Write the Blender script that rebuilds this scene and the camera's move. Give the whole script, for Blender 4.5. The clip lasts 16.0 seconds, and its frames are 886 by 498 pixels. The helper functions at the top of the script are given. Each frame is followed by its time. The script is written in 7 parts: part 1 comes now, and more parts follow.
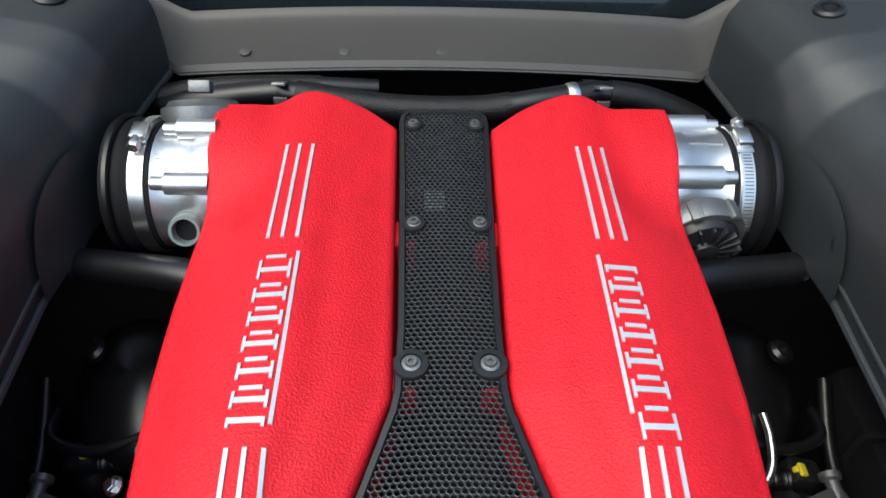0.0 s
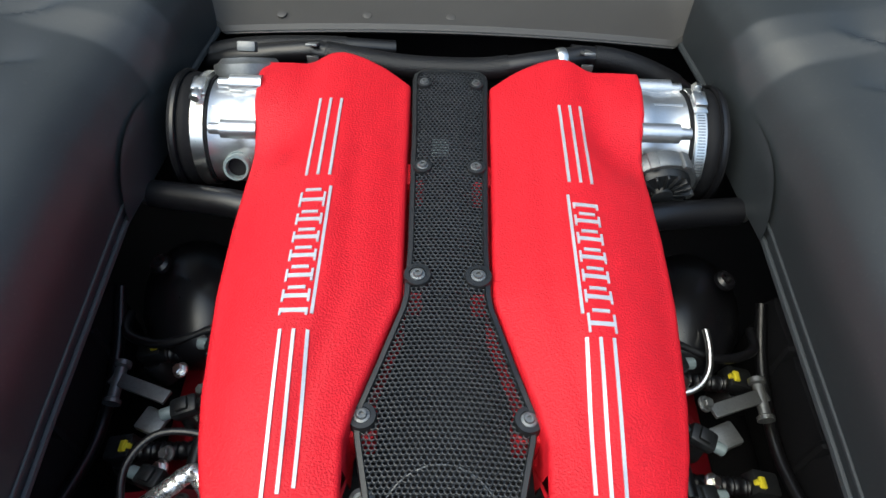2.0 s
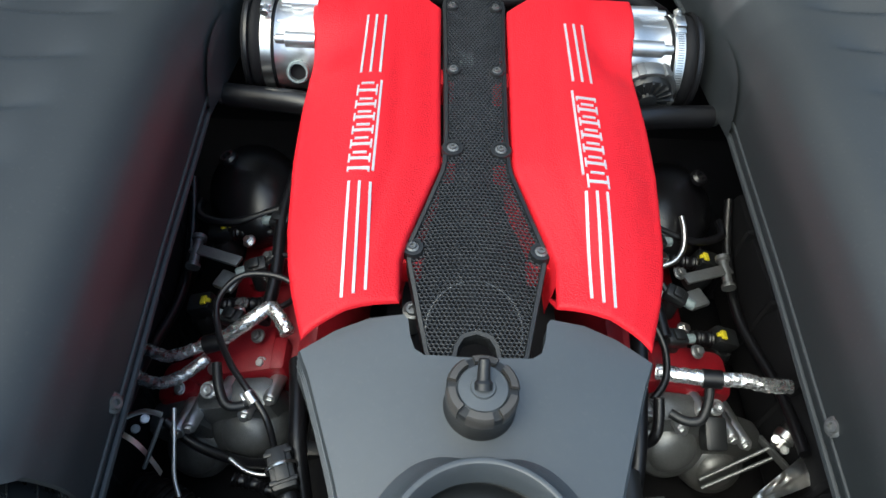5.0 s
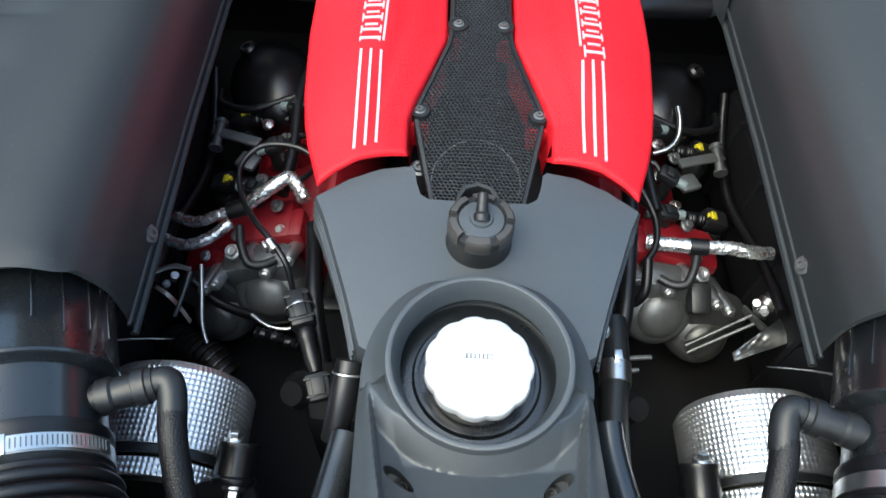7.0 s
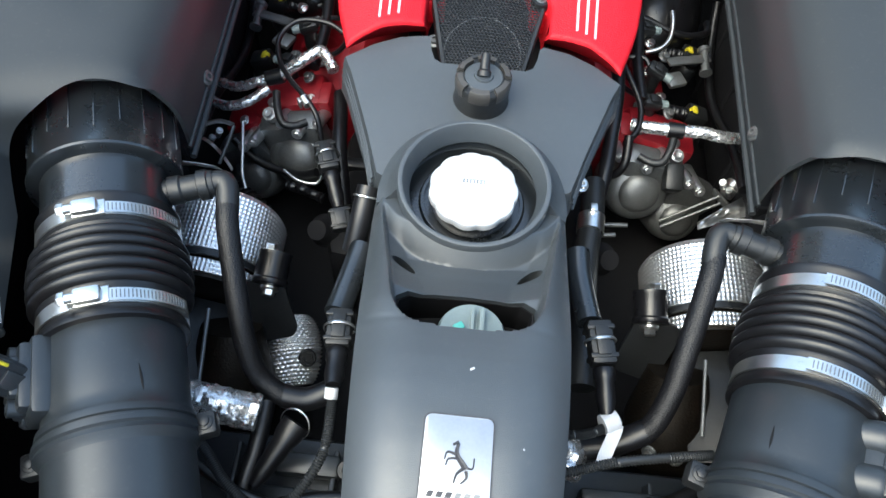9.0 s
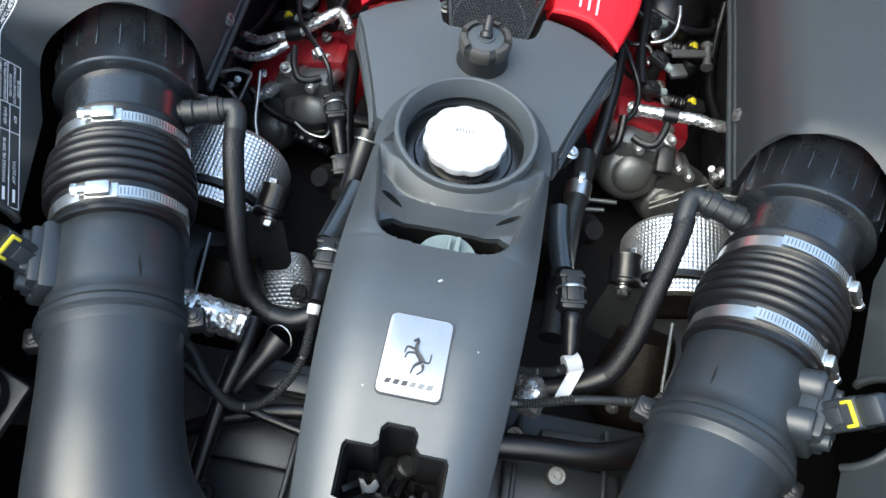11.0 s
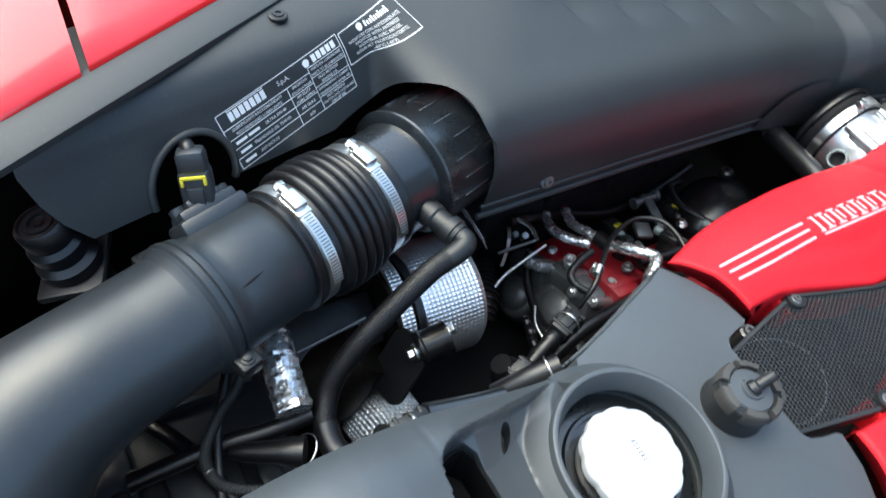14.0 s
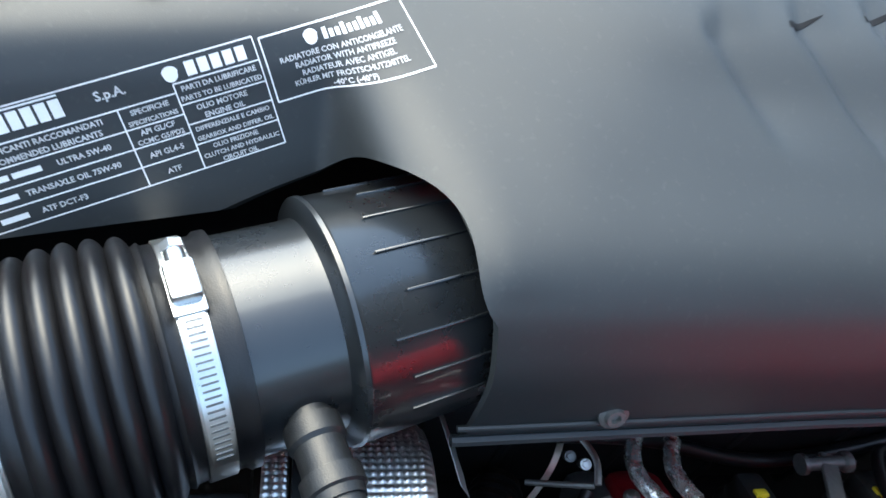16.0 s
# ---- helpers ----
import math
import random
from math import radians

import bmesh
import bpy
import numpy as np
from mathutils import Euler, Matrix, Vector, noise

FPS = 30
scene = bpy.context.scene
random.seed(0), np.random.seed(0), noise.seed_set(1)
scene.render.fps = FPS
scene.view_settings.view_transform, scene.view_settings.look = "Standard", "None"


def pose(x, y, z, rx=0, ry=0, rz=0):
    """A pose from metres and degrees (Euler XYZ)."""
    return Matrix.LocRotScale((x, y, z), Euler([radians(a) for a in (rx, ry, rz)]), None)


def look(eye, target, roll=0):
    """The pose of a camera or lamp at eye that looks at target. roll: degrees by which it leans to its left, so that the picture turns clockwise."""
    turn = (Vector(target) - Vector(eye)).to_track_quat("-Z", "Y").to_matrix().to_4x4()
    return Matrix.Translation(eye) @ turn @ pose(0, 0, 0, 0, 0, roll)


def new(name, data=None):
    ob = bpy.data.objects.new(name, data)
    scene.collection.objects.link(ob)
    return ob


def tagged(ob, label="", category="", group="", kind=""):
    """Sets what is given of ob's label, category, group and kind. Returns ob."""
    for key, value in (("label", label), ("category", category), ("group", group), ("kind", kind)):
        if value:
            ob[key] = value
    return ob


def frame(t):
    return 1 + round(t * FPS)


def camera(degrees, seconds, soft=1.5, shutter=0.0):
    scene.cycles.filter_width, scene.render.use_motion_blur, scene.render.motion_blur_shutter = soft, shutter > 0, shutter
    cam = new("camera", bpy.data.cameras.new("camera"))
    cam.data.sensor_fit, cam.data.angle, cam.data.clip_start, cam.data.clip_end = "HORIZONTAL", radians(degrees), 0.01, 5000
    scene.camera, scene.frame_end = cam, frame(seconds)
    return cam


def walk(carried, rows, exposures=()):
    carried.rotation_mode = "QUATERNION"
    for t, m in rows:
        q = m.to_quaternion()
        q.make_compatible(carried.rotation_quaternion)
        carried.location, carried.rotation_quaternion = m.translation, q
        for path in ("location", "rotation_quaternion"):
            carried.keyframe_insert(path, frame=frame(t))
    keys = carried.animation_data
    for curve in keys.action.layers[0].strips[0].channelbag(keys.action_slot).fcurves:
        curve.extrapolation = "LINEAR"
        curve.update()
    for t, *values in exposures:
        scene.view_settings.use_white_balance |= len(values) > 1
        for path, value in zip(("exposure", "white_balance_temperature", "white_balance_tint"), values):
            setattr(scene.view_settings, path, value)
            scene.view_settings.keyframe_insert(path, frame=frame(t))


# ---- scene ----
cam = camera(65.59, 16.0, 1.5, 0.25)
PATH = [
    (0, -0.0172, -0.0214, 1.1637, 44.00, -1.47, -0.94),
    (0.5, -0.0177, -0.0382, 1.1876, 42.15, -1.45, -0.52),
    (1, -0.0107, -0.0596, 1.2203, 41.02, -1.47, -0.05),
    (1.5, -0.0133, -0.0855, 1.2355, 40.44, -1.96, 0.27),
    (2, -0.0117, -0.1079, 1.2468, 39.27, -1.67, 0.80),
    (2.5, -0.0086, -0.1298, 1.2594, 38.73, -1.64, 0.62),
    (3, -0.0115, -0.1529, 1.2563, 38.34, -1.60, 0.34),
    (5.5, -0.0512, -0.3036, 1.2977, 37.12, -2.91, 1.25),
    (6, -0.0507, -0.3316, 1.2962, 36.51, -2.29, 1.84),
    (6.5, -0.0419, -0.3613, 1.2935, 35.73, -2.12, 1.65),
    (7, -0.0365, -0.3839, 1.2783, 34.44, -2.10, 1.93),
    (7.5, -0.0358, -0.4081, 1.2707, 33.01, -2.29, 2.27),
    (8, -0.0298, -0.4474, 1.2796, 31.56, -2.26, 3.11),
    (8.5, -0.0257, -0.4928, 1.3050, 30.53, -2.50, 4.27),
    (9, -0.0202, -0.5276, 1.3251, 29.83, -2.79, 5.20),
    (9.5, -0.0210, -0.5583, 1.3316, 30.44, -3.06, 5.71),
    (10, -0.0198, -0.5852, 1.3315, 30.38, -2.94, 4.72),
    (12.5, 0.0745, -0.6024, 1.3185, 29.99, -9.22, 32.76),
    (13, 0.0616, -0.5570, 1.3044, 31.64, -9.60, 42.85),
    (13.5, 0.0686, -0.5104, 1.2886, 34.90, -10.85, 53.61),
    (14, 0.0594, -0.4810, 1.2757, 38.76, -12.17, 61.27),
    (14.5, 0.0193, -0.3897, 1.2570, 39.17, -14.28, 70.41),
    (15, -0.0388, -0.3129, 1.2156, 38.79, -14.50, 76.28),
    (15.5, -0.0878, -0.2601, 1.1650, 39.53, -14.01, 80.96),
    (16, -0.1288, -0.2239, 1.1019, 40.32, -11.96, 84.10),
]
walk(cam, [(t, pose(*row)) for t, *row in PATH], [(0.0, 1.27, 6500, -1), (3.0, 1.31, 6500, -3), (5.5, 1.65, 6500, -4), (7.0, 1.85, 6500, -3), (10.0, 2.06, 6500, -2), (13.0, 2.02, 6500, -2), (14.5, 2.02, 6500, -3), (16.0, 2.38, 6500, -2)])

from mathutils.bvhtree import BVHTree

# ---- light ----
world = bpy.data.worlds.new("sky")
scene.world = world
world.use_nodes = True
wn, wl = world.node_tree.nodes, world.node_tree.links
sky = wn.new("ShaderNodeTexSky")
sky.sky_type, sky.sun_disc = "NISHITA", False
sky.sun_elevation, sky.sun_rotation = radians(60), radians(230)
sky.air_density, sky.dust_density = 1.0, 3.0
wl.new(sky.outputs["Color"], wn["Background"].inputs["Color"])
wn["Background"].inputs["Strength"].default_value = 0.15
sun = new("sun", bpy.data.lights.new("sun", "SUN"))
sun.data.energy, sun.data.angle, sun.data.color = 0.7, radians(70), (1.0, 0.98, 0.95)
SUN_FROM = Vector((math.sin(radians(230)) * math.cos(radians(60)), math.cos(radians(230)) * math.cos(radians(60)), math.sin(radians(60))))
sun.matrix_world = look(SUN_FROM * 8, (0, 0, 0))


# ---- materials ----
def material(name, base, rough=0.5, metal=0.0, var=0.12, scale=40.0, grain=0.0, grain_scale=900.0, spec=0.5, coat=0.0, dust=0.0, rough_var=0.08, tint=None):
    """Principled surface: colour and gloss vary at two scales, fine relief by bump."""
    m = bpy.data.materials.new(name)
    m.use_nodes = True
    n, l = m.node_tree.nodes, m.node_tree.links
    b = n["Principled BSDF"]
    b.inputs["Metallic"].default_value = metal
    b.inputs["Specular IOR Level"].default_value = spec
    b.inputs["Coat Weight"].default_value = coat
    b.inputs["Coat Roughness"].default_value = 0.08
    co = n.new("ShaderNodeTexCoord")
    big, small = n.new("ShaderNodeTexNoise"), n.new("ShaderNodeTexNoise")
    for tex, s, d in ((big, scale, 4), (small, scale * 9, 3)):
        tex.inputs["Scale"].default_value, tex.inputs["Detail"].default_value = s, d
        l.new(co.outputs["Object"], tex.inputs["Vector"])
    mix = n.new("ShaderNodeMath")
    mix.operation = "MULTIPLY_ADD"
    mix.inputs[1].default_value = 0.6
    l.new(big.outputs["Fac"], mix.inputs[0])
    half = n.new("ShaderNodeMath")
    half.operation = "MULTIPLY"
    half.inputs[1].default_value = 0.4
    l.new(small.outputs["Fac"], half.inputs[0])
    l.new(half.outputs[0], mix.inputs[2])
    ramp = n.new("ShaderNodeValToRGB")
    tint = tint or base
    ramp.color_ramp.elements[0].position, ramp.color_ramp.elements[1].position = 0.3, 0.7
    ramp.color_ramp.elements[0].color = (*[max(0, c * (1 - var)) for c in base], 1)
    ramp.color_ramp.elements[1].color = (*[min(1, c * (1 + var)) for c in tint], 1)
    l.new(mix.outputs[0], ramp.inputs["Fac"])
    colour = ramp.outputs["Color"]
    if dust:
        specks = n.new("ShaderNodeTexNoise")
        specks.inputs["Scale"].default_value, specks.inputs["Detail"].default_value = 260, 2
        l.new(co.outputs["Object"], specks.inputs["Vector"])
        cut = n.new("ShaderNodeMapRange")
        cut.inputs["From Min"].default_value, cut.inputs["From Max"].default_value, cut.inputs["To Max"].default_value = 0.6, 0.85, dust
        l.new(specks.outputs["Fac"], cut.inputs["Value"])
        blend = n.new("ShaderNodeMix")
        blend.data_type = "RGBA"
        blend.inputs["B"].default_value = (0.35, 0.33, 0.3, 1)
        l.new(cut.outputs["Result"], blend.inputs["Factor"])
        l.new(colour, blend.inputs["A"])
        colour = blend.outputs["Result"]
    l.new(colour, b.inputs["Base Color"])
    rr = n.new("ShaderNodeMapRange")
    rr.inputs["To Min"].default_value, rr.inputs["To Max"].default_value = max(0.02, rough - rough_var), min(1, rough + rough_var)
    l.new(mix.outputs[0], rr.inputs["Value"])
    l.new(rr.outputs["Result"], b.inputs["Roughness"])
    if grain:
        g = n.new("ShaderNodeTexNoise")
        g.inputs["Scale"].default_value, g.inputs["Detail"].default_value = grain_scale, 3
        l.new(co.outputs["Object"], g.inputs["Vector"])
        bump = n.new("ShaderNodeBump")
        bump.inputs["Strength"].default_value, bump.inputs["Distance"].default_value = grain, 0.001
        l.new(g.outputs["Fac"], bump.inputs["Height"])
        l.new(bump.outputs["Normal"], b.inputs["Normal"])
    return m


RED_WRINKLE = material("red_wrinkle_paint", (0.56, 0.008, 0.018), 0.5, var=0.10, scale=60, grain=0.9, grain_scale=620, spec=0.28)
# Plenum red darkened: the shade down at the heads is in the colour.
RED_SHADED = material("shaded_red_paint", (0.21, 0.004, 0.010), 0.5, var=0.2, scale=40, grain=0.4, grain_scale=500)
RED_BODY = material("red_gloss_paint", (0.70, 0.012, 0.014), 0.25, var=0.03, scale=6, coat=1.0, rough_var=0.02)
PANEL = material("panel_plastic", (0.0175, 0.021, 0.023), 0.54, var=0.10, scale=9, grain=0.04, grain_scale=1500, spec=0.64, dust=0.04, rough_var=0.03)
COVER = material("cover_plastic", (0.041, 0.048, 0.054), 0.44, var=0.1, scale=14, grain=0.2, grain_scale=1600, spec=0.9, dust=0.04)
HATCH = material("hatch_plastic", (0.046, 0.043, 0.040), 0.45, var=0.08, scale=10, grain=0.15, grain_scale=1500)
MATT_BLACK = material("black_moulding", (0.010, 0.011, 0.012), 0.42, var=0.2, scale=30, grain=0.15, grain_scale=1300, dust=0.05)
DUCT = material("duct_plastic", (0.017, 0.021, 0.025), 0.38, var=0.12, scale=16, grain=0.10, grain_scale=1400, spec=0.65, dust=0.04)
GLOSS_BLACK = material("gloss_black_plastic", (0.009, 0.011, 0.013), 0.28, var=0.15, scale=20, spec=0.8, coat=0.4, rough_var=0.04)
RUBBER = material("black_rubber", (0.005, 0.005, 0.006), 0.34, var=0.15, scale=40, spec=0.5, grain=0.12, grain_scale=1200)
CONDUIT = material("conduit_plastic", (0.022, 0.024, 0.026), 0.36, var=0.15, scale=60, spec=0.6, dust=0.06)
FOAM = material("foam_sleeve", (0.005, 0.005, 0.006), 0.42, var=0.25, scale=60, grain=0.7, grain_scale=700, spec=0.35)
MESH_BLACK = material("grille_metal", (0.035, 0.038, 0.042), 0.35, metal=0.2, var=0.15, scale=60)
ALU = material("cast_aluminium", (0.60, 0.61, 0.62), 0.33, metal=0.92, var=0.08, scale=50, grain=0.2, grain_scale=900)
ALU_DARK = material("dull_aluminium", (0.175, 0.18, 0.18), 0.40, metal=0.7, var=0.22, scale=45, grain=0.35, grain_scale=800)
STEEL = material("zinc_steel", (0.74, 0.74, 0.72), 0.30, metal=1.0, var=0.1, scale=120)
CAP_ALU = material("satin_aluminium", (0.84, 0.85, 0.86), 0.36, metal=0.55, var=0.04, scale=30)
SILVER_PAINT = material("silver_lettering", (0.58, 0.59, 0.61), 0.35, metal=0.4, var=0.08, scale=60)
WHITE_PRINT = material("white_print", (0.78, 0.78, 0.78), 0.5, var=0.05, scale=80)
DARK_PRINT = material("dark_print", (0.03, 0.03, 0.035), 0.4, var=0.1, scale=80)
FOIL = material("foil_wrap", (0.74, 0.74, 0.74), 0.27, metal=0.9, var=0.15, scale=120, grain=1.0, grain_scale=220)
FOIL_MESH = material("dimpled_foil", (0.86, 0.86, 0.85), 0.36, metal=0.9, var=0.25, scale=60)
HEATSHIELD = material("dimpled_shield", (0.90, 0.905, 0.91), 0.36, metal=0.94, var=0.08, scale=60)
BRASS_MESH = material("scorched_metal", (0.012, 0.009, 0.006), 0.5, metal=0.6, var=0.7, scale=70, grain=0.6, grain_scale=400)
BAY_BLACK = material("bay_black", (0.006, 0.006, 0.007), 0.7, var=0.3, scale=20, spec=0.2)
DEEP_BLACK = material("deep_black_plastic", (0.005, 0.005, 0.006), 0.3, var=0.2, scale=25, grain=0.1, grain_scale=600)
BADGE = material("brushed_badge", (0.46, 0.47, 0.49), 0.34, metal=0.8, var=0.08, scale=60)
YELLOW = material("yellow_clip", (0.62, 0.52, 0.03), 0.45, var=0.08, scale=80)
GREY_CAP = material("grey_green_cap", (0.16, 0.20, 0.20), 0.4, var=0.1, scale=60)
TEAL = material("teal_mark", (0.08, 0.36, 0.31), 0.4, var=0.2, scale=60)
WHITE_TAPE = material("white_tape", (0.48, 0.49, 0.51), 0.5, var=0.15, scale=90)
GLASS_DARK = material("dark_glass", (0.01, 0.014, 0.017), 0.06, var=0.05, scale=5, rough_var=0.02)
TARMAC = material("tarmac", (0.06, 0.06, 0.06), 0.85, var=0.3, scale=8, grain=0.6, grain_scale=120)
SKY_BLOCK = material("sky_block_grey", (0.10, 0.10, 0.095), 0.8, var=0.2, scale=1.5, grain=0.3, grain_scale=60)
GREY_BODY = material("pale_grey_trim", (0.45, 0.46, 0.47), 0.35, var=0.04, scale=10)


# ---- mesh helpers ----
def thing(name, label, category, group="", kind="", at=(0, 0, 0)):
    ob = new(name)
    ob.location = at
    ob.empty_display_size = 0.02
    bpy.context.view_layer.update()
    return tagged(ob, label, category, group, kind)


def finish(bm, sharp=38):
    bmesh.ops.recalc_face_normals(bm, faces=bm.faces[:])
    lim = radians(sharp)
    for f in bm.faces:
        f.smooth = True
    for e in bm.edges:
        if len(e.link_faces) == 2 and e.calc_face_angle(0) > lim:
            e.smooth = False


def part(name, bm, mat, parent=None, label="", sharp=38):
    finish(bm, sharp)
    me = bpy.data.meshes.new(name)
    bm.to_mesh(me)
    bm.free()
    me.materials.append(mat)
    ob = new(name, me)
    if parent is not None:
        ob.parent = parent
        ob.matrix_parent_inverse = parent.matrix_world.inverted()
    if label:
        ob["label"] = label
    return ob


def top(name, bm, mat, label, category, group="", kind="", sharp=38):
    return tagged(part(name, bm, mat, None, "", sharp), label, category, group, kind)


def lerp(a, b, t):
    return a + (b - a) * t


def table(pairs, v):
    """Straight lines through (v, value) pairs in rising order."""
    return float(np.interp(v, [p[0] for p in pairs], [p[1] for p in pairs]))


def smooth(a, b, v):
    t = min(1.0, max(0.0, (v - a) / (b - a)))
    return t * t * (3 - 2 * t)


def spline(pts, steps=8):
    pts = [Vector(p) for p in pts]
    out = []
    for i in range(len(pts) - 1):
        p0, p1, p2, p3 = pts[max(i - 1, 0)], pts[i], pts[i + 1], pts[min(i + 2, len(pts) - 1)]
        for k in range(steps):
            t = k / steps
            out.append(0.5 * (2 * p1 + (p2 - p0) * t + (2 * p0 - 5 * p1 + 4 * p2 - p3) * t * t + (3 * p1 - p0 - 3 * p2 + p3) * t ** 3))
    out.append(pts[-1])
    return out


def sweep(bm, path, radius, n=14, flat=1.0):
    """A round tube along a path; radius is a number or a function of 0..1."""
    rad = radius if callable(radius) else (lambda t: radius)
    rings, side = [], None
    for i, p in enumerate(path):
        d = (path[min(i + 1, len(path) - 1)] - path[max(i - 1, 0)]).normalized()
        if side is None:
            side = d.orthogonal().normalized()
        side = (side - d * side.dot(d)).normalized()
        up = d.cross(side)
        r = rad(i / (len(path) - 1))
        rings.append([bm.verts.new(p + side * (r * math.cos(2 * math.pi * k / n)) + up * (r * flat * math.sin(2 * math.pi * k / n))) for k in range(n)])
    for a, b in zip(rings, rings[1:]):
        for k in range(n):
            bm.faces.new((a[k], a[(k + 1) % n], b[(k + 1) % n], b[k]))
    bm.faces.new(rings[0][::-1])
    bm.faces.new(rings[-1])
    return bm


def lathe(bm, profile, origin, axis, n=32, closed=False):
    """Turns (radius, height) pairs about an axis; ends are capped unless closed joins last to first."""
    origin, axis = Vector(origin), Vector(axis).normalized()
    side = axis.orthogonal().normalized()
    up = axis.cross(side)
    rings = []
    for r, h in profile:
        c = origin + axis * h
        rings.append([bm.verts.new(c + side * (r * math.cos(2 * math.pi * k / n)) + up * (r * math.sin(2 * math.pi * k / n))) for k in range(n)])
    pairs = list(zip(rings, rings[1:])) + ([(rings[-1], rings[0])] if closed else [])
    for a, b in pairs:
        for k in range(n):
            bm.faces.new((a[k], a[(k + 1) % n], b[(k + 1) % n], b[k]))
    if not closed:
        bm.faces.new(rings[0][::-1])
        bm.faces.new(rings[-1])
    return bm


def block(bm, centre, size, turn=None, bevel=0.0):
    """A box with bevelled edges, turned by a matrix."""
    m = Matrix.Translation(centre) @ (turn.to_4x4() if turn else Matrix.Identity(4)) @ Matrix.Diagonal((*size, 1))
    got = bmesh.ops.create_cube(bm, size=1.0, matrix=m)
    if bevel:
        edges = list({e for v in got["verts"] for e in v.link_edges})
        bmesh.ops.bevel(bm, geom=edges, offset=bevel, segments=2, affect="EDGES", profile=0.5)
    return bm


def aim(axis, up=(0, 0, 1)):
    """A turn whose z runs along axis."""
    z = Vector(axis).normalized()
    x = Vector(up).cross(z)
    x = x.normalized() if x.length > 1e-4 else z.orthogonal().normalized()
    return Matrix((x, z.cross(x), z)).transposed()


def prism(bm, outline, z0, z1, bevel=0.0, place=None):
    """A plate with this outline between two heights."""
    place = place or Matrix.Identity(4)
    low = [bm.verts.new(place @ Vector((x, y, z0))) for x, y in outline]
    high = [bm.verts.new(place @ Vector((x, y, z1))) for x, y in outline]
    k = len(outline)
    side = [bm.faces.new((low[i], low[(i + 1) % k], high[(i + 1) % k], high[i])) for i in range(k)]
    lid = bm.faces.new(high)
    bm.faces.new(low[::-1])
    if bevel:
        bmesh.ops.bevel(bm, geom=list(lid.edges), offset=bevel, segments=2, affect="EDGES", profile=0.5)
    return bm


def rounded(w, h, r, n=5, cx=0.0, cy=0.0):
    out = []
    for sx, sy, a0 in ((1, 1, 0), (-1, 1, 90), (-1, -1, 180), (1, -1, 270)):
        for k in range(n + 1):
            a = radians(a0 + 90 * k / n)
            out.append((cx + sx * (w / 2 - r) + r * math.cos(a), cy + sy * (h / 2 - r) + r * math.sin(a)))
    return out


def sheet(grid, thick, down=None):
    """A closed shell from a grid of points; its back lies thick below along -z, or by the given offset."""
    bm = bmesh.new()
    off = Vector(down) if down else Vector((0, 0, -thick))
    a = [[bm.verts.new(p) for p in row] for row in grid]
    b = [[bm.verts.new(Vector(p) + off) for p in row] for row in grid]
    R, C = len(a), len(a[0])
    for i in range(R - 1):
        for j in range(C - 1):
            bm.faces.new((a[i][j], a[i][j + 1], a[i + 1][j + 1], a[i + 1][j]))
            bm.faces.new((b[i][j], b[i + 1][j], b[i + 1][j + 1], b[i][j + 1]))
    ring = [(0, j) for j in range(C)] + [(i, C - 1) for i in range(1, R)] + [(R - 1, j) for j in range(C - 2, -1, -1)] + [(i, 0) for i in range(R - 2, 0, -1)]
    for k in range(len(ring)):
        (i, j), (p, q) = ring[k], ring[(k + 1) % len(ring)]
        bm.faces.new((a[i][j], b[i][j], b[p][q], a[p][q]))
    return bm


def carve(bm, cutters):
    """bm less the solids in cutters, as a new bmesh."""
    def keep(b, n):
        bmesh.ops.recalc_face_normals(b, faces=b.faces[:])
        me = bpy.data.meshes.new(n)
        b.to_mesh(me)
        b.free()
        return new(n, me)
    base, knives = keep(bm, "blank"), [keep(c, "knife") for c in cutters]
    for k in knives:
        mod = base.modifiers.new("cut", "BOOLEAN")
        mod.operation, mod.object, mod.solver = "DIFFERENCE", k, "EXACT"
    bpy.context.view_layer.update()
    me = bpy.data.meshes.new_from_object(base.evaluated_get(bpy.context.evaluated_depsgraph_get()))
    out = bmesh.new()
    out.from_mesh(me)
    bpy.data.meshes.remove(me)
    for ob in (base, *knives):
        me = ob.data
        bpy.data.objects.remove(ob)
        bpy.data.meshes.remove(me)
    return out


def hex_bolt(bm, at, axis, r=0.006, h=0.005, flange=True):
    if flange:
        lathe(bm, [(r * 1.5, 0), (r * 1.5, h * 0.25), (r * 1.3, h * 0.4)], at, axis, 20)
    lathe(bm, [(r, h * 0.3), (r, h * 0.9), (r * 0.85, h)], at, axis, 6)
    return bm


def cap_screw(bm, at, axis, r=0.005, h=0.004):
    """A round head with a recessed socket."""
    return lathe(bm, [(r * 1.7, 0), (r * 1.7, h * 0.3), (r * 1.15, h * 0.45), (r, h), (r * 0.55, h), (r * 0.5, h * 0.4), (r * 0.02, h * 0.4)], at, axis, 18)


def text_mesh(body, size, place, parent, mat, align="CENTER"):
    cu = bpy.data.curves.new("print", "FONT")
    cu.body, cu.size, cu.align_x, cu.extrude = body, size, align, 0.0001
    cu.resolution_u, cu.offset = 2, size * 0.028
    tmp = bpy.data.objects.new("print", cu)
    scene.collection.objects.link(tmp)
    bpy.context.view_layer.update()
    me = bpy.data.meshes.new_from_object(tmp.evaluated_get(bpy.context.evaluated_depsgraph_get()))
    bpy.data.objects.remove(tmp)
    bpy.data.curves.remove(cu)
    me.transform(place)
    me.materials.clear()
    me.materials.append(mat)
    ob = new("print", me)
    ob.parent = parent
    ob.matrix_parent_inverse = parent.matrix_world.inverted()
    return ob


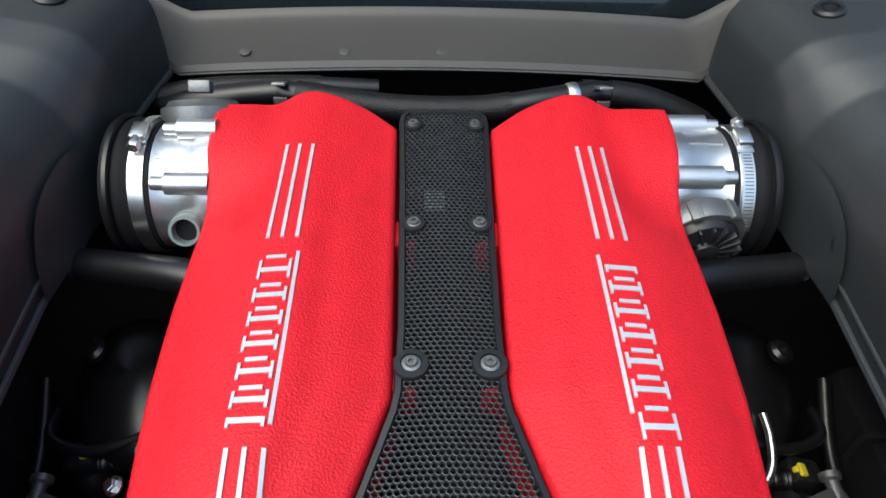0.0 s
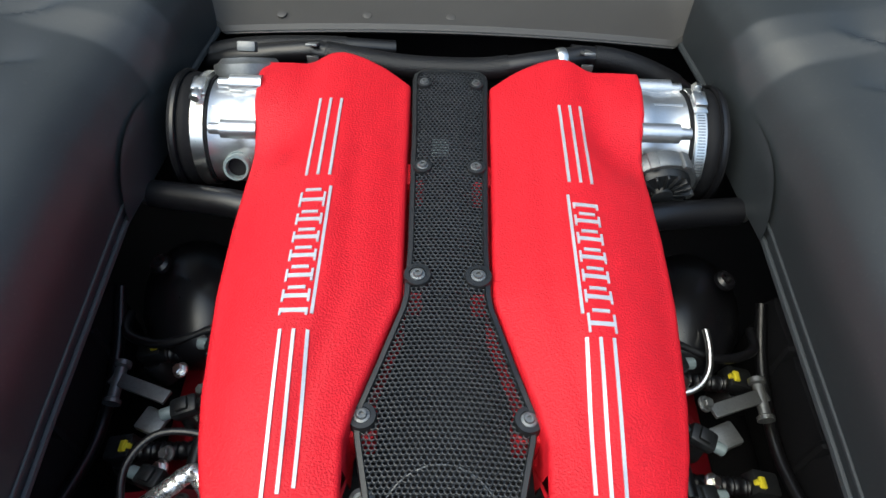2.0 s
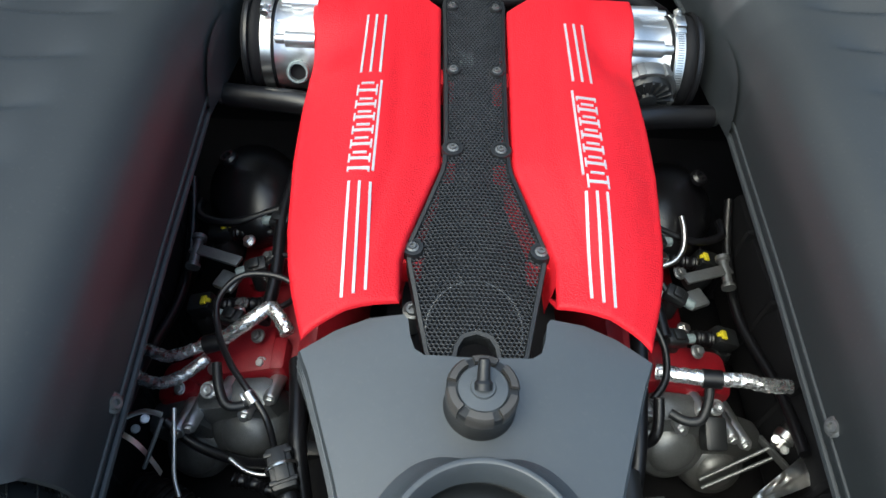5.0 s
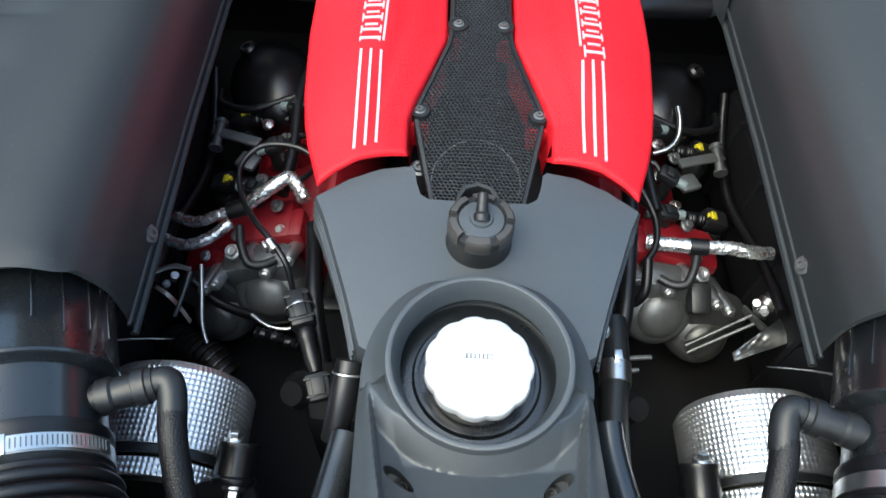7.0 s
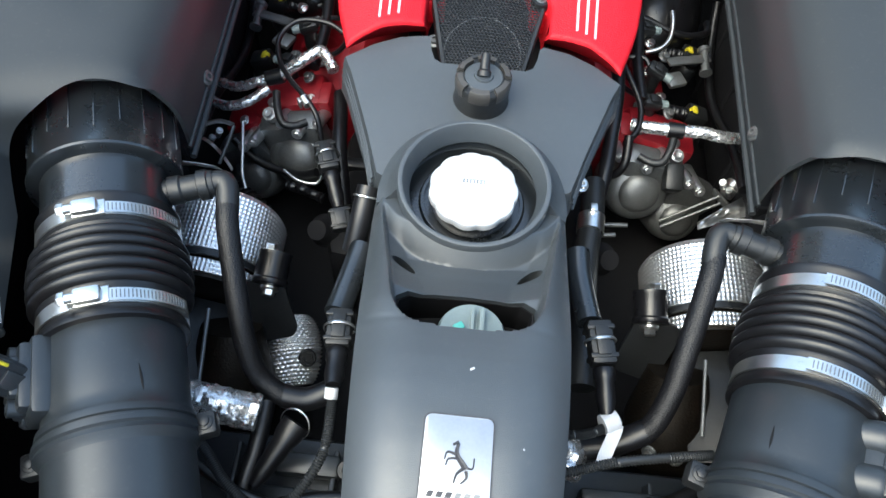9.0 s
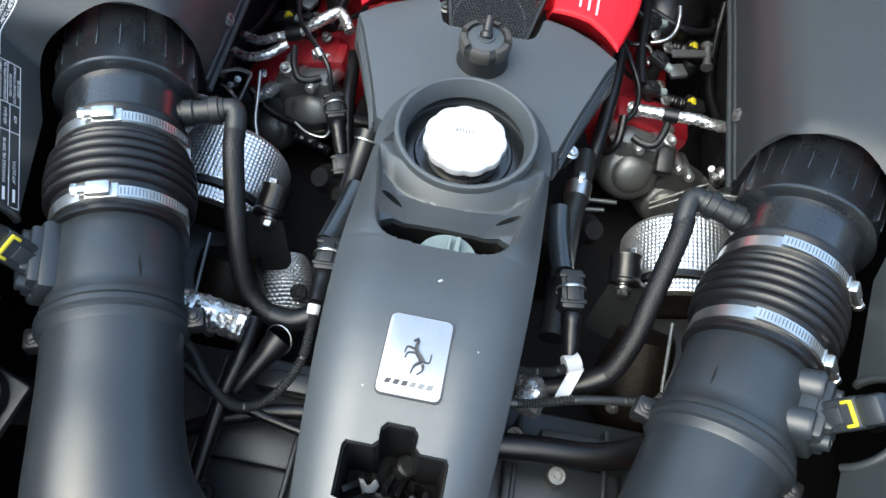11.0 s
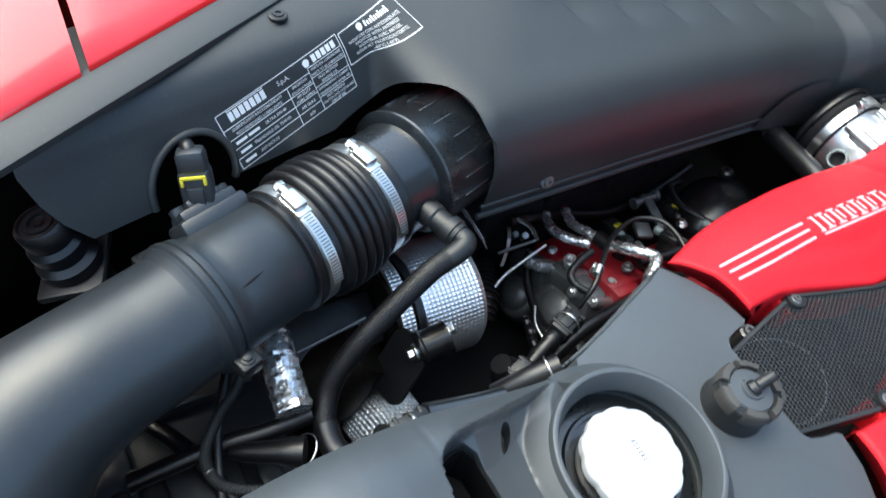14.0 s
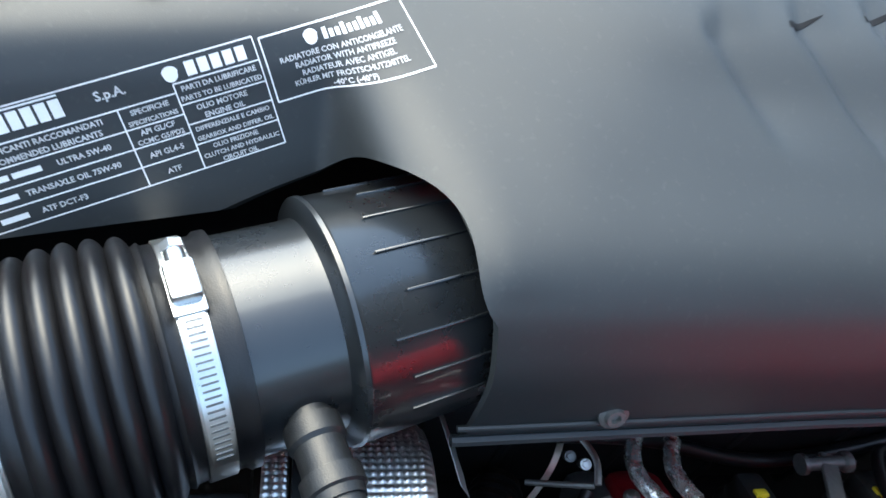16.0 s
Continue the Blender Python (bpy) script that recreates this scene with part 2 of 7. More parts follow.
# ---- ground, bay and body ----
bm = bmesh.new()
bmesh.ops.create_grid(bm, x_segments=4, y_segments=4, size=600)
top("ground", bm, TARMAC, "grey tarmac ground under the car", "ground", kind="structure")

# Unseen walls on all sides, added to keep low sky out of reflections.
for k, (x, y, w, d) in enumerate(((0, 9, 18.4, 0.2), (0, -9, 18.4, 0.2), (9, 0, 0.2, 17.8), (-9, 0, 0.2, 17.8))):
    bm = bmesh.new()
    block(bm, (x, y, 2.0), (w, d, 4.0))
    top("unseen_wall_" + ("north", "south", "east", "west")[k], bm, SKY_BLOCK, "unseen plain grey wall added all round to darken low reflections", "wall", kind="structure")
bm = bmesh.new()
block(bm, (0, 0.0, 0.46), (1.5, 1.25, 0.02))
top("engine_bay_floor", bm, BAY_BLACK, "black undertray beneath the engine", "undertray", kind="structure")
for s in (-1, 1):
    bm = bmesh.new()
    block(bm, (s * 0.56, 0.0, 0.64), (0.04, 1.3, 0.34))
    top("bay_wall_left" if s < 0 else "bay_wall_right", bm, BAY_BLACK, "black inner wall of the engine bay", "wall", kind="structure")
bm = bmesh.new()
block(bm, (0, 0.66, 0.62), (1.16, 0.04, 0.34))
top("bay_wall_front", bm, BAY_BLACK, "black bulkhead in front of the engine", "wall", kind="structure")
bm = bmesh.new()
block(bm, (0, -0.78, 0.60), (1.16, 0.04, 0.30))
top("bay_wall_rear", bm, BAY_BLACK, "black rear wall of the engine bay", "wall", kind="structure")


# ---- side panels ----
RIM = [(-0.14, 0.276, 0.775), (0.10, 0.286, 0.775), (0.30, 0.291, 0.775), (0.36, 0.286, 0.772), (0.41, 0.279, 0.775), (0.435, 0.270, 0.800), (0.46, 0.264, 0.814), (0.50, 0.261, 0.812), (0.545, 0.255, 0.811), (0.556, 0.255, 0.812), (0.57, 0.273, 0.825), (0.58, 0.292, 0.840), (0.59, 0.310, 0.853), (0.60, 0.328, 0.866), (0.62, 0.345, 0.890)]


def panel_section(y):
    """Rim to outer edge at y, as (|x|, z) pairs."""
    q = max(y, -0.14)
    rim, low = table([(a, b) for a, b, c in RIM], q), table([(a, c) for a, b, c in RIM], q)
    wide = table([(-0.125, 0.0), (0.15, 0.008), (0.40, 0.0), (0.58, -0.02)], q)
    up = low - 0.775
    near = [(rim, low), (rim - 0.001, low + 0.025), (rim - 0.0005, 0.828 + up), (rim + 0.0045, 0.848 + up * 0.85), (rim + 0.0155, 0.870 + up * 0.65), (rim + 0.0355, 0.8865 + up * 0.45), (rim + 0.076, 0.899 + up * 0.3), (0.400 + wide, 0.914 + up * 0.15), (0.445 + wide, 0.932), (0.52 + wide, 0.944)]
    squeeze = min(1.0, (0.388 + wide - rim) / 0.11)
    near = [(rim + (x - rim) * squeeze if i < 7 else x, z) for i, (x, z) in enumerate(near)]
    x0 = 0.357 + 0.28 * (y + 0.30)
    flat = [(x0, 0.836), (x0 + 0.004, 0.845), (x0 + 0.010, 0.858), (x0 + 0.017, 0.872), (x0 + 0.024, 0.886), (x0 + 0.032, 0.901), (x0 + 0.045, 0.914), (x0 + 0.07, 0.921), (x0 + 0.098, 0.923), (x0 + 0.125, 0.924)]
    out = []
    for i, (p, f) in enumerate(zip(near, flat)):
        h = max(0.0, (i - 4.5) / 4.5)
        k = smooth(lerp(-0.146, 0.04, h), lerp(-0.212, -0.245, h), y)
        out.append((lerp(p[0], f[0], k), lerp(p[1], f[1], k)))
    return out


GILLS = 7


def gill_end(k):
    """Upper end of louvre k as (|x|, y)."""
    ax = 0.4415 + 0.0125 * k + 0.0006 * k * k
    return ax, -0.006 + 0.0655 * k - 0.55 * (ax - 0.43)


def gill(ax, y):
    """Slanting louvre steps pressed into the upper face of the panel."""
    t = (y + 0.55 * (ax - 0.43) + 0.006) / 0.0655
    if not 0 <= t < GILLS:
        return 0.0
    f = t - math.floor(t)
    ex, ey = gill_end(math.floor(t))
    end = ex + 0.40 * max(0.0, y - ey)
    low = 0.380 - 0.006 * math.floor(t)
    deep = 0.0055 + 0.0008 * math.floor(t)
    return deep * (1 - f) ** 1.25 * smooth(0.0, 0.13, f) * smooth(low - 0.012, low + 0.030, ax) * smooth(end + 0.004, end, ax)


def refine(sec, n):
    pts = spline([(x, 0, z) for x, z in sec], n)
    return [(p.x, p.z) for p in pts]


TUBE_Z = 0.813
def tube_x(y):
    return 0.341 + 0.375 * (y + 0.15)


TUBE_DIR = Vector((0.375, 1, 0)).normalized()
skins = {}
for s in (-1, 1):
    ys = [lerp(-0.515, 0.62, i / 430) for i in range(431)]
    grid = []
    for y in ys:
        row = []
        for x, z in refine(panel_section(y), 7):
            row.append((s * x, y, z - gill(x, y)))
        grid.append(row)
    bm = sheet(grid, 0.004, (s * 0.003, 0, -0.003))
    hole = bmesh.new()
    o = Vector((s * tube_x(-0.15), -0.15, TUBE_Z))
    d = Vector((s * TUBE_DIR.x, TUBE_DIR.y, 0))
    lathe(hole, [(0.060, -0.14), (0.0725, -0.06), (0.0765, -0.028), (0.0768, -0.016), (0.0764, -0.008), (0.0756, -0.002)], o, d, 144)
    arch = bmesh.new()
    lathe(arch, [(0.0335, -0.3), (0.0335, 0.3)], (s * 0.33, -0.391, 0.8445), (1, 0, 0), 48)
    tip = bmesh.new()
    outline = [(-0.420, 0.70), (-0.424, 0.800), (-0.450, 0.818), (-0.472, 0.834), (-0.490, 0.854), (-0.501, 0.872), (-0.509, 0.893), (-0.511, 0.97), (-0.56, 0.97), (-0.56, 0.70)]
    prism(tip, outline, -0.62, 0.62, 0, Matrix(((0, 0, 1, 0), (1, 0, 0, 0), (0, 1, 0, 0), (0, 0, 0, 1))))
    bm = carve(bm, [hole, arch, tip])
    panel = thing("engine_bay_cover", "dark grey moulded plastic side cover of the engine bay", "engine bay panel", "side covers", at=(s * 0.38, 0, 0.77))
    skins[s] = part("panel_skin", bm, PANEL, panel)
    tree = BVHTree.FromPolygons([v.co.copy() for v in skins[s].data.vertices], [tuple(p.vertices) for p in skins[s].data.polygons])
    edge_pts = []
    for k in range(41):
        a = radians(lerp(-28, 205, k / 40))
        y, z = -0.391 + 0.0358 * math.cos(a), 0.8445 + 0.0358 * math.sin(a)
        hit = tree.ray_cast(Vector((0, y, z)), Vector((s, 0, 0)), 0.7)[0]
        if hit:
            edge_pts.append(Vector((hit.x, y, z)))
    bm = bmesh.new()
    sweep(bm, edge_pts, 0.0034, 10)
    part("opening_lip", bm, PANEL, panel, "rolled lip round the sensor opening")
    # folded lip along the opening
    bm = bmesh.new()
    sweep(bm, [Vector((s * (panel_section(y)[0][0] - 0.001), y, panel_section(y)[0][1] - 0.001)) for y in ys if y >= -0.137], 0.0035, 8)
    part("lip", bm, PANEL, panel, "rolled lower edge")
    bm = bmesh.new()
    sweep(bm, [Vector((s * (panel_section(y)[1][0] - 0.0004), y, lerp(*[p[1] for p in panel_section(y)[:2]], 0.55))) for y in ys if -0.137 <= y <= 0.43], 0.0019, 8)
    part("bead", bm, PANEL, panel, "raised bead above the rolled edge")
    web = []
    for i in range(25):
        y = lerp(0.300, 0.428, i / 24)
        frac = 0.30 * math.sqrt(max(0.0, 1 - ((y - 0.375) / (0.055 if y > 0.375 else 0.076)) ** 2)) + 0.002
        sec = refine(panel_section(y), 12)
        row = []
        for k in range(9):
            u = frac * k / 8 * (len(sec) - 1)
            j = min(int(u), len(sec) - 2)
            x, z = lerp(sec[j][0], sec[j + 1][0], u - j), lerp(sec[j][1], sec[j + 1][1], u - j)
            row.append((s * (x - 0.0045), y, z + 0.0010))
        web.append(row)
    for k in range(1, GILLS - 1):
        ex, ey = gill_end(k)
        run = 0.028 if k == 1 else 0.045
        tree = BVHTree.FromPolygons([v.co.copy() for v in skins[s].data.vertices], [tuple(p.vertices) for p in skins[s].data.polygons])
        rows = []
        for i in range(13):
            q = i / 12
            w = 0.0042 * math.sin(math.pi * (0.12 + 0.88 * q) ** 0.5) ** 0.8 + 0.0003
            row = []
            for g in (-1.0, 0.0):
                x, y = ex + 0.40 * run * q + w * g, ey + 0.002 + run * q
                hit = tree.ray_cast(Vector((s * x, y, 1.2)), Vector((0, 0, -1)), 1.0)[0]
                row.append((s * x, y, (hit.z if hit else 0.935) + 0.0005))
            rows.append(row)
        part("louvre_slot", sheet(rows, 0.0003), BAY_BLACK, panel, "dark louvre slot")
    part("lower_web", sheet(web, 0.002), PANEL, panel, "flat dark web beside the throttle body")
    bm = bmesh.new()
    cap_screw(bm, (s * 0.279, -0.052, 0.797), (-s * 0.9, 0, 0.45), 0.005, 0.005)
    part("fastener", bm, ALU_DARK, panel, "round metal fastener")
    bm = bmesh.new()
    tree = BVHTree.FromPolygons([v.co.copy() for v in skins[s].data.vertices], [tuple(p.vertices) for p in skins[s].data.polygons])
    at, nor, _, _ = tree.ray_cast(Vector((s * 0.310, 0.4974, 1.2)), Vector((0, 0, -1)), 1.0)
    nor = nor if nor.z > 0 else -nor
    lathe(bm, [(0.0125, -0.004), (0.0125, 0.002), (0.0105, 0.004), (0.0075, 0.004), (0.0070, 0.002), (0.0050, 0.002), (0.0045, 0.0035), (0.0002, 0.0035)], at, nor, 28)
    part("push_fastener", bm, MATT_BLACK, panel, "round grey push fastener")

# ---- front shelf and window ----
hatch = thing("front_shelf", "grey plastic shelf below the rear window", "trim", kind="structure", at=(0, 0.6, 0.8))
grid = []
for i in range(70):
    x = lerp(-0.345, 0.345, i / 69)
    bow = 0.012 * (min(abs(x), 0.26) / 0.33) ** 2
    k = max(0.0, (abs(x) - 0.245) / 0.095)
    rise, back = 0.050 * k ** 1.25, 0.062 * k
    dip = -0.006 * (min(abs(x), 0.26) / 0.26) ** 2
    grid.append([(x, min(y - bow + back * fade, 0.66), z + rise + dip) for y, z, fade in ((0.572, 0.808, 1), (0.556, 0.812, 1), (0.551, 0.817, 1), (0.555, 0.822, 1), (0.575, 0.824, 0.8), (0.605, 0.829, 0.5), (0.618, 0.832, 0.4), (0.624, 0.835, 0.4), (0.627, 0.839, 0.4))])
part("shelf_skin", sheet(grid, 0.003), HATCH, hatch)
grid = [[(lerp(-0.36, 0.36, i / 20), lerp(0.628, 0.72, j / 6), lerp(0.834, 0.98, j / 6)) for j in range(7)] for i in range(21)]
top("window_1", sheet(grid, 0.006), GLASS_DARK, "dark tinted glass of the rear window", "window", kind="structure")


for x in (-0.185, -0.092, 0.0):
    bm = bmesh.new()
    lathe(bm, [(0.0055, -0.002), (0.0053, 0.0003), (0.0040, 0.0007), (0.0002, 0.0008)], (x, 0.568 - 0.012 * (x / 0.33) ** 2, 0.8235), (0, -0.3, 1), 24)
    part("flush_screw", bm, HATCH, hatch)
# ---- red intake plenums ----
INNER = [(0.03, 0.066), (0.083, 0.068), (0.090, 0.0665), (0.108, 0.0625), (0.193, 0.035), (0.205, 0.0345), (0.33, 0.037), (0.48, 0.039)]
OUTER = [(0.0, 0.142), (0.013, 0.147), (0.053, 0.160), (0.08, 0.1665), (0.116, 0.172), (0.198, 0.178), (0.263, 0.179), (0.315, 0.1775), (0.35, 0.1765), (0.375, 0.178), (0.40, 0.182), (0.43, 0.184), (0.48, 0.184)]


def soft_table(pairs, v, w=0.09):
    """table() averaged over a window, so that no crease shows."""
    return sum(table(pairs, min(1.0, max(0.0, v + w * k / 3))) for k in range(-3, 4)) / 7


def plenum_top(u, y):
    """Height of the plenum's skin at u (0 inner edge, 1 outer edge)."""
    crest = soft_table([(0, 0.819), (0.18, 0.829), (0.34, 0.8365), (0.47, 0.8395), (0.62, 0.836), (0.8, 0.827), (1.0, 0.811)], u)
    crest += 0.005 * max(0.0, 1 - u / 0.35) * smooth(0.34, 0.43, y)
    z = crest + 0.004 * smooth(0.2, 0.4, y) - 0.004 * smooth(0.24, 0.12, y)
    flat = table([(0, 0.8105), (0.25, 0.8125), (0.5, 0.8125), (0.75, 0.8075), (1, 0.7995)], u)
    z = lerp(flat, z, smooth(0.0, 0.175, y))
    groove = math.exp(-((u - 0.30) / 0.07) ** 2) * 0.002
    z -= groove * smooth(0.42, 0.30, y) * smooth(0.03, 0.10, y)
    mouth = smooth(0.55, 0.80, u) * smooth(0.31, 0.40, y)
    z = lerp(z, 0.841 - 3.0 * (y - 0.435) ** 2, mouth)
    return z


def plenum_point(u, v):
    lo = table([(0, 0.041), (0.16, 0.0385), (0.33, 0.035), (0.52, 0.030), (0.66, 0.0245), (0.85, 0.017), (1, 0.009)], u)
    hi = soft_table([(0, 0.438), (0.06, 0.447), (0.165, 0.458), (0.33, 0.469), (0.46, 0.4735), (0.54, 0.472), (0.60, 0.467), (0.67, 0.459), (0.75, 0.457), (1, 0.456)], u, 0.03)
    y = lerp(lo, hi, v)
    x = lerp(table(INNER, y), table(OUTER, y), u)
    z = plenum_top(u, y)
    w = table(OUTER, y) - table(INNER, y)
    d = min(u * w, (1 - u) * w, v * 0.43, (1 - v) * 0.43)
    r = 0.0045
    if d < r:
        z -= r - math.sqrt(max(0.0, r * r - (r - d) ** 2))
    return x, y, z


def grille_z(x, y):
    return table([(-0.01, 0.786), (0.03, 0.791), (0.09, 0.803), (0.12, 0.810), (0.20, 0.819), (0.46, 0.824), (0.48, 0.819)], y) + 0.006 * (1 - min(1, (x / 0.05) ** 2)) * smooth(0.0, 0.1, y) - 0.003


def surface_z(ax, y):
    a, b = table(INNER, y), table(OUTER, y)
    return plenum_top((ax - a) / (b - a), y)


def edge_steps(n, rim):
    """0..1 with close steps at both ends."""
    near = [rim * (k / 6) ** 1.7 for k in range(6)]
    mid = [lerp(rim, 1 - rim, k / n) for k in range(n + 1)]
    return near + mid + [1 - v for v in near[::-1]]


for s in (-1, 1):
    us, vs = edge_steps(34, 0.085), edge_steps(150, 0.024)
    bm = bmesh.new()
    grid = [[bm.verts.new((s * p[0], p[1], p[2])) for p in (plenum_point(u, v) for u in us)] for v in vs]
    R, C = len(grid), len(grid[0])
    for i in range(R - 1):
        for j in range(C - 1):
            bm.faces.new((grid[i][j], grid[i][j + 1], grid[i + 1][j + 1], grid[i + 1][j]))
    ring = [grid[0][j] for j in range(C)] + [grid[i][C - 1] for i in range(1, R)] + [grid[R - 1][j] for j in range(C - 2, -1, -1)] + [grid[i][0] for i in range(R - 2, 0, -1)]
    low = [bm.verts.new((v.co.x * 0.985, v.co.y + 0.050 * smooth(0.07, 0.042, v.co.y), 0.755)) for v in ring]
    for k in range(len(ring)):
        bm.faces.new((ring[k], low[k], low[(k + 1) % len(ring)], ring[(k + 1) % len(ring)]))
    bm.faces.new(low)
    plenum = thing("intake_plenum", "bright red crackle-painted intake plenum with silver stripes", "engine cover", "intake plenums", at=(s * 0.11, 0.24, 0.755))
    part("casting", bm, RED_WRINKLE, plenum)
    # raised stripes, front and rear
    for y0, y1 in ((0.301, 0.398), (0.0435, 0.153)):
        for k in range(3):
            base_x = (0.1, 0.1098, 0.1195)[k]
            a, b = (y0 - (0.004 * (k == 2) - 0.004 * (k == 0)) * (y0 < 0.1), y1)
            bm = bmesh.new()
            rows = []
            for i in range(25):
                y = lerp(a, b, i / 24)
                ax = base_x - (0.0015 + 0.0035 * (0.153 - y) / 0.11 if y0 < 0.1 else 0)
                z = surface_z(ax, y)
                lean = (surface_z(ax + 0.001, y) - surface_z(ax - 0.001, y)) / 0.002
                rows.append([(s * (ax + dx), y, z + lean * dx + h) for dx, h in ((-0.0014, -0.001), (-0.0012, 0.0012), (0.0012, 0.0012), (0.0014, -0.001))])
            vr = [[bm.verts.new(p) for p in row] for row in rows]
            for i in range(24):
                for j in range(4):
                    bm.faces.new((vr[i][j], vr[i][(j + 1) % 4], vr[i + 1][(j + 1) % 4], vr[i + 1][j]))
            bm.faces.new(vr[0])
            bm.faces.new(vr[-1][::-1])
            part("stripe", bm, SILVER_PAINT, plenum, "raised silver stripe")
    # maker's wordmark as plain slab shapes under one long bar
    def slab(ax0, ax1, ya, yb):
        bm = bmesh.new()
        v = []
        for h in (-0.001, 0.0013):
            for ax, y in ((ax0, ya), (ax1, ya), (ax1, yb), (ax0, yb)):
                v.append(bm.verts.new((s * ax, y, surface_z(ax, y) + h)))
        for q in ((0, 1, 2, 3), (4, 5, 6, 7), (0, 1, 5, 4), (1, 2, 6, 5), (2, 3, 7, 6), (3, 0, 4, 7)):
            bm.faces.new([v[i] for i in q])
        return bm
    def joined(parts):
        out = bmesh.new()
        for b in parts:
            me = bpy.data.meshes.new("tmp")
            b.to_mesh(me)
            b.free()
            out.from_mesh(me)
            bpy.data.meshes.remove(me)
        return out
    part("wordmark_bar", slab(0.0962, 0.0985, *((0.172, 0.286) if s > 0 else (0.166, 0.288))), SILVER_PAINT, plenum)
    cells = [0.0245, 0.0185, 0.0178, 0.0178, 0.0185, 0.0178, 0.0112]
    y = 0.287 if s < 0 else 0.157
    for k, w in enumerate(cells):
        d = -1 if s < 0 else 1
        a, b = y, y + d * (w - 0.0035)
        y += d * w
        lo, hi = min(a, b), max(a, b)
        m = lerp(lo, hi, 0.34 if k < 6 else 0.5)
        bits = [slab(0.1015, 0.1205, m - 0.0017, m + 0.0017)]
        if k < 6:
            m = lerp(lo, hi, 0.84)
            bits.append(slab(0.1045, 0.1175, m - 0.0013, m + 0.0013))
        bits += [slab(0.1003, 0.1021, lo, lerp(lo, hi, 0.72)), slab(0.1194, 0.1212, lo, lerp(lo, hi, 0.72))]
        part("wordmark_shape", joined(bits), SILVER_PAINT, plenum)
    # side tabs that carry the grille screws
    for ty in (0.331, 0.213, 0.103):
        bm = bmesh.new()
        ix = table(INNER, ty)
        block(bm, (s * (ix - 0.004), ty, grille_z(ix, ty) - 0.021), (0.022, 0.026, 0.03), None, 0.003)
        part("tab", bm, RED_WRINKLE, plenum)

# ---- grille between the plenums ----
HALF = [(0.470, 0.0), (0.470, 0.030), (0.462, 0.036), (0.452, 0.0375), (0.36, 0.0345), (0.345, 0.0345), (0.24, 0.0325), (0.196, 0.0335), (0.185, 0.0355), (0.118, 0.0590), (0.104, 0.0645), (0.088, 0.0625), (0.006, 0.0445), (0.0, 0.041), (-0.001, 0.034), (0.0, 0.020), (0.004, 0.0165), (0.012, 0.0150), (0.020, 0.0105), (0.0235, 0.0)]


OUTLINE = [(x, y) for y, x in HALF] + [(-x, y) for y, x in HALF[-2:0:-1]]


def inside(x, y, poly):
    hit = False
    for i in range(len(poly)):
        (x0, y0), (x1, y1) = poly[i], poly[i - 1]
        if (y0 > y) != (y1 > y) and x < (x1 - x0) * (y - y0) / (y1 - y0) + x0:
            hit = not hit
    return hit


def border(x, y):
    best = 9.0
    for i in range(len(OUTLINE)):
        a, b = Vector(OUTLINE[i]), Vector(OUTLINE[i - 1])
        t = max(0, min(1, (Vector((x, y)) - a).dot(b - a) / (b - a).length_squared))
        best = min(best, (a.lerp(b, t) - Vector((x, y))).length)
    return best


grille = thing("engine_grille", "black perforated metal grille with honeycomb holes and a raised rim", "grille", at=(0, 0.23, 0.8))
bm = bmesh.new()
P, HOLE, WEB = 0.0040, 0.77, 0.0012
rowstep = P * math.sqrt(3) / 2
for j in range(int(0.49 / rowstep)):
    y = -0.004 + j * rowstep
    for i in range(-17, 18):
        x = i * P + (P / 2 if j % 2 else 0)
        if not inside(x, y, OUTLINE) or border(x, y) < 0.0035:
            continue
        z = grille_z(x, y)
        o, q, w = [], [], []
        for k in range(6):
            a = radians(60 * k + 30)
            c, sn = math.cos(a), math.sin(a)
            R = P / math.sqrt(3)
            o.append(bm.verts.new((x + R * c, y + R * sn, z)))
            q.append(bm.verts.new((x + R * HOLE * c, y + R * HOLE * sn, z + 0.0002)))
            w.append(bm.verts.new((x + R * HOLE * 0.98 * c, y + R * HOLE * 0.98 * sn, z - WEB)))
        for k in range(6):
            n = (k + 1) % 6
            bm.faces.new((o[k], o[n], q[n], q[k]))
            bm.faces.new((q[k], q[n], w[n], w[k]))
tagged(part("honeycomb", bm, MESH_BLACK, grille, sharp=80), kind="stuff")
# Added pale arc stands in for a bright edge of something below.
bm = bmesh.new()
arc = [(-0.002 + 0.0415 * math.cos(radians(a)), 0.030 + 0.0415 * math.sin(radians(a))) for a in range(-28, 209, 4)]
sweep(bm, [Vector((x, y, grille_z(x, y) - 0.0010)) for x, y in arc], 0.0005, 6)
part("edge_arc", bm, ALU_DARK, grille, "thin pale arc behind the holes, standing in for a bright edge below")
# rim following the outline
def ring_path(poly, inset):
    out = []
    n = len(poly)
    for i in range(n):
        a, b, c = Vector(poly[i - 1]), Vector(poly[i]), Vector(poly[(i + 1) % n])
        d = ((b - a).normalized() + (c - b).normalized())
        d = d.normalized() if d.length > 1e-6 else (c - b).normalized()
        out.append(b + Vector((-d.y, d.x)) * inset)
    return out


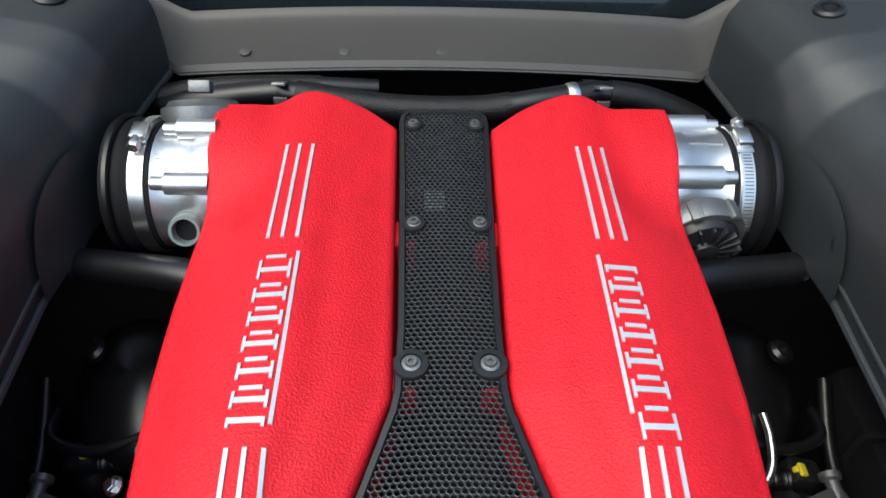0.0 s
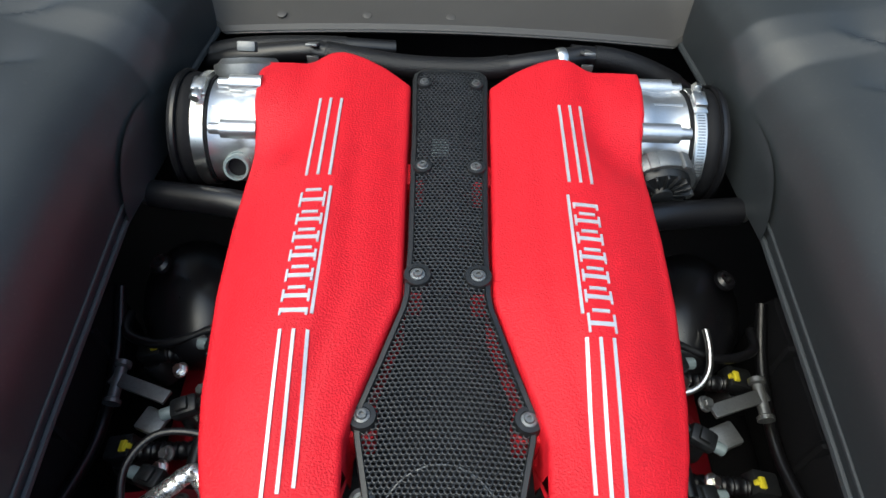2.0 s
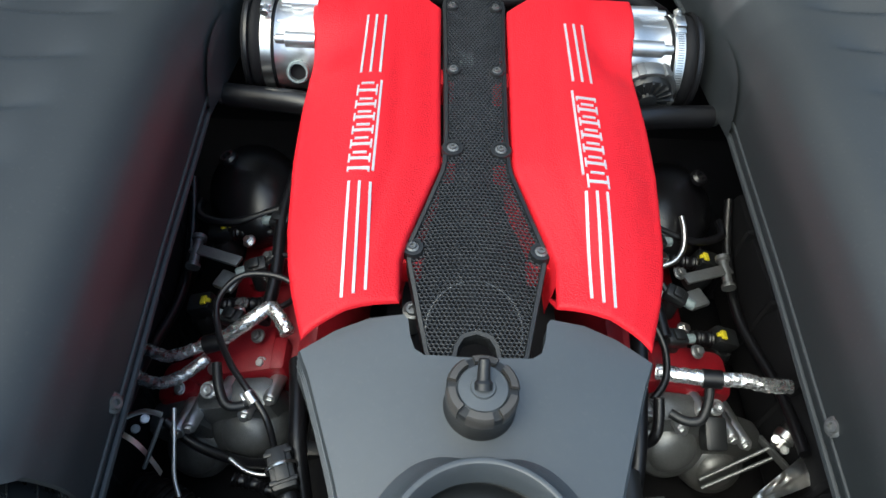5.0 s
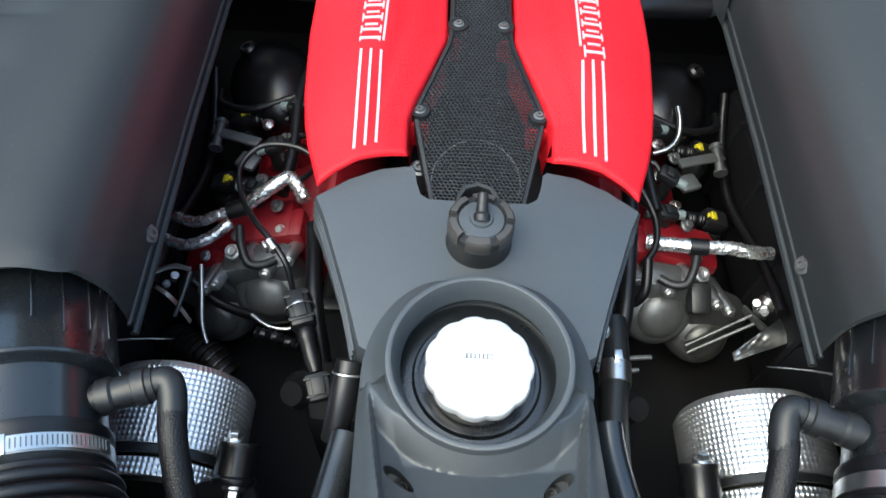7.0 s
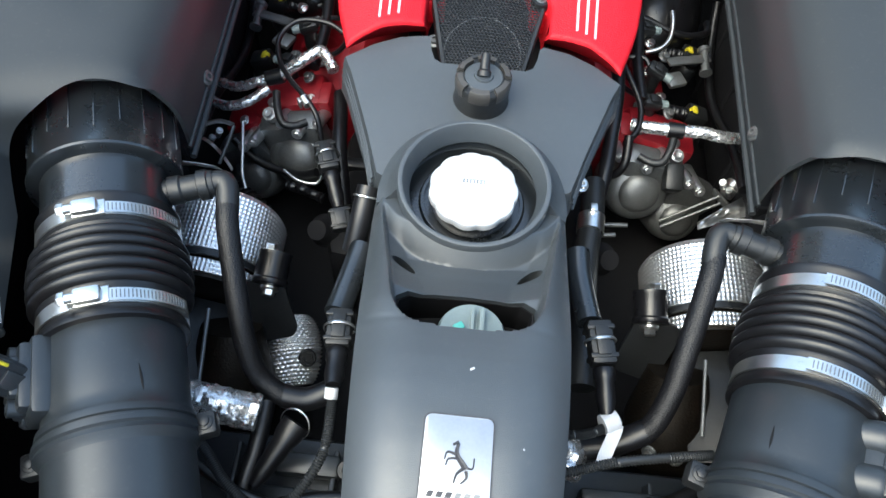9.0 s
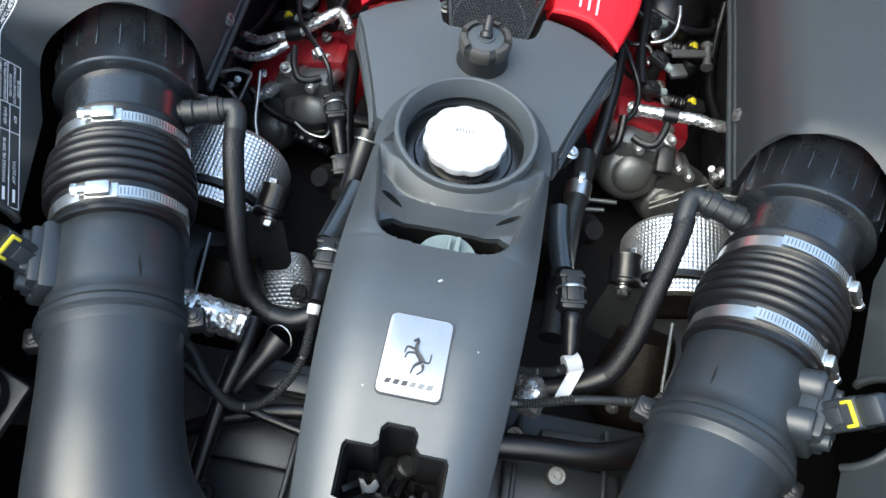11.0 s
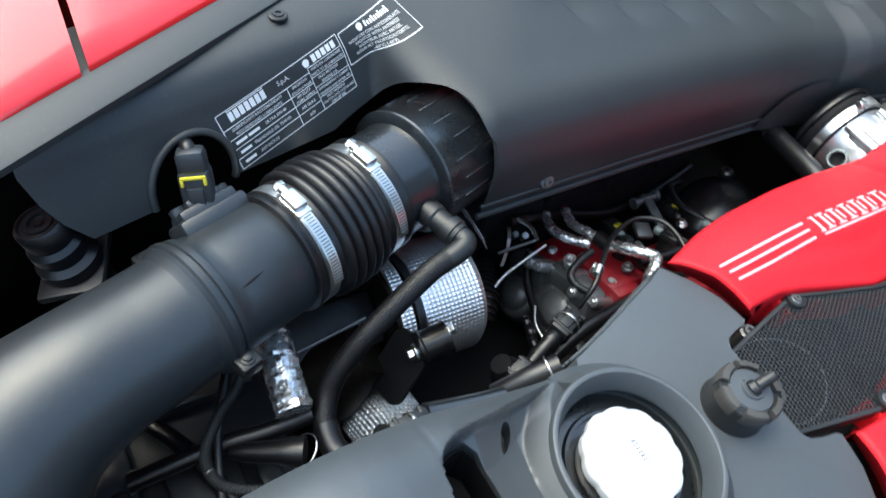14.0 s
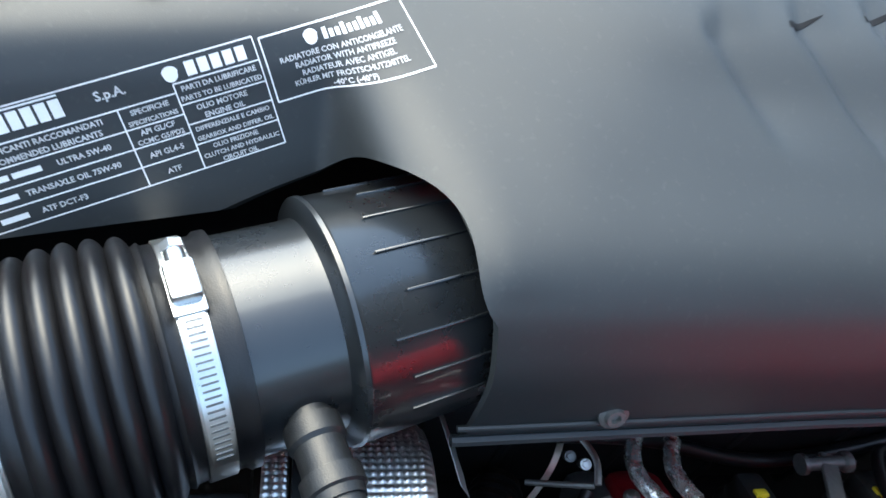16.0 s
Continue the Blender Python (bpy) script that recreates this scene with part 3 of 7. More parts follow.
dense = []
for i in range(len(OUTLINE)):
    a, b = Vector(OUTLINE[i - 1]), Vector(OUTLINE[i])
    k = max(1, int((b - a).length / 0.008))
    dense += [tuple(a.lerp(b, t / k)) for t in range(k)]
turnway = 1 if sum(a[0] * b[1] - b[0] * a[1] for a, b in zip(dense, dense[1:])) > 0 else -1
bm = bmesh.new()
loops = []
for inset, h in ((0.0, -0.012), (0.0, 0.0005), (0.0008, 0.0018), (0.0042, 0.0020), (0.0050, 0.0002), (0.0050, -0.006)):
    pts = ring_path(dense, inset * turnway)
    loops.append([bm.verts.new((p.x, p.y, grille_z(p.x, p.y) + h)) for p in pts])
for a, b in zip(loops, loops[1:] + loops[:1]):
    for k in range(len(a)):
        bm.faces.new((a[k], a[(k + 1) % len(a)], b[(k + 1) % len(a)], b[k]))
part("rim", bm, MATT_BLACK, grille)
for y, x, r in ((0.446, 0.0255, 0.0075), (0.331, 0.0235, 0.0085), (0.213, 0.0235, 0.0110), (0.103, 0.0580, 0.0105)):
    for s in (-1, 1):
        z = grille_z(s * x, y)
        bm = bmesh.new()
        lathe(bm, [(r, -0.012), (r, 0.0015), (r * 0.93, 0.0030), (r * 0.6, 0.0032), (r * 0.58, 0.0018), (0.0002, 0.0018)], (s * x, y, z), (0, 0, 1), 28)
        boss = part("boss", bm, MATT_BLACK, grille)
        bm = bmesh.new()
        cap_screw(bm, (s * x, y, z + 0.0018), (0, 0, 1), 0.0034, 0.0034)
        part("screw", bm, ALU_DARK, boss, "dull metal socket screw")
bm = bmesh.new()
block(bm, (0, 0.22, 0.735), (0.16, 0.50, 0.008))
top("valley_plate", bm, BAY_BLACK, "black plate deep beneath the grille", "engine part")
bm = bmesh.new()
block(bm, (-0.008, 0.375, 0.806), (0.016, 0.022, 0.004), None, 0.001)
top("data_tag", bm, GREY_CAP, "pale tag lying beneath the grille", "tag")
bm = bmesh.new()
cap_screw(bm, (-0.056, 0.055, 0.774), (0, -0.2, 1), 0.005, 0.006)
lathe(bm, [(0.007, -0.03), (0.007, 0.0)], (-0.056, 0.055, 0.774), (0, 0, 1), 14)
top("cover_stud", bm, ALU_DARK, "dull steel stud beside the grille", "screw")

# ---- grey rear cover ----
def cover_z(x, y):
    return 0.801 - 0.35 * max(0, abs(x) - 0.02) ** 2 * 2.0 + 0.02 * (y + 0.05) * 0.5


edge = [(0.146, 0.002), (0.118, 0.020), (0.090, 0.031), (0.062, 0.0345), (0.0585, 0.030), (0.056, 0.014), (0.052, 0.002), (0.044, -0.0035), (0.0, -0.005)]
back = [(0.136, -0.020), (0.108, -0.098), (0.092, -0.147), (0.084, -0.152), (0.0, -0.155)]
half = [(0.0, -0.005)] + edge[-2::-1] + back
poly = [(x, y) for x, y in half] + [(-x, y) for x, y in half[-2:0:-1]]
bm = bmesh.new()
face = bm.faces.new([bm.verts.new((x, y, 0)) for x, y in poly])
bmesh.ops.triangulate(bm, faces=[face])
for _ in range(4):
    long = [e for e in bm.edges if e.calc_length() > 0.010]
    if long:
        bmesh.ops.subdivide_edges(bm, edges=long, cuts=1)
        bmesh.ops.triangulate(bm, faces=[f for f in bm.faces if len(f.verts) > 3])
for v in bm.verts:
    v.co.z = cover_z(v.co.x, v.co.y)
rim_edges = [e for e in bm.edges if e.is_boundary]
got = bmesh.ops.extrude_edge_only(bm, edges=rim_edges)
lows = [v for v in got["geom"] if isinstance(v, bmesh.types.BMVert)]
for v in lows:
    v.co.z -= 0.003
    v.co.x *= 1.012
got = bmesh.ops.extrude_edge_only(bm, edges=[e for e in got["geom"] if isinstance(e, bmesh.types.BMEdge)])
for v in got["geom"]:
    if isinstance(v, bmesh.types.BMVert):
        out = smooth(0.06, 0.10, abs(v.co.x))
        v.co.z -= lerp(0.02, 0.048, out)
        v.co.x *= lerp(1.0, 1.045, out)
rear = thing("tank_cover", "grey plastic cover over the oil tank behind the plenums", "engine cover", at=(0, -0.06, 0.75))
well = bmesh.new()
lathe(well, [(0.066, -0.2), (0.066, 0.2)], (0, -0.1645, 0.80), (0, 0, 1), 64)
bm = carve(bm, [well])
part("cover_top", bm, COVER, rear, sharp=30)
for s in (-1, 1):
    for k in range(3):
        bm = bmesh.new()
        dz, dx = -0.012 - 0.009 * k, 0.0028 + 0.0014 * k
        path = spline([(s * (x + dx), y, cover_z(x, y) + dz) for x, y in ((0.146, 0.004), (0.136, -0.020), (0.108, -0.098), (0.094, -0.146))], 6)
        sweep(bm, path, 0.0014, 8)
        part("rib", bm, COVER, rear, "moulded rib along the flank")

# ---- filler housing and tail ----
TAIL_TOP = [(-0.66, 0.80), (-0.60, 0.842), (-0.56, 0.862), (-0.50, 0.884), (-0.46, 0.8945), (-0.44, 0.898), (-0.42, 0.8995), (-0.40, 0.8985), (-0.38, 0.8955), (-0.36, 0.8910), (-0.345, 0.8865), (-0.333, 0.8825), (-0.31, 0.8725), (-0.28, 0.8555), (-0.24, 0.833), (-0.20, 0.812), (-0.15, 0.794), (-0.10, 0.79)]
TAIL_HALF = [(-0.66, 0.052), (-0.56, 0.060), (-0.50, 0.065), (-0.40, 0.073), (-0.30, 0.081), (-0.20, 0.089), (-0.14, 0.091), (-0.10, 0.085)]
CX, CY, COLLAR = 0.0, -0.1645, 0.0680


# inner edge of the hood: a U that opens towards the filler
HOOD_EDGE = [(-0.334, 0.0), (-0.332, 0.030), (-0.329, 0.0405), (-0.3245, 0.0468), (-0.319, 0.0512), (-0.3125, 0.0545), (-0.305, 0.0575), (-0.293, 0.0607), (-0.27, 0.065), (-0.24, 0.0715), (-0.19, 0.0815), (-0.15, 0.0875), (-0.10, 0.095)]


def tail_z(f, y):
    """Height of the housing's skin: f from -1 to 1 across its width at y."""
    w = table(TAIL_HALF, y)
    x = abs(f) * w
    crest = table(TAIL_TOP, y)
    edge = table(HOOD_EDGE, y)
    crown = crest - 0.021 * max(0.0, (abs(f) - 0.35) / 0.65) ** 2.6
    turn = max(edge, table([(-0.38, 0.026), (-0.345, 0.034), (-0.325, 0.043), (-0.31, 0.050), (-0.29, 0.0)], y)) - 0.004
    shoulder = crest - 0.001 - 0.020 * (max(0.0, x - turn) / max(0.004, w - turn)) ** 2.0
    hood = lerp(crown, shoulder, smooth(-0.385, -0.32, y))
    r = math.hypot(x, y - CY)
    tray = table([(-0.35, 0.838), (-0.287, 0.833), (-0.262, 0.815), (-0.240, 0.802), (-0.16, 0.796), (-0.11, 0.786), (-0.08, 0.78)], y)
    tray = max(tray, 0.8185 - max(0.0, r - COLLAR) * 1.0)
    facet = lerp(0.034, 0.060, smooth(-0.29, -0.21, y))
    tray += 0.55 * max(0.0, x - facet) * smooth(-0.19, -0.24, y)
    lift = smooth(edge - 0.0045, edge - 0.0005, x) * smooth(-0.135, -0.165, y)
    return lerp(min(tray, hood), hood, lift)


fs = [math.copysign(1 - (1 - abs(t)) ** 1.15, t) for t in [lerp(-1, 1, i / 130) for i in range(131)]]
ys = [lerp(-0.62, -0.36, i / 50) for i in range(50)] + [lerp(-0.36, -0.085, i / 170) for i in range(171)]
bm = bmesh.new()
grid = [[bm.verts.new((f * table(TAIL_HALF, y), y, tail_z(f, y))) for f in fs] for y in ys]
low = [[bm.verts.new((f * table(TAIL_HALF, y) * 1.03, y, 0.735)) for f in fs] for y in ys]
R, C = len(grid), len(grid[0])
for i in range(R - 1):
    for j in range(C - 1):
        bm.faces.new((grid[i][j], grid[i][j + 1], grid[i + 1][j + 1], grid[i + 1][j]))
        bm.faces.new((low[i][j], low[i + 1][j], low[i + 1][j + 1], low[i][j + 1]))
ring = [(0, j) for j in range(C)] + [(i, C - 1) for i in range(1, R)] + [(R - 1, j) for j in range(C - 2, -1, -1)] + [(i, 0) for i in range(R - 2, 0, -1)]
for k in range(len(ring)):
    (i, j), (p, q) = ring[k], ring[(k + 1) % len(ring)]
    bm.faces.new((grid[i][j], low[i][j], low[p][q], grid[p][q]))
well, slot, cross, screws = bmesh.new(), bmesh.new(), bmesh.new(), []
lathe(well, [(COLLAR - 0.004, -0.2), (COLLAR - 0.004, 0.2)], (CX, CY, 0.80), (0, 0, 1), 64)
side = [(0.046, -0.289), (0.0545, -0.2965), (0.0550, -0.302), (0.0540, -0.3075), (0.0520, -0.3130), (0.0490, -0.3190), (0.0450, -0.3238), (0.0395, -0.3272), (0.0330, -0.3288)]
lens = [(-x, y) for x, y in side] + side[::-1] + [(0.025, -0.2865), (0.0, -0.2855), (-0.025, -0.2865)]
prism(slot, lens, 0.70, 1.0)
CUT = [(-0.033, -0.489), (-0.016, -0.489), (-0.0125, -0.486), (-0.0125, -0.478), (-0.009, -0.474), (0.009, -0.474), (0.0125, -0.478), (0.0125, -0.486), (0.016, -0.489), (0.033, -0.489), (0.035, -0.492), (0.035, -0.522), (0.016, -0.527), (0.016, -0.66), (-0.016, -0.66), (-0.016, -0.527), (-0.035, -0.522), (-0.035, -0.492)]
prism(cross, CUT, 0.6, 1.1)
for s in (-1, 1):
    k = bmesh.new()
    tear = [(0.0135 * math.cos(a), (0.0048 + 0.0012 * math.cos(a)) * math.sin(a)) for a in [2 * math.pi * j / 28 for j in range(28)]]
    prism(k, tear, 0.790, 0.90, 0, Matrix.Translation((s * 0.0535, -0.2515, 0)) @ Matrix.Rotation(radians(40 if s > 0 else 140), 4, "Z"))
    screws.append(k)
bm = carve(bm, [well, slot, cross, *screws])
tail = thing("filler_housing", "grey plastic housing round the oil filler with a long tail", "engine cover", at=(0, -0.3, 0.735))
part("housing_skin", bm, COVER, tail, sharp=42)
bm = bmesh.new()
lathe(bm, [(COLLAR + 0.002, -0.010), (COLLAR + 0.0022, 0.0), (COLLAR + 0.001, 0.0025), (COLLAR - 0.0015, 0.0032), (COLLAR - 0.003, 0.0026), (COLLAR - 0.0038, 0.001), (COLLAR - 0.0095, -0.0165), (COLLAR - 0.0085, -0.019), (COLLAR - 0.005, -0.019), (COLLAR - 0.0035, -0.012)], (CX, CY, 0.8215), (0, 0, 1), 72, closed=True)
part("collar", bm, COVER, tail, "raised round collar")
# flange of the housing that laps over the tank cover round the collar
bm = bmesh.new()
REACH = [(-12, 0.0895), (0, 0.0880), (10, 0.0872), (30, 0.0868), (48, 0.0868), (62, 0.0855), (75, 0.0800), (83, 0.0755), (90, 0.0745)]
rows = []
for i in range(97):
    a = lerp(-12, 192, i / 96)
    reach = table(REACH, a if a < 90 else 180 - a)
    reach = (reach + table(REACH, min(a + 7, 173 - a)) + table(REACH, min(a - 7, 187 - a))) / 3
    way = Vector((math.cos(radians(a)), math.sin(radians(a)), 0))
    foot = Vector((CX, CY, 0)) + way * reach
    base = cover_z(foot.x, foot.y)
    inner = COLLAR + 0.0012
    row = [(reach, base - 0.004), (reach - 0.0004, base + 0.0016), (reach - 0.0014, base + 0.0026)]
    row += [(lerp(reach - 0.0014, inner, q), lerp(base + 0.0026, 0.8200, q ** 1.5)) for q in (0.3, 0.6, 0.85, 1.0)] + [(inner, base - 0.004)]
    rows.append([bm.verts.new((CX + way.x * r, CY + way.y * r, h)) for r, h in row])
for p, q in zip(rows, rows[1:]):
    for j in range(len(p)):
        bm.faces.new((p[j], q[j], q[(j + 1) % len(p)], p[(j + 1) % len(p)]))
bm.faces.new(rows[0])
bm.faces.new(rows[-1][::-1])
part("flange", bm, COVER, tail, "raised flange lapping the tank cover")
bm = bmesh.new()
lathe(bm, [(COLLAR - 0.004, -0.006), (COLLAR - 0.004, 0.0), (0.050, 0.001), (0.048, 0.004), (0.0452, 0.004), (0.045, 0.0), (0.002, 0.0)], (CX, CY, 0.787), (0, 0, 1), 56)
part("well_floor", bm, GLOSS_BLACK, tail, "glossy black floor of the filler well")
# Black sheets added inside both openings stand in for their shade.
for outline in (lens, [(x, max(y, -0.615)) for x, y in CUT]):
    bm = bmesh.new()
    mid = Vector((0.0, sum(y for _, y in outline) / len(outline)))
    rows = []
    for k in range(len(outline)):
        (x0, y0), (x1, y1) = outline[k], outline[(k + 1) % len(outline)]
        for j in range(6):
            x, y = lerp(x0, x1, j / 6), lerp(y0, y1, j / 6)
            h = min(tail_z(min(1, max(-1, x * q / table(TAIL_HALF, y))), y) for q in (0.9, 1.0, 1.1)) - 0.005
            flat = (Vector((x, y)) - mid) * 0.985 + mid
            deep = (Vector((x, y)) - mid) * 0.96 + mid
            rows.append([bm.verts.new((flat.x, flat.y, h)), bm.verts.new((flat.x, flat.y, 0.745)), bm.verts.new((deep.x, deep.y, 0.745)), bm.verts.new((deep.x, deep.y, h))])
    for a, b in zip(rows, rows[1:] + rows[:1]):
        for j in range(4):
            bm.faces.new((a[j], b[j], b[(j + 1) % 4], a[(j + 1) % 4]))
    part("shade_liner", bm, BAY_BLACK, tail, "black sheet added to darken the inside of the opening")
for s in (-1, 1):
    bm = bmesh.new()
    cap_screw(bm, (s * 0.0525, -0.252, 0.792), (-s * 0.3, -0.1, 1), 0.0042, 0.004)
    part("screw", bm, MATT_BLACK, tail)

for dx, dy, w, h in ((0.006, -0.367, 0.0032, 0.0014), (-0.030, -0.455, 0.0010, 0.0010), (0.041, -0.418, 0.0009, 0.0012)):
    bm = bmesh.new()
    block(bm, (dx, dy, tail_z(dx / table(TAIL_HALF, dy), dy) + 0.0002), (w, h, 0.0008), Matrix.Rotation(radians(30), 3, "Z"), 0.0002)
    part("paint_chip", bm, WHITE_TAPE, tail, "small pale chip in the surface")

# oil filler cap with a scalloped edge
CY -= 0.0025
cap = thing("oil_filler_cap", "bright satin aluminium oil filler cap with a scalloped edge", "filler cap", at=(0, CY, 0.79))
bm = bmesh.new()
N = 120
def lobe(a):
    return 0.0402 + 0.0011 * (abs(math.cos(a * 5.5)) ** 0.7 * 2 - 1.2)


levels = [(0.0145, 0.90), (0.0150, 0.97), (0.0165, 1.0), (0.0225, 1.0), (0.0245, 0.985), (0.0256, 0.955), (0.0259, 0.90), (0.0252, 0.89), (0.0252, 0.82), (0.0262, 0.80), (0.0264, 0.4)]
rings = []
for h, k in levels:
    row = []
    for i in range(N):
        a = 2 * math.pi * i / N
        rr = (lobe(a) if k > 0.9 else lerp(0.0392, lobe(a), smooth(0.86, 0.92, k))) * k
        row.append(bm.verts.new((rr * math.cos(a), CY + rr * math.sin(a), 0.790 + h)))
    rings.append(row)
for a, b in zip(rings, rings[1:]):
    for k in range(N):
        bm.faces.new((a[k], a[(k + 1) % N], b[(k + 1) % N], b[k]))
bm.faces.new(rings[0][::-1])
bm.faces.new(rings[-1])
part("lobed_plate", bm, CAP_ALU, cap)
bm = bmesh.new()
lathe(bm, [(0.036, -0.003), (0.0375, 0.0), (0.0375, 0.013), (0.0350, 0.0155)], (0, CY, 0.790), (0, 0, 1), 56)
part("neck", bm, GLOSS_BLACK, cap, "black neck below the plate")
bm = bmesh.new()
for k, w in enumerate((0.0030, 0.0022, 0.002, 0.002, 0.0024, 0.002, 0.0012)):
    x = -0.0095 + k * 0.0031
    block(bm, (x, CY + 0.006, 0.8166), (w * 0.5, 0.0035, 0.0003))
    block(bm, (x, CY + 0.0045, 0.8166), (w, 0.0006, 0.0003))
block(bm, (0.0, CY + 0.0080, 0.8166), (0.020, 0.0004, 0.0003))
part("engraving", bm, ALU_DARK, cap, "small engraved mark drawn as bars")

# dipstick cap
dip = thing("dipstick_cap", "dark plastic screw cap with notched rim and a short peg", "cap", at=(0, -0.046, 0.79))
DC = Vector((0, -0.046, 0.797))
bm = bmesh.new()
lathe(bm, [(0.0300, -0.004), (0.0292, 0.002), (0.0272, 0.006), (0.0266, 0.020), (0.0272, 0.026), (0.0272, 0.031), (0.0262, 0.0325), (0.0225, 0.0330), (0.0002, 0.0332)], DC, (0, 0, 1), 64)
part("cap_body", bm, MATT_BLACK, dip, "smooth dark skirt")
for k in range(6):
    bm = bmesh.new()
    rows = []
    for i in range(9):
        a = radians(60 * k + 2 + 44 * i / 8)
        rows.append([bm.verts.new(DC + Vector((r * math.cos(a), r * math.sin(a), h))) for r, h in ((0.0205, 0.031), (0.0208, 0.0375), (0.0258, 0.0368), (0.0276, 0.0345), (0.0277, 0.024), (0.0268, 0.022))])
    for p, q in zip(rows, rows[1:]):
        for j in range(6):
            bm.faces.new((p[j], p[(j + 1) % 6], q[(j + 1) % 6], q[j]))
    bm.faces.new(rows[0][::-1])
    bm.faces.new(rows[-1])
    part("grip_tooth", bm, HATCH, dip)
bm = bmesh.new()
lathe(bm, [(0.0192, -0.004), (0.0195, 0.0), (0.0185, 0.0014), (0.0098, 0.0020), (0.0090, 0.0040), (0.0002, 0.0044)], DC + Vector((0, 0, 0.0335)), (0, 0, 1), 48)
part("top_disc", bm, COVER, dip, "grey disc set in the cap")
bm = bmesh.new()
lathe(bm, [(0.0070, -0.002), (0.0068, 0.003), (0.0050, 0.005), (0.0046, 0.018), (0.0038, 0.0205), (0.0002, 0.021)], DC + Vector((0, 0.000, 0.0370)), (0, 0.80, 0.60), 20)
part("peg", bm, MATT_BLACK, dip)

# badge plate on the tail
def tail_place(x, y):
    """A frame lying on the tail at (x, y)."""
    n = Vector((0, -(table(TAIL_TOP, y + 0.02) - table(TAIL_TOP, y - 0.02)) / 0.04, 1)).normalized()
    m = aim(n, (0, 1, 0)).to_4x4()
    xa = Vector((1, 0, 0))
    m = Matrix((xa, n.cross(xa), n)).transposed().to_4x4()
    return Matrix.Translation((x, y, table(TAIL_TOP, y))) @ m


badge = thing("badge_plate", "brushed aluminium badge plate with rounded corners on the tail", "badge", at=(0, -0.43, 0.90))
P0 = tail_place(0, -0.43)
bm = bmesh.new()
prism(bm, rounded(0.0445, 0.0575, 0.0045), -0.002, 0.0006, 0, P0)
part("backing", bm, DARK_PRINT, badge)
bm = bmesh.new()
prism(bm, rounded(0.0425, 0.0555, 0.0038), 0.0006, 0.0014, 0.0003, P0)
part("plate", bm, BADGE, badge)
bm = bmesh.new()
def stroke(pts, w0, w1, z=0.0018):
    path = [P0 @ Vector((x * 0.001, y * 0.001, z)) for x, y in pts]
    sweep(bm, spline(path, 4), lambda t: lerp(w0, w1, t) * 0.001, 6, 0.5)


stroke([(0.5, 11), (-0.5, 7), (0.5, 3), (4, -1.5), (5.5, -4)], 1.3, 3.0)
stroke([(-3, 10), (0.5, 12)], 0.9, 1.3)
stroke([(0.5, 4), (-6, 5.5), (-7.5, 1)], 1.2, 0.6)
stroke([(1, 2), (-5, 1.5), (-6.5, -2.5)], 1.0, 0.6)
stroke([(4, -4), (0.5, -7), (-1, -12.5)], 1.4, 0.6)
stroke([(6, -5), (6.5, -9), (3, -12.5)], 1.5, 0.6)
stroke([(6.5, -3), (10, -3), (10.5, 3)], 0.8, 0.7)
part("emblem", bm, DARK_PRINT, badge, "dark emblem drawn as plain strokes")
for k in range(6):
    x = (-14.5 + k * 5.6) * 0.001
    bm = bmesh.new()
    prism(bm, [(x + px, -0.0195 + py) for px, py in ((-0.0026, -0.0018), (0.0012, -0.0018), (0.0026, 0.0018), (-0.0012, 0.0018))], 0.0012, 0.0018, 0, P0)
    part("model_mark", bm, DARK_PRINT if k < 3 else ALU_DARK, badge, "model mark drawn as a slanted bar")

# parts seen through the openings of the tail
bm = bmesh.new()
lathe(bm, [(0.026, -0.05), (0.026, 0.010), (0.024, 0.014), (0.0002, 0.015)], (0.006, -0.322, 0.832), (0, 0.2, 1), 40)
coolant = thing("coolant_bottle", "grey-green coolant bottle top beneath the tail opening", "bottle", at=(0.006, -0.322, 0.80))
part("cap_body", bm, GREY_CAP, coolant)
bm = bmesh.new()
block(bm, (0.013, -0.316, 0.848), (0.004, 0.028, 0.008), None, 0.001)
block(bm, (0.006, -0.312, 0.847), (0.003, 0.020, 0.006), None, 0.001)
part("grip_rib", bm, GREY_CAP, coolant)
bm = bmesh.new()
block(bm, (-0.004, -0.318, 0.8475), (0.008, 0.006, 0.003), Matrix.Rotation(radians(35), 3, "Z"), 0.001)
part("marking", bm, TEAL, coolant, "teal mark")
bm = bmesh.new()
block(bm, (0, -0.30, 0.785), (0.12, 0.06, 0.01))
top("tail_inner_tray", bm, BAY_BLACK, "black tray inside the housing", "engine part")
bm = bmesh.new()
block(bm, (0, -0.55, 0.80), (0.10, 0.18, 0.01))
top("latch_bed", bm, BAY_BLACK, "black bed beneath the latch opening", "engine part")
latch = thing("lid_latch", "black latch mechanism with greasy metal claws in the tail opening", "latch", at=(0, -0.505, 0.81))
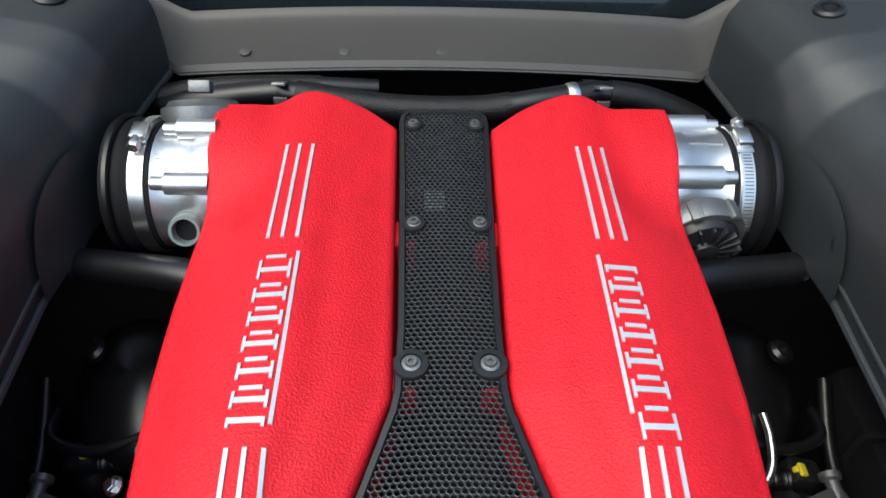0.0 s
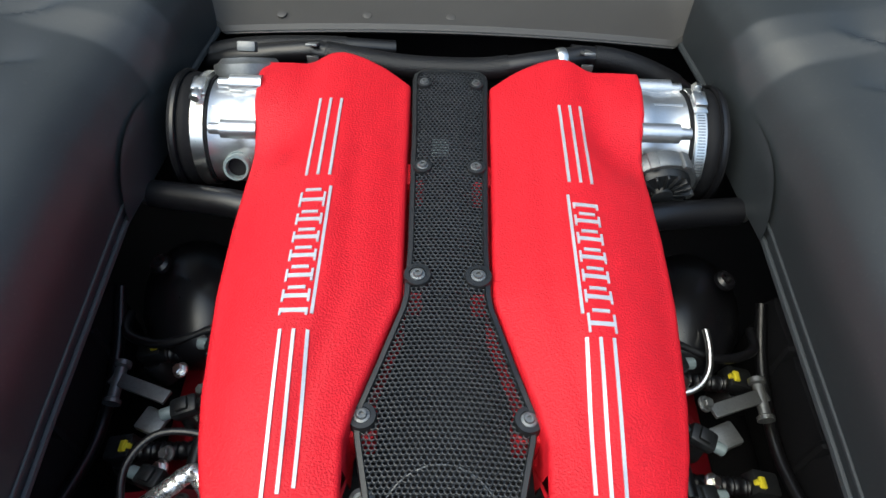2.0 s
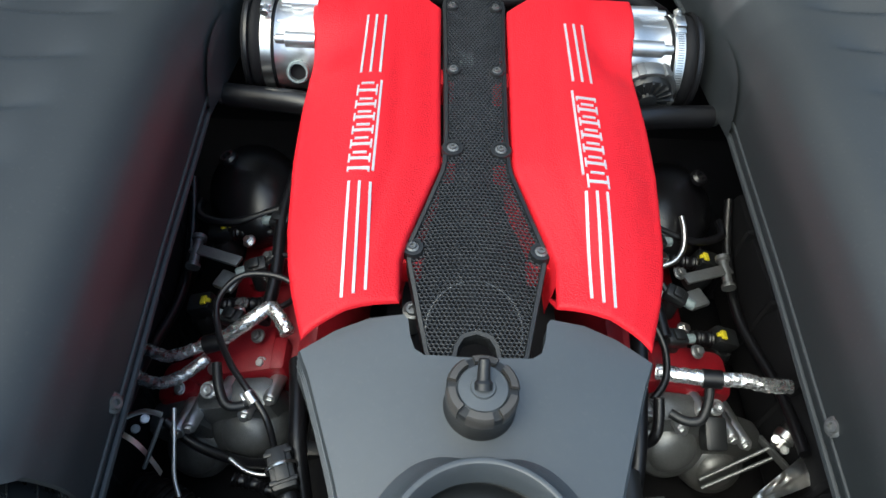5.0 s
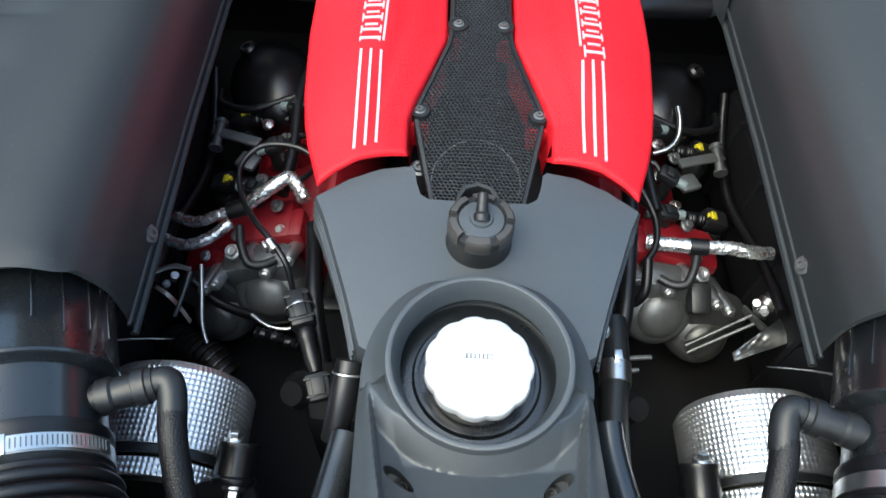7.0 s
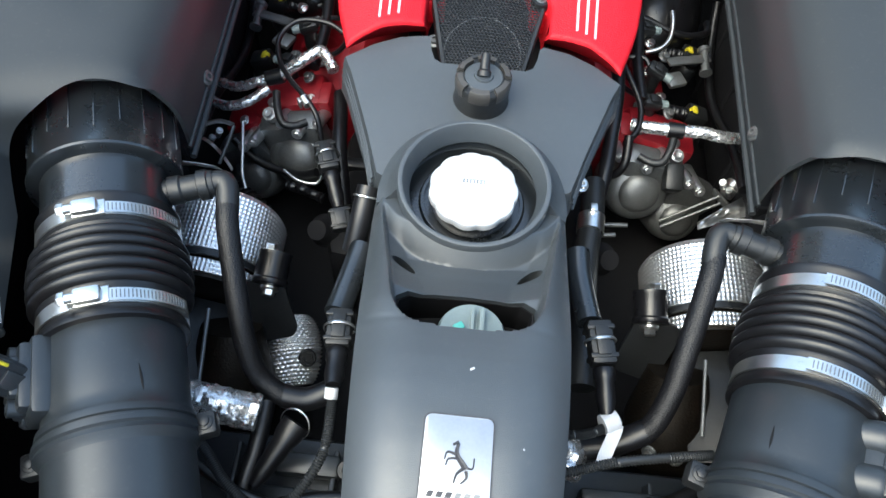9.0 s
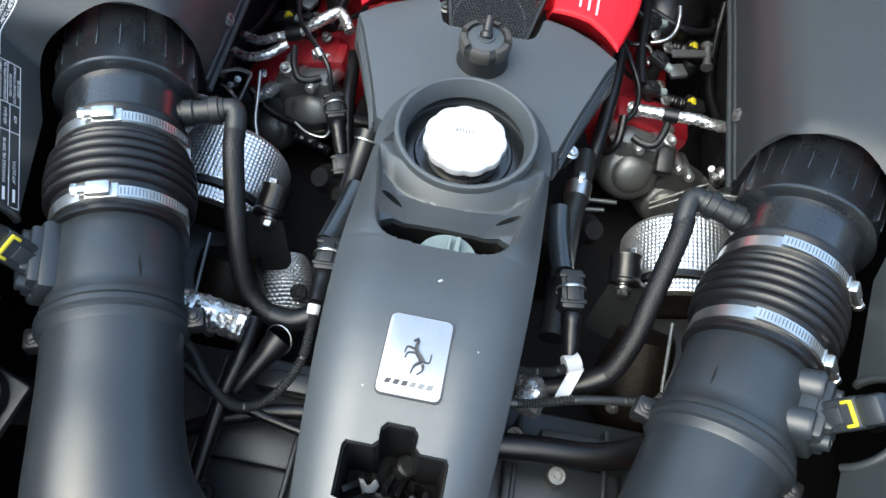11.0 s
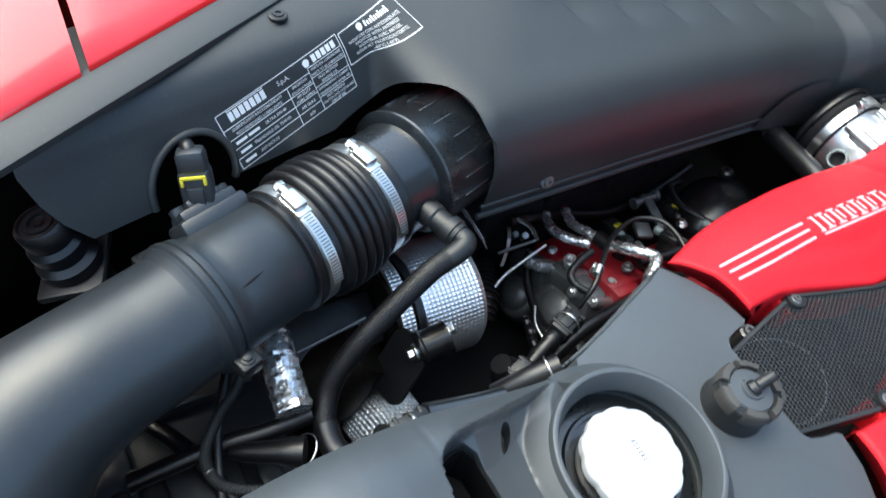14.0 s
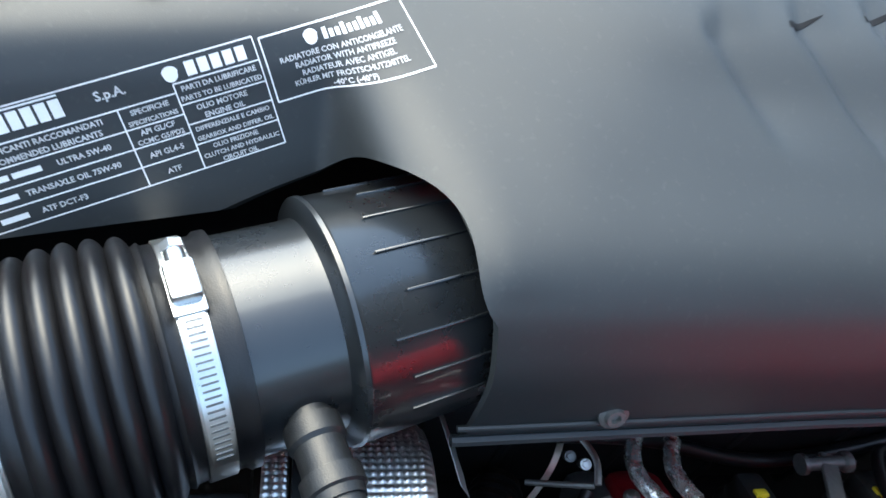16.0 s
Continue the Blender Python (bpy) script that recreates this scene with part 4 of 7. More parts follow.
for k, (x, y, a) in enumerate(((-0.018, -0.498, 20), (0.002, -0.496, -15), (0.018, -0.503, 40), (-0.008, -0.512, 80), (0.01, -0.515, 10), (-0.024, -0.508, -50))):
    hook = [(0, 0), (9, -1), (13, 3), (12, 8), (9, 9), (8, 5), (4, 4), (3, 10), (-1, 11)]
    bm = bmesh.new()
    prism(bm, [(px * 0.001 - 0.005, py * 0.001 - 0.005) for px, py in hook], -0.012, 0.012, 0.0008, Matrix.Translation((x, y, 0.815 + 0.004 * (k % 3))) @ Matrix.Rotation(radians(a), 4, "Z") @ Matrix.Rotation(radians(60 if k % 2 else 25), 4, "X"))
    part("claw", bm, DEEP_BLACK if k % 3 else ALU_DARK, latch)
bm = bmesh.new()
lathe(bm, [(0.008, 0), (0.008, 0.03), (0.006, 0.032)], (0.0, -0.487, 0.80), (0.3, 0.1, 1), 18)
lathe(bm, [(0.006, 0), (0.006, 0.03)], (-0.02, -0.516, 0.82), (1, 0.1, 0.2), 14)
part("pivot", bm, MATT_BLACK, latch)
bm = bmesh.new()
prism(bm, rounded(0.026, 0.013, 0.002), 0, 0.0012, 0, Matrix.Translation((0.002, -0.527, 0.852)) @ Matrix.Rotation(radians(8), 4, "X"))
plate = part("type_plate", bm, BADGE, latch, "small silver plate with print")
bm = bmesh.new()
for k in range(5):
    block(bm, (-0.006 + 0.0042 * k, -0.530, 0.8533), (0.0022, 0.0018, 0.0004))
part("print", bm, DARK_PRINT, plate)
for s in (-1, 1):
    bm = bmesh.new()
    prism(bm, [(s * 0.016, -0.526), (s * 0.034, -0.521), (s * 0.034, -0.64), (s * 0.016, -0.64)], 0.80, 0.806)
    top("latch_rail", bm, MATT_BLACK, "black plastic rail beside the latch slot", "rail", "latch rails")


# ---- intake hoses, one each side ----
def hose_clamp(parent, origin, axis, r, screw_dir, group_label):
    """Worm-drive clamp: band, slotted tail, screw housing and screw."""
    axis = Vector(axis).normalized()
    out = Vector(screw_dir)
    out = (out - axis * out.dot(axis)).normalized()
    tang = axis.cross(out)
    bm = bmesh.new()
    lathe(bm, [(r, -0.006), (r + 0.0012, -0.0058), (r + 0.0012, 0.0058), (r, 0.006)], origin, axis, 64, closed=True)
    clamp = part("clamp", bm, STEEL, parent, group_label)
    bm = bmesh.new()
    rows = []
    for k in range(17):
        a = lerp(0.18, 1.35, k / 16)
        d = out * math.cos(a) + tang * math.sin(a)
        lift = 0.0016 + 0.0022 * (k / 16) ** 2
        rows.append([Vector(origin) + d * (r + lift + h) + axis * w for w, h in ((-0.005, 0), (-0.005, 0.0009), (0.005, 0.0009), (0.005, 0))])
    vr = [[bm.verts.new(p) for p in row] for row in rows]
    for i in range(16):
        for j in range(4):
            bm.faces.new((vr[i][j], vr[i][(j + 1) % 4], vr[i + 1][(j + 1) % 4], vr[i + 1][j]))
    bm.faces.new(vr[0])
    bm.faces.new(vr[-1][::-1])
    slots = bmesh.new()
    for k in range(22):
        a = lerp(0.25, 1.28, k / 21)
        d = out * math.cos(a) + tang * math.sin(a)
        lift = 0.0016 + 0.0022 * ((a - 0.18) / 1.17) ** 2
        turn = Matrix((axis, tang * math.cos(a) - out * math.sin(a), d)).transposed()
        block(slots, Vector(origin) + d * (r + lift + 0.001), (0.0065, 0.0008, 0.0007), turn)
    part("slotted_band", bm, STEEL, clamp)
    tagged(part("slot_strip", slots, ALU_DARK, clamp), kind="stuff")
    base = Vector(origin) + out * (r + 0.0048)
    turn = Matrix((axis, tang, out)).transposed()
    bm = bmesh.new()
    block(bm, base - tang * 0.002, (0.0125, 0.019, 0.0072), turn, 0.0022)
    block(bm, base - out * 0.003, (0.0132, 0.024, 0.0015), turn, 0.0005)
    part("screw_housing", bm, STEEL, clamp)
    bm = bmesh.new()
    lathe(bm, [(0.0040, 0.0), (0.0040, 0.009)], base - tang * 0.010, -tang, 16)
    lathe(bm, [(0.0052, 0.0), (0.0052, 0.004), (0.0042, 0.0052)], base - tang * 0.0165, -tang, 6)
    part("worm_screw", bm, STEEL, clamp)
    return clamp


for s in (-1, 1):
    ax = Vector((s * TUBE_DIR.x, TUBE_DIR.y, 0))
    o = Vector((s * tube_x(-0.15), -0.15, TUBE_Z))
    def along(y):
        return (y + 0.15) / TUBE_DIR.y
    hose = thing("intake_hose", "black turbo intake pipe with ribbed rubber bellows and two steel clamps", "intake hose", "intake hoses", at=tuple(o + ax * along(-0.34) - Vector((0, 0, 0.06))))
    bm = bmesh.new()
    lathe(bm, [(0.050, along(-0.25)), (0.0528, along(-0.249)), (0.0528, along(-0.214)), (0.0533, along(-0.2095)), (0.0615, along(-0.2075)), (0.0630, along(-0.2065)), (0.0634, along(-0.2045)), (0.0624, along(-0.2030)), (0.0630, along(-0.060)), (0.060, along(-0.055))], o, ax, 72)
    collar = part("inlet_collar", bm, GLOSS_BLACK, hose, "glossy black moulded collar")
    side = ax.cross(Vector((0, 0, 1)))
    for k in range(10):
        a = radians(-80 + 18 * k)
        d = Vector((0, 0, 1)) * math.cos(a) + side * math.sin(a)
        bm = bmesh.new()
        turn = Matrix((ax, d.cross(ax), d)).transposed()
        block(bm, o + ax * along(-0.163 + 0.005 * math.sin(k * 2.4)) + d * 0.0624, (0.052, 0.0013, 0.0022), turn, 0.0004)
        part("rib", bm, GLOSS_BLACK, collar)
    # rubber bellows
    prof = [(0.0535, along(-0.2465)), (0.0562, along(-0.2470)), (0.0562, along(-0.2510)), (0.0545, along(-0.2530)), (0.0545, along(-0.2720)), (0.0562, along(-0.2735))]
    y0, y1, folds = -0.2760, -0.3230, 5
    for k in range(folds * 10 + 1):
        t = k / (folds * 10)
        swell = math.sin(math.pi * t) * 0.0025
        prof.append((0.0548 + swell + 0.0050 * abs(math.sin(math.pi * folds * t)) ** 0.7, along(lerp(y0, y1, t))))
    prof += [(0.0550, along(-0.3245)), (0.0535, along(-0.3265)), (0.0535, along(-0.3430)), (0.0550, along(-0.3450)), (0.0550, along(-0.3490)), (0.0515, along(-0.3500))]
    bm = bmesh.new()
    lathe(bm, prof, o, ax, 72)
    part("bellows", bm, RUBBER, hose, "ribbed black rubber bellows", sharp=70)
    lean = Vector((-s * 0.05, 0, 1)) if s < 0 else Vector((0.72, -0.25, 0.58))
    turned = ax if s < 0 else -ax
    hose_clamp(hose, o + ax * along(-0.2625), turned, 0.0546, lean, "steel worm-drive clamp")
    hose_clamp(hose, o + ax * along(-0.3345), turned, 0.0536, lean, "steel worm-drive clamp")
    # lower pipe with double ridge and the bend behind it
    bm = bmesh.new()
    lathe(bm, [(0.0490, along(-0.346)), (0.0505, along(-0.348)), (0.0508, along(-0.400)), (0.0512, along(-0.408)), (0.0535, along(-0.411)), (0.0542, along(-0.4125)), (0.0548, along(-0.4165)), (0.0532, along(-0.4175)), (0.0534, along(-0.4190)), (0.0562, along(-0.4200)), (0.0566, along(-0.4235)), (0.0545, along(-0.4250)), (0.0548, along(-0.4265)), (0.0558, along(-0.4285)), (0.0530, along(-0.4315)), (0.0508, along(-0.434)), (0.0490, along(-0.437))], o, ax, 72)
    pipe = part("lower_pipe", bm, DUCT, hose, "matt black air pipe with a double ridge")
    bend = spline([(s * tube_x(-0.430), -0.430, TUBE_Z), (s * tube_x(-0.4475), -0.4475, TUBE_Z), (s * tube_x(-0.465), -0.465, TUBE_Z), (s * tube_x(-0.505), -0.505, TUBE_Z), (s * 0.190, -0.55, 0.800), (s * 0.158, -0.59, 0.775), (s * 0.105, -0.625, 0.740), (s * 0.04, -0.65, 0.71)], 8)
    bm = bmesh.new()
    sweep(bm, bend, lambda t: lerp(0.0508, 0.068, smooth(0.34, 0.85, t)), 56)
    part("bend", bm, DUCT, hose, "curved air duct widening to the rear")
    bm = bmesh.new()
    a, b = (Vector((-0.2265, -0.3745, 0.8549)), Vector((-0.2177, -0.3931, 0.8538))) if s < 0 else (Vector((0.2246, -0.3712, 0.8527)), Vector((0.2183, -0.3880, 0.8527)))
    sweep(bm, [a, a.lerp(b, 0.4), a.lerp(b, 0.7), b], lambda t: 0.0003 + 0.0008 * math.sin(math.pi * t), 6)
    part("scuff", bm, BAY_BLACK, pipe, "short dark scuff mark")
    # ears beside the ridge
    for k, (dy, up) in enumerate(((0.0, 1), (0.0, -1))):
        d = side * up * (1 if s < 0 else 1)
        c = o + ax * along(-0.422) + d * 0.060 + Vector((0, 0, -0.005))
        bm = bmesh.new()
        block(bm, c, (0.018, 0.016, 0.016), Matrix((ax, d, Vector((0, 0, 1)))).transposed(), 0.003)
        hex_bolt(bm, c + Vector((0, 0, 0.008)), (0, 0, 1), 0.004, 0.004)
        part("ear", bm, MATT_BLACK, pipe)
    # air mass sensor on the outer flank
    sens = thing("air_sensor", "black air mass sensor with a plug and yellow locking clip", "sensor", "air sensors", at=(s * 0.30, -0.385, 0.85))
    d = Vector((s * 0.80, -0.28, 0.52)).normalized()
    b0 = o + ax * along(-0.376) + d * 0.050
    up = d.cross(ax).normalized()
    T3 = Matrix((ax, up, d)).transposed()
    bm = bmesh.new()
    block(bm, b0 + d * 0.001, (0.060, 0.036, 0.018), T3, 0.005)
    block(bm, b0 + d * 0.010, (0.050, 0.030, 0.014), T3, 0.004)
    block(bm, b0 + d * 0.017, (0.030, 0.024, 0.010), T3, 0.003)
    for q in (-1, 1):
        lathe(bm, [(0.0125, -0.010), (0.0125, 0.008), (0.0105, 0.011)], b0 + ax * (0.017 * q) + up * 0.0135, d, 20)
    part("sensor_body", bm, DUCT, sens)
    for k in (-1, 1):
        bm = bmesh.new()
        lathe(bm, [(0.0065, 0), (0.0065, 0.013), (0.004, 0.014), (0.004, 0.011)], b0 + ax * (0.0195 * k) + d * 0.008, d, 18)
        part("screw_tube", bm, DUCT, sens)
    e = Vector((s * 0.38, -0.04, 0.92)).normalized()
    n = Vector((-s * 0.8, -0.35, 0.4))
    n = (n - e * n.dot(e)).normalized()
    T5 = Matrix((e.cross(n), n, e)).transposed()
    c = b0 + d * 0.014
    bm = bmesh.new()
    block(bm, c + e * 0.016, (0.024, 0.021, 0.034), T5, 0.004)
    block(bm, c + e * 0.038, (0.022, 0.019, 0.022), T5, 0.005)
    block(bm, c + e * 0.012 + n * 0.0105, (0.012, 0.005, 0.018), T5, 0.001)
    plug = part("plug", bm, DUCT, sens)
    bm = bmesh.new()
    block(bm, c + e * 0.029 + n * 0.0108, (0.019, 0.003, 0.0028), T5, 0.001)
    for q in (-1, 1):
        block(bm, c + e * 0.0255 + n * 0.0108 + e.cross(n) * (0.0084 * q), (0.0026, 0.003, 0.007), T5, 0.001)
    part("locking_clip", bm, YELLOW, plug, "yellow locking clip")
    bm = bmesh.new()
    sweep(bm, spline([c + e * 0.044, c + e * 0.049 + Vector((s * 0.006, 0, -0.003)), c + e * 0.044 + Vector((s * 0.018, 0.002, -0.014)), c + Vector((s * 0.05, 0.01, -0.02))], 6), 0.0055, 10)
    part("cable", bm, RUBBER, plug)

    # breather: elbow on the pipe and a foam-sleeved hose
    br = thing("breather_hose", "black foam-sleeved breather hose with a plastic elbow", "breather hose", "breather hoses", at=(s * 0.2, -0.26, 0.75))
    e0, e1 = Vector((s * 0.268, -0.211, 0.822)), Vector((s * 0.2215, -0.195, 0.8245))
    w = (e1 - e0).normalized()
    bm = bmesh.new()
    L = (e1 - e0).length
    lathe(bm, [(0.0105, -0.020), (0.0105, 0.006), (0.0128, 0.007), (0.0128, 0.016), (0.0112, 0.018), (0.0112, L * 0.62), (0.0135, L * 0.64), (0.0135, L * 0.8), (0.012, L * 0.82), (0.0115, L * 0.9)], e0, w, 28)
    part("connector", bm, MATT_BLACK, br, "stepped quick connector")
    bm = bmesh.new()
    path = spline([e1 - w * 0.010, e1 + w * 0.002, e1 + w * 0.008 + Vector((0, -0.010, -0.003)), Vector((s * 0.211, -0.222, 0.815))], 7)
    sweep(bm, path, 0.0100, 20)
    part("elbow", bm, MATT_BLACK, br)
    bm = bmesh.new()
    if s < 0:
        way = [(-0.212, -0.214, 0.818), (-0.207, -0.238, 0.810), (-0.193, -0.290, 0.775), (-0.184, -0.318, 0.748), (-0.173, -0.334, 0.727), (-0.152, -0.345, 0.716), (-0.130, -0.345, 0.712), (-0.108, -0.334, 0.714)]
    else:
        way = [(0.213, -0.214, 0.818), (0.208, -0.238, 0.810), (0.194, -0.290, 0.785), (0.184, -0.325, 0.765), (0.168, -0.352, 0.745), (0.142, -0.362, 0.730), (0.118, -0.366, 0.72)]
    sweep(bm, spline(way, 8), 0.0098, 22)
    part("sleeve", bm, FOAM, br, "soft black foam sleeve")
    bm = bmesh.new()
    sweep(bm, spline(way[-3:], 6), 0.0108, 22)
    part("mesh_wrap", bm, RUBBER, br, "woven wrap on the lower end")

# ---- turbo heat shields ----
for s in (-1, 1):
    sh = thing("turbo_heat_shield", "bright dimpled metal heat shield round the turbocharger", "heat shield", "heat shields", at=(s * 0.245, -0.17, 0.62))
    cx, cz, r0 = s * 0.2685, 0.655, 0.0665
    def dimple_band(name, ya, yb, r, rows, cols, mat):
        bm = bmesh.new()
        nu, nv = cols * 4, rows * 4
        grid = []
        for j in range(nv + 1):
            y = lerp(ya, yb, j / nv)
            row = []
            for i in range(nu + 1):
                a = radians(lerp(-35, 215, i / nu))
                h = 0.0018 * math.sin(math.pi * rows * j / nv) ** 2 * math.sin(math.pi * cols * i / nu) ** 2
                rim = smooth(0.0, 0.06, j / nv) * smooth(0.0, 0.06, 1 - j / nv)
                rr = r + h * rim - 0.0035 * (1 - smooth(0.0, 0.09, 1 - j / nv))
                row.append((cx + rr * math.cos(a), y, cz + rr * math.sin(a)))
            grid.append(row)
        a = [[bm.verts.new(p) for p in row] for row in grid]
        for j in range(nv):
            for i in range(nu):
                bm.faces.new((a[j][i], a[j][i + 1], a[j + 1][i + 1], a[j + 1][i]))
        b = [bm.verts.new((cx + (v.co.x - cx) * 0.94, v.co.y, cz + (v.co.z - cz) * 0.94)) for v in a[0]]
        c = [bm.verts.new((cx + (v.co.x - cx) * 0.94, v.co.y, cz + (v.co.z - cz) * 0.94)) for v in a[-1]]
        for i in range(nu):
            bm.faces.new((a[0][i], a[0][i + 1], b[i + 1], b[i]))
            bm.faces.new((a[-1][i], c[i], c[i + 1], a[-1][i + 1]))
        return part(name, bm, mat, sh, sharp=60)
    dimple_band("dimpled_band", -0.205, -0.131, r0, 15, 64, HEATSHIELD)
    dimple_band("rear_band", -0.230, -0.2145, r0 - 0.003, 3, 64, HEATSHIELD)
    bm = bmesh.new()
    lathe(bm, [(0.050, 0), (0.060, 0.002), (0.060, 0.085), (0.052, 0.092), (0.030, 0.094), (0.028, 0.10)], (cx, -0.236, cz), (0, 1, 0), 40)
    part("turbine_core", bm, BRASS_MESH, sh, "scorched brown turbine casing")
    bm = bmesh.new()
    lathe(bm, [(r0 - 0.001, 0), (r0 + 0.001, 0.0005), (r0 + 0.001, 0.007), (r0 - 0.001, 0.0075)], (cx, -0.2135, cz), (0, 1, 0), 56, closed=True)
    part("seam_strap", bm, MATT_BLACK, sh)
    # bushing with a bolt at each end
    bush = thing("mount_bushing", "black rubber bushing with a bright bolt and nut", "bushing", "bushings", at=(s * 0.193, -0.215, 0.69))
    bm = bmesh.new()
    lathe(bm, [(0.0170, 0.0), (0.0185, 0.002), (0.0185, 0.005), (0.0165, 0.007), (0.0165, 0.028), (0.0175, 0.030), (0.0175, 0.033)], (s * 0.192, -0.231, 0.703), (-s * 0.05, 0.93, 0.30), 32)
    part("bushing_body", bm, DEEP_BLACK, bush)
    bm = bmesh.new()
    hex_bolt(bm, (s * 0.1945, -0.199, 0.7135), (-s * 0.05, 0.75, 0.6), 0.0055, 0.009)
    part("bolt", bm, STEEL, bush)
    bm = bmesh.new()
    hex_bolt(bm, (s * 0.191, -0.232, 0.701), (s * 0.05, -0.93, -0.2), 0.0062, 0.010)
    part("nut", bm, STEEL, bush)
    bm = bmesh.new()
    prism(bm, rounded(0.05, 0.07, 0.012), -0.002, 0.002, 0, Matrix.Translation((s * 0.195, -0.245, 0.675)) @ Matrix.Rotation(radians(55), 4, "X") @ Matrix.Rotation(radians(-s * 15), 4, "Z"))
    part("bracket", bm, MATT_BLACK, bush, "stamped black metal bracket")
    # dimpled flap and thin edge strip beneath the panel
    bm = bmesh.new()
    grid = [[(s * lerp(0.262, 0.318, i / 12), lerp(-0.125, -0.15, i / 12) + 0.01 * j / 4, 0.748 + 0.03 * math.sin(i / 12 * 1.5) - 0.02 * j / 4 + 0.0012 * math.sin(i * 2.1) * math.sin(j * 2.5)) for i in range(13)] for j in range(5)]
    top("shield_flap", sheet(grid, 0.001), HEATSHIELD, "crinkled bright edge of a heat shield", "heat shield", "shield flaps")
    tout = thing("turbo_outlet", "dark scorched turbo outlet casting with a black guard plate", "engine part", "turbo outlets", at=(s * 0.215, -0.30, 0.60))
    bm = bmesh.new()
    lathe(bm, [(0.034, -0.03), (0.042, -0.02), (0.044, 0.02), (0.036, 0.05), (0.030, 0.075)], (s * 0.228, -0.315, 0.615), (0, 0.55, 0.6), 32)
    part("casting", bm, BRASS_MESH, tout)
    bm = bmesh.new()
    block(bm, (s * 0.262, -0.295, 0.665), (0.055, 0.115, 0.006), Matrix.Rotation(radians(-s * 22), 3, "Y"), 0.002)
    part("guard_plate", bm, MATT_BLACK, tout)
    for k in range(3):
        bm = bmesh.new()
        a = radians(35 * (k - 1))
        out = Vector((s * math.sin(a), -0.737 * math.cos(a), 0.676 * math.cos(a)))
        hex_bolt(bm, Vector((s * 0.228, -0.315, 0.615)) + out * 0.0425, out, 0.005, 0.006)
        part("bolt", bm, ALU_DARK, tout)
    bm = bmesh.new()
    sweep(bm, [Vector((s * 0.245, -0.262, 0.70)), Vector((s * 0.238, -0.335, 0.69))], 0.0022, 8)
    top("stay_rod", bm, ALU_DARK, "thin grey metal stay rod", "rod", "stay rods")

# braided pipe end and foil pipe
def wrapped(name, way, r, mat, label, cat, waves=0.0, group="", dimples=0, egg=False):
    path = spline(way, 44 if dimples else 14)
    bm = bmesh.new()
    n = dimples * 4 if dimples else 22
    rings, side = [], None
    for i, p in enumerate(path):
        d = (path[min(i + 1, len(path) - 1)] - path[max(i - 1, 0)]).normalized()
        side = d.orthogonal().normalized() if side is None else (side - d * side.dot(d)).normalized()
        up = d.cross(side)
        row = []
        swell = 0.25 + 0.75 * math.sin(math.pi * (0.08 + 0.84 * i / (len(path) - 1))) ** 0.55 if egg else 1.0
        for k in range(n):
            a = 2 * math.pi * k / n
            rr = swell * r * (1 + 0.09 * math.sin(i * math.pi / 4) ** 2 * math.sin(k * math.pi / 4 + (i // 4 % 2) * math.pi / 2) ** 2) if dimples else r * (1 + waves * noise.noise(Vector((p.x * 240, p.y * 240 + math.cos(a) * 2.6, p.z * 240 + math.sin(a) * 2.6))))
            row.append(bm.verts.new(p + side * (rr * math.cos(a)) + up * (rr * math.sin(a))))
        rings.append(row)
    for a, b in zip(rings, rings[1:]):
        for k in range(n):
            bm.faces.new((a[k], a[(k + 1) % n], b[(k + 1) % n], b[k]))
    bm.faces.new(rings[0][::-1])
    bm.faces.new(rings[-1])
    return top(name, bm, mat, label, cat, group, sharp=25)


wrapped("foil_pipe", [(-0.250, -0.362, 0.742), (-0.212, -0.364, 0.740), (-0.166, -0.368, 0.732)], 0.0155, FOIL, "crinkled silver foil-wrapped pipe behind the turbo", "pipe", 0.16, "foil pipes")
bm = bmesh.new()
lathe(bm, [(0.0095, -0.012), (0.0095, 0.004), (0.008, 0.006), (0.0055, 0.006), (0.005, 0.003), (0.003, 0.003), (0.0028, 0.005), (0.0002, 0.005)], (-0.155, -0.274, 0.624), (0.35, -0.45, 0.85), 24)
top("rubber_bung", bm, RUBBER, "round black rubber bung in the dimpled pipe end", "bung")
wrapped("braided_pipe", [(-0.184, -0.226, 0.616), (-0.177, -0.256, 0.606), (-0.168, -0.296, 0.592)], 0.0300, FOIL_MESH, "silver dimpled pipe end with a black bung beside the breather hose", "pipe", 0, "", 32, True)
wrapped("foil_pipe", [(0.10, -0.36, 0.70), (0.108, -0.37, 0.72), (0.10, -0.39, 0.72)], 0.014, FOIL, "crumpled silver foil near the gearbox", "pipe", 0.16, "foil pipes")

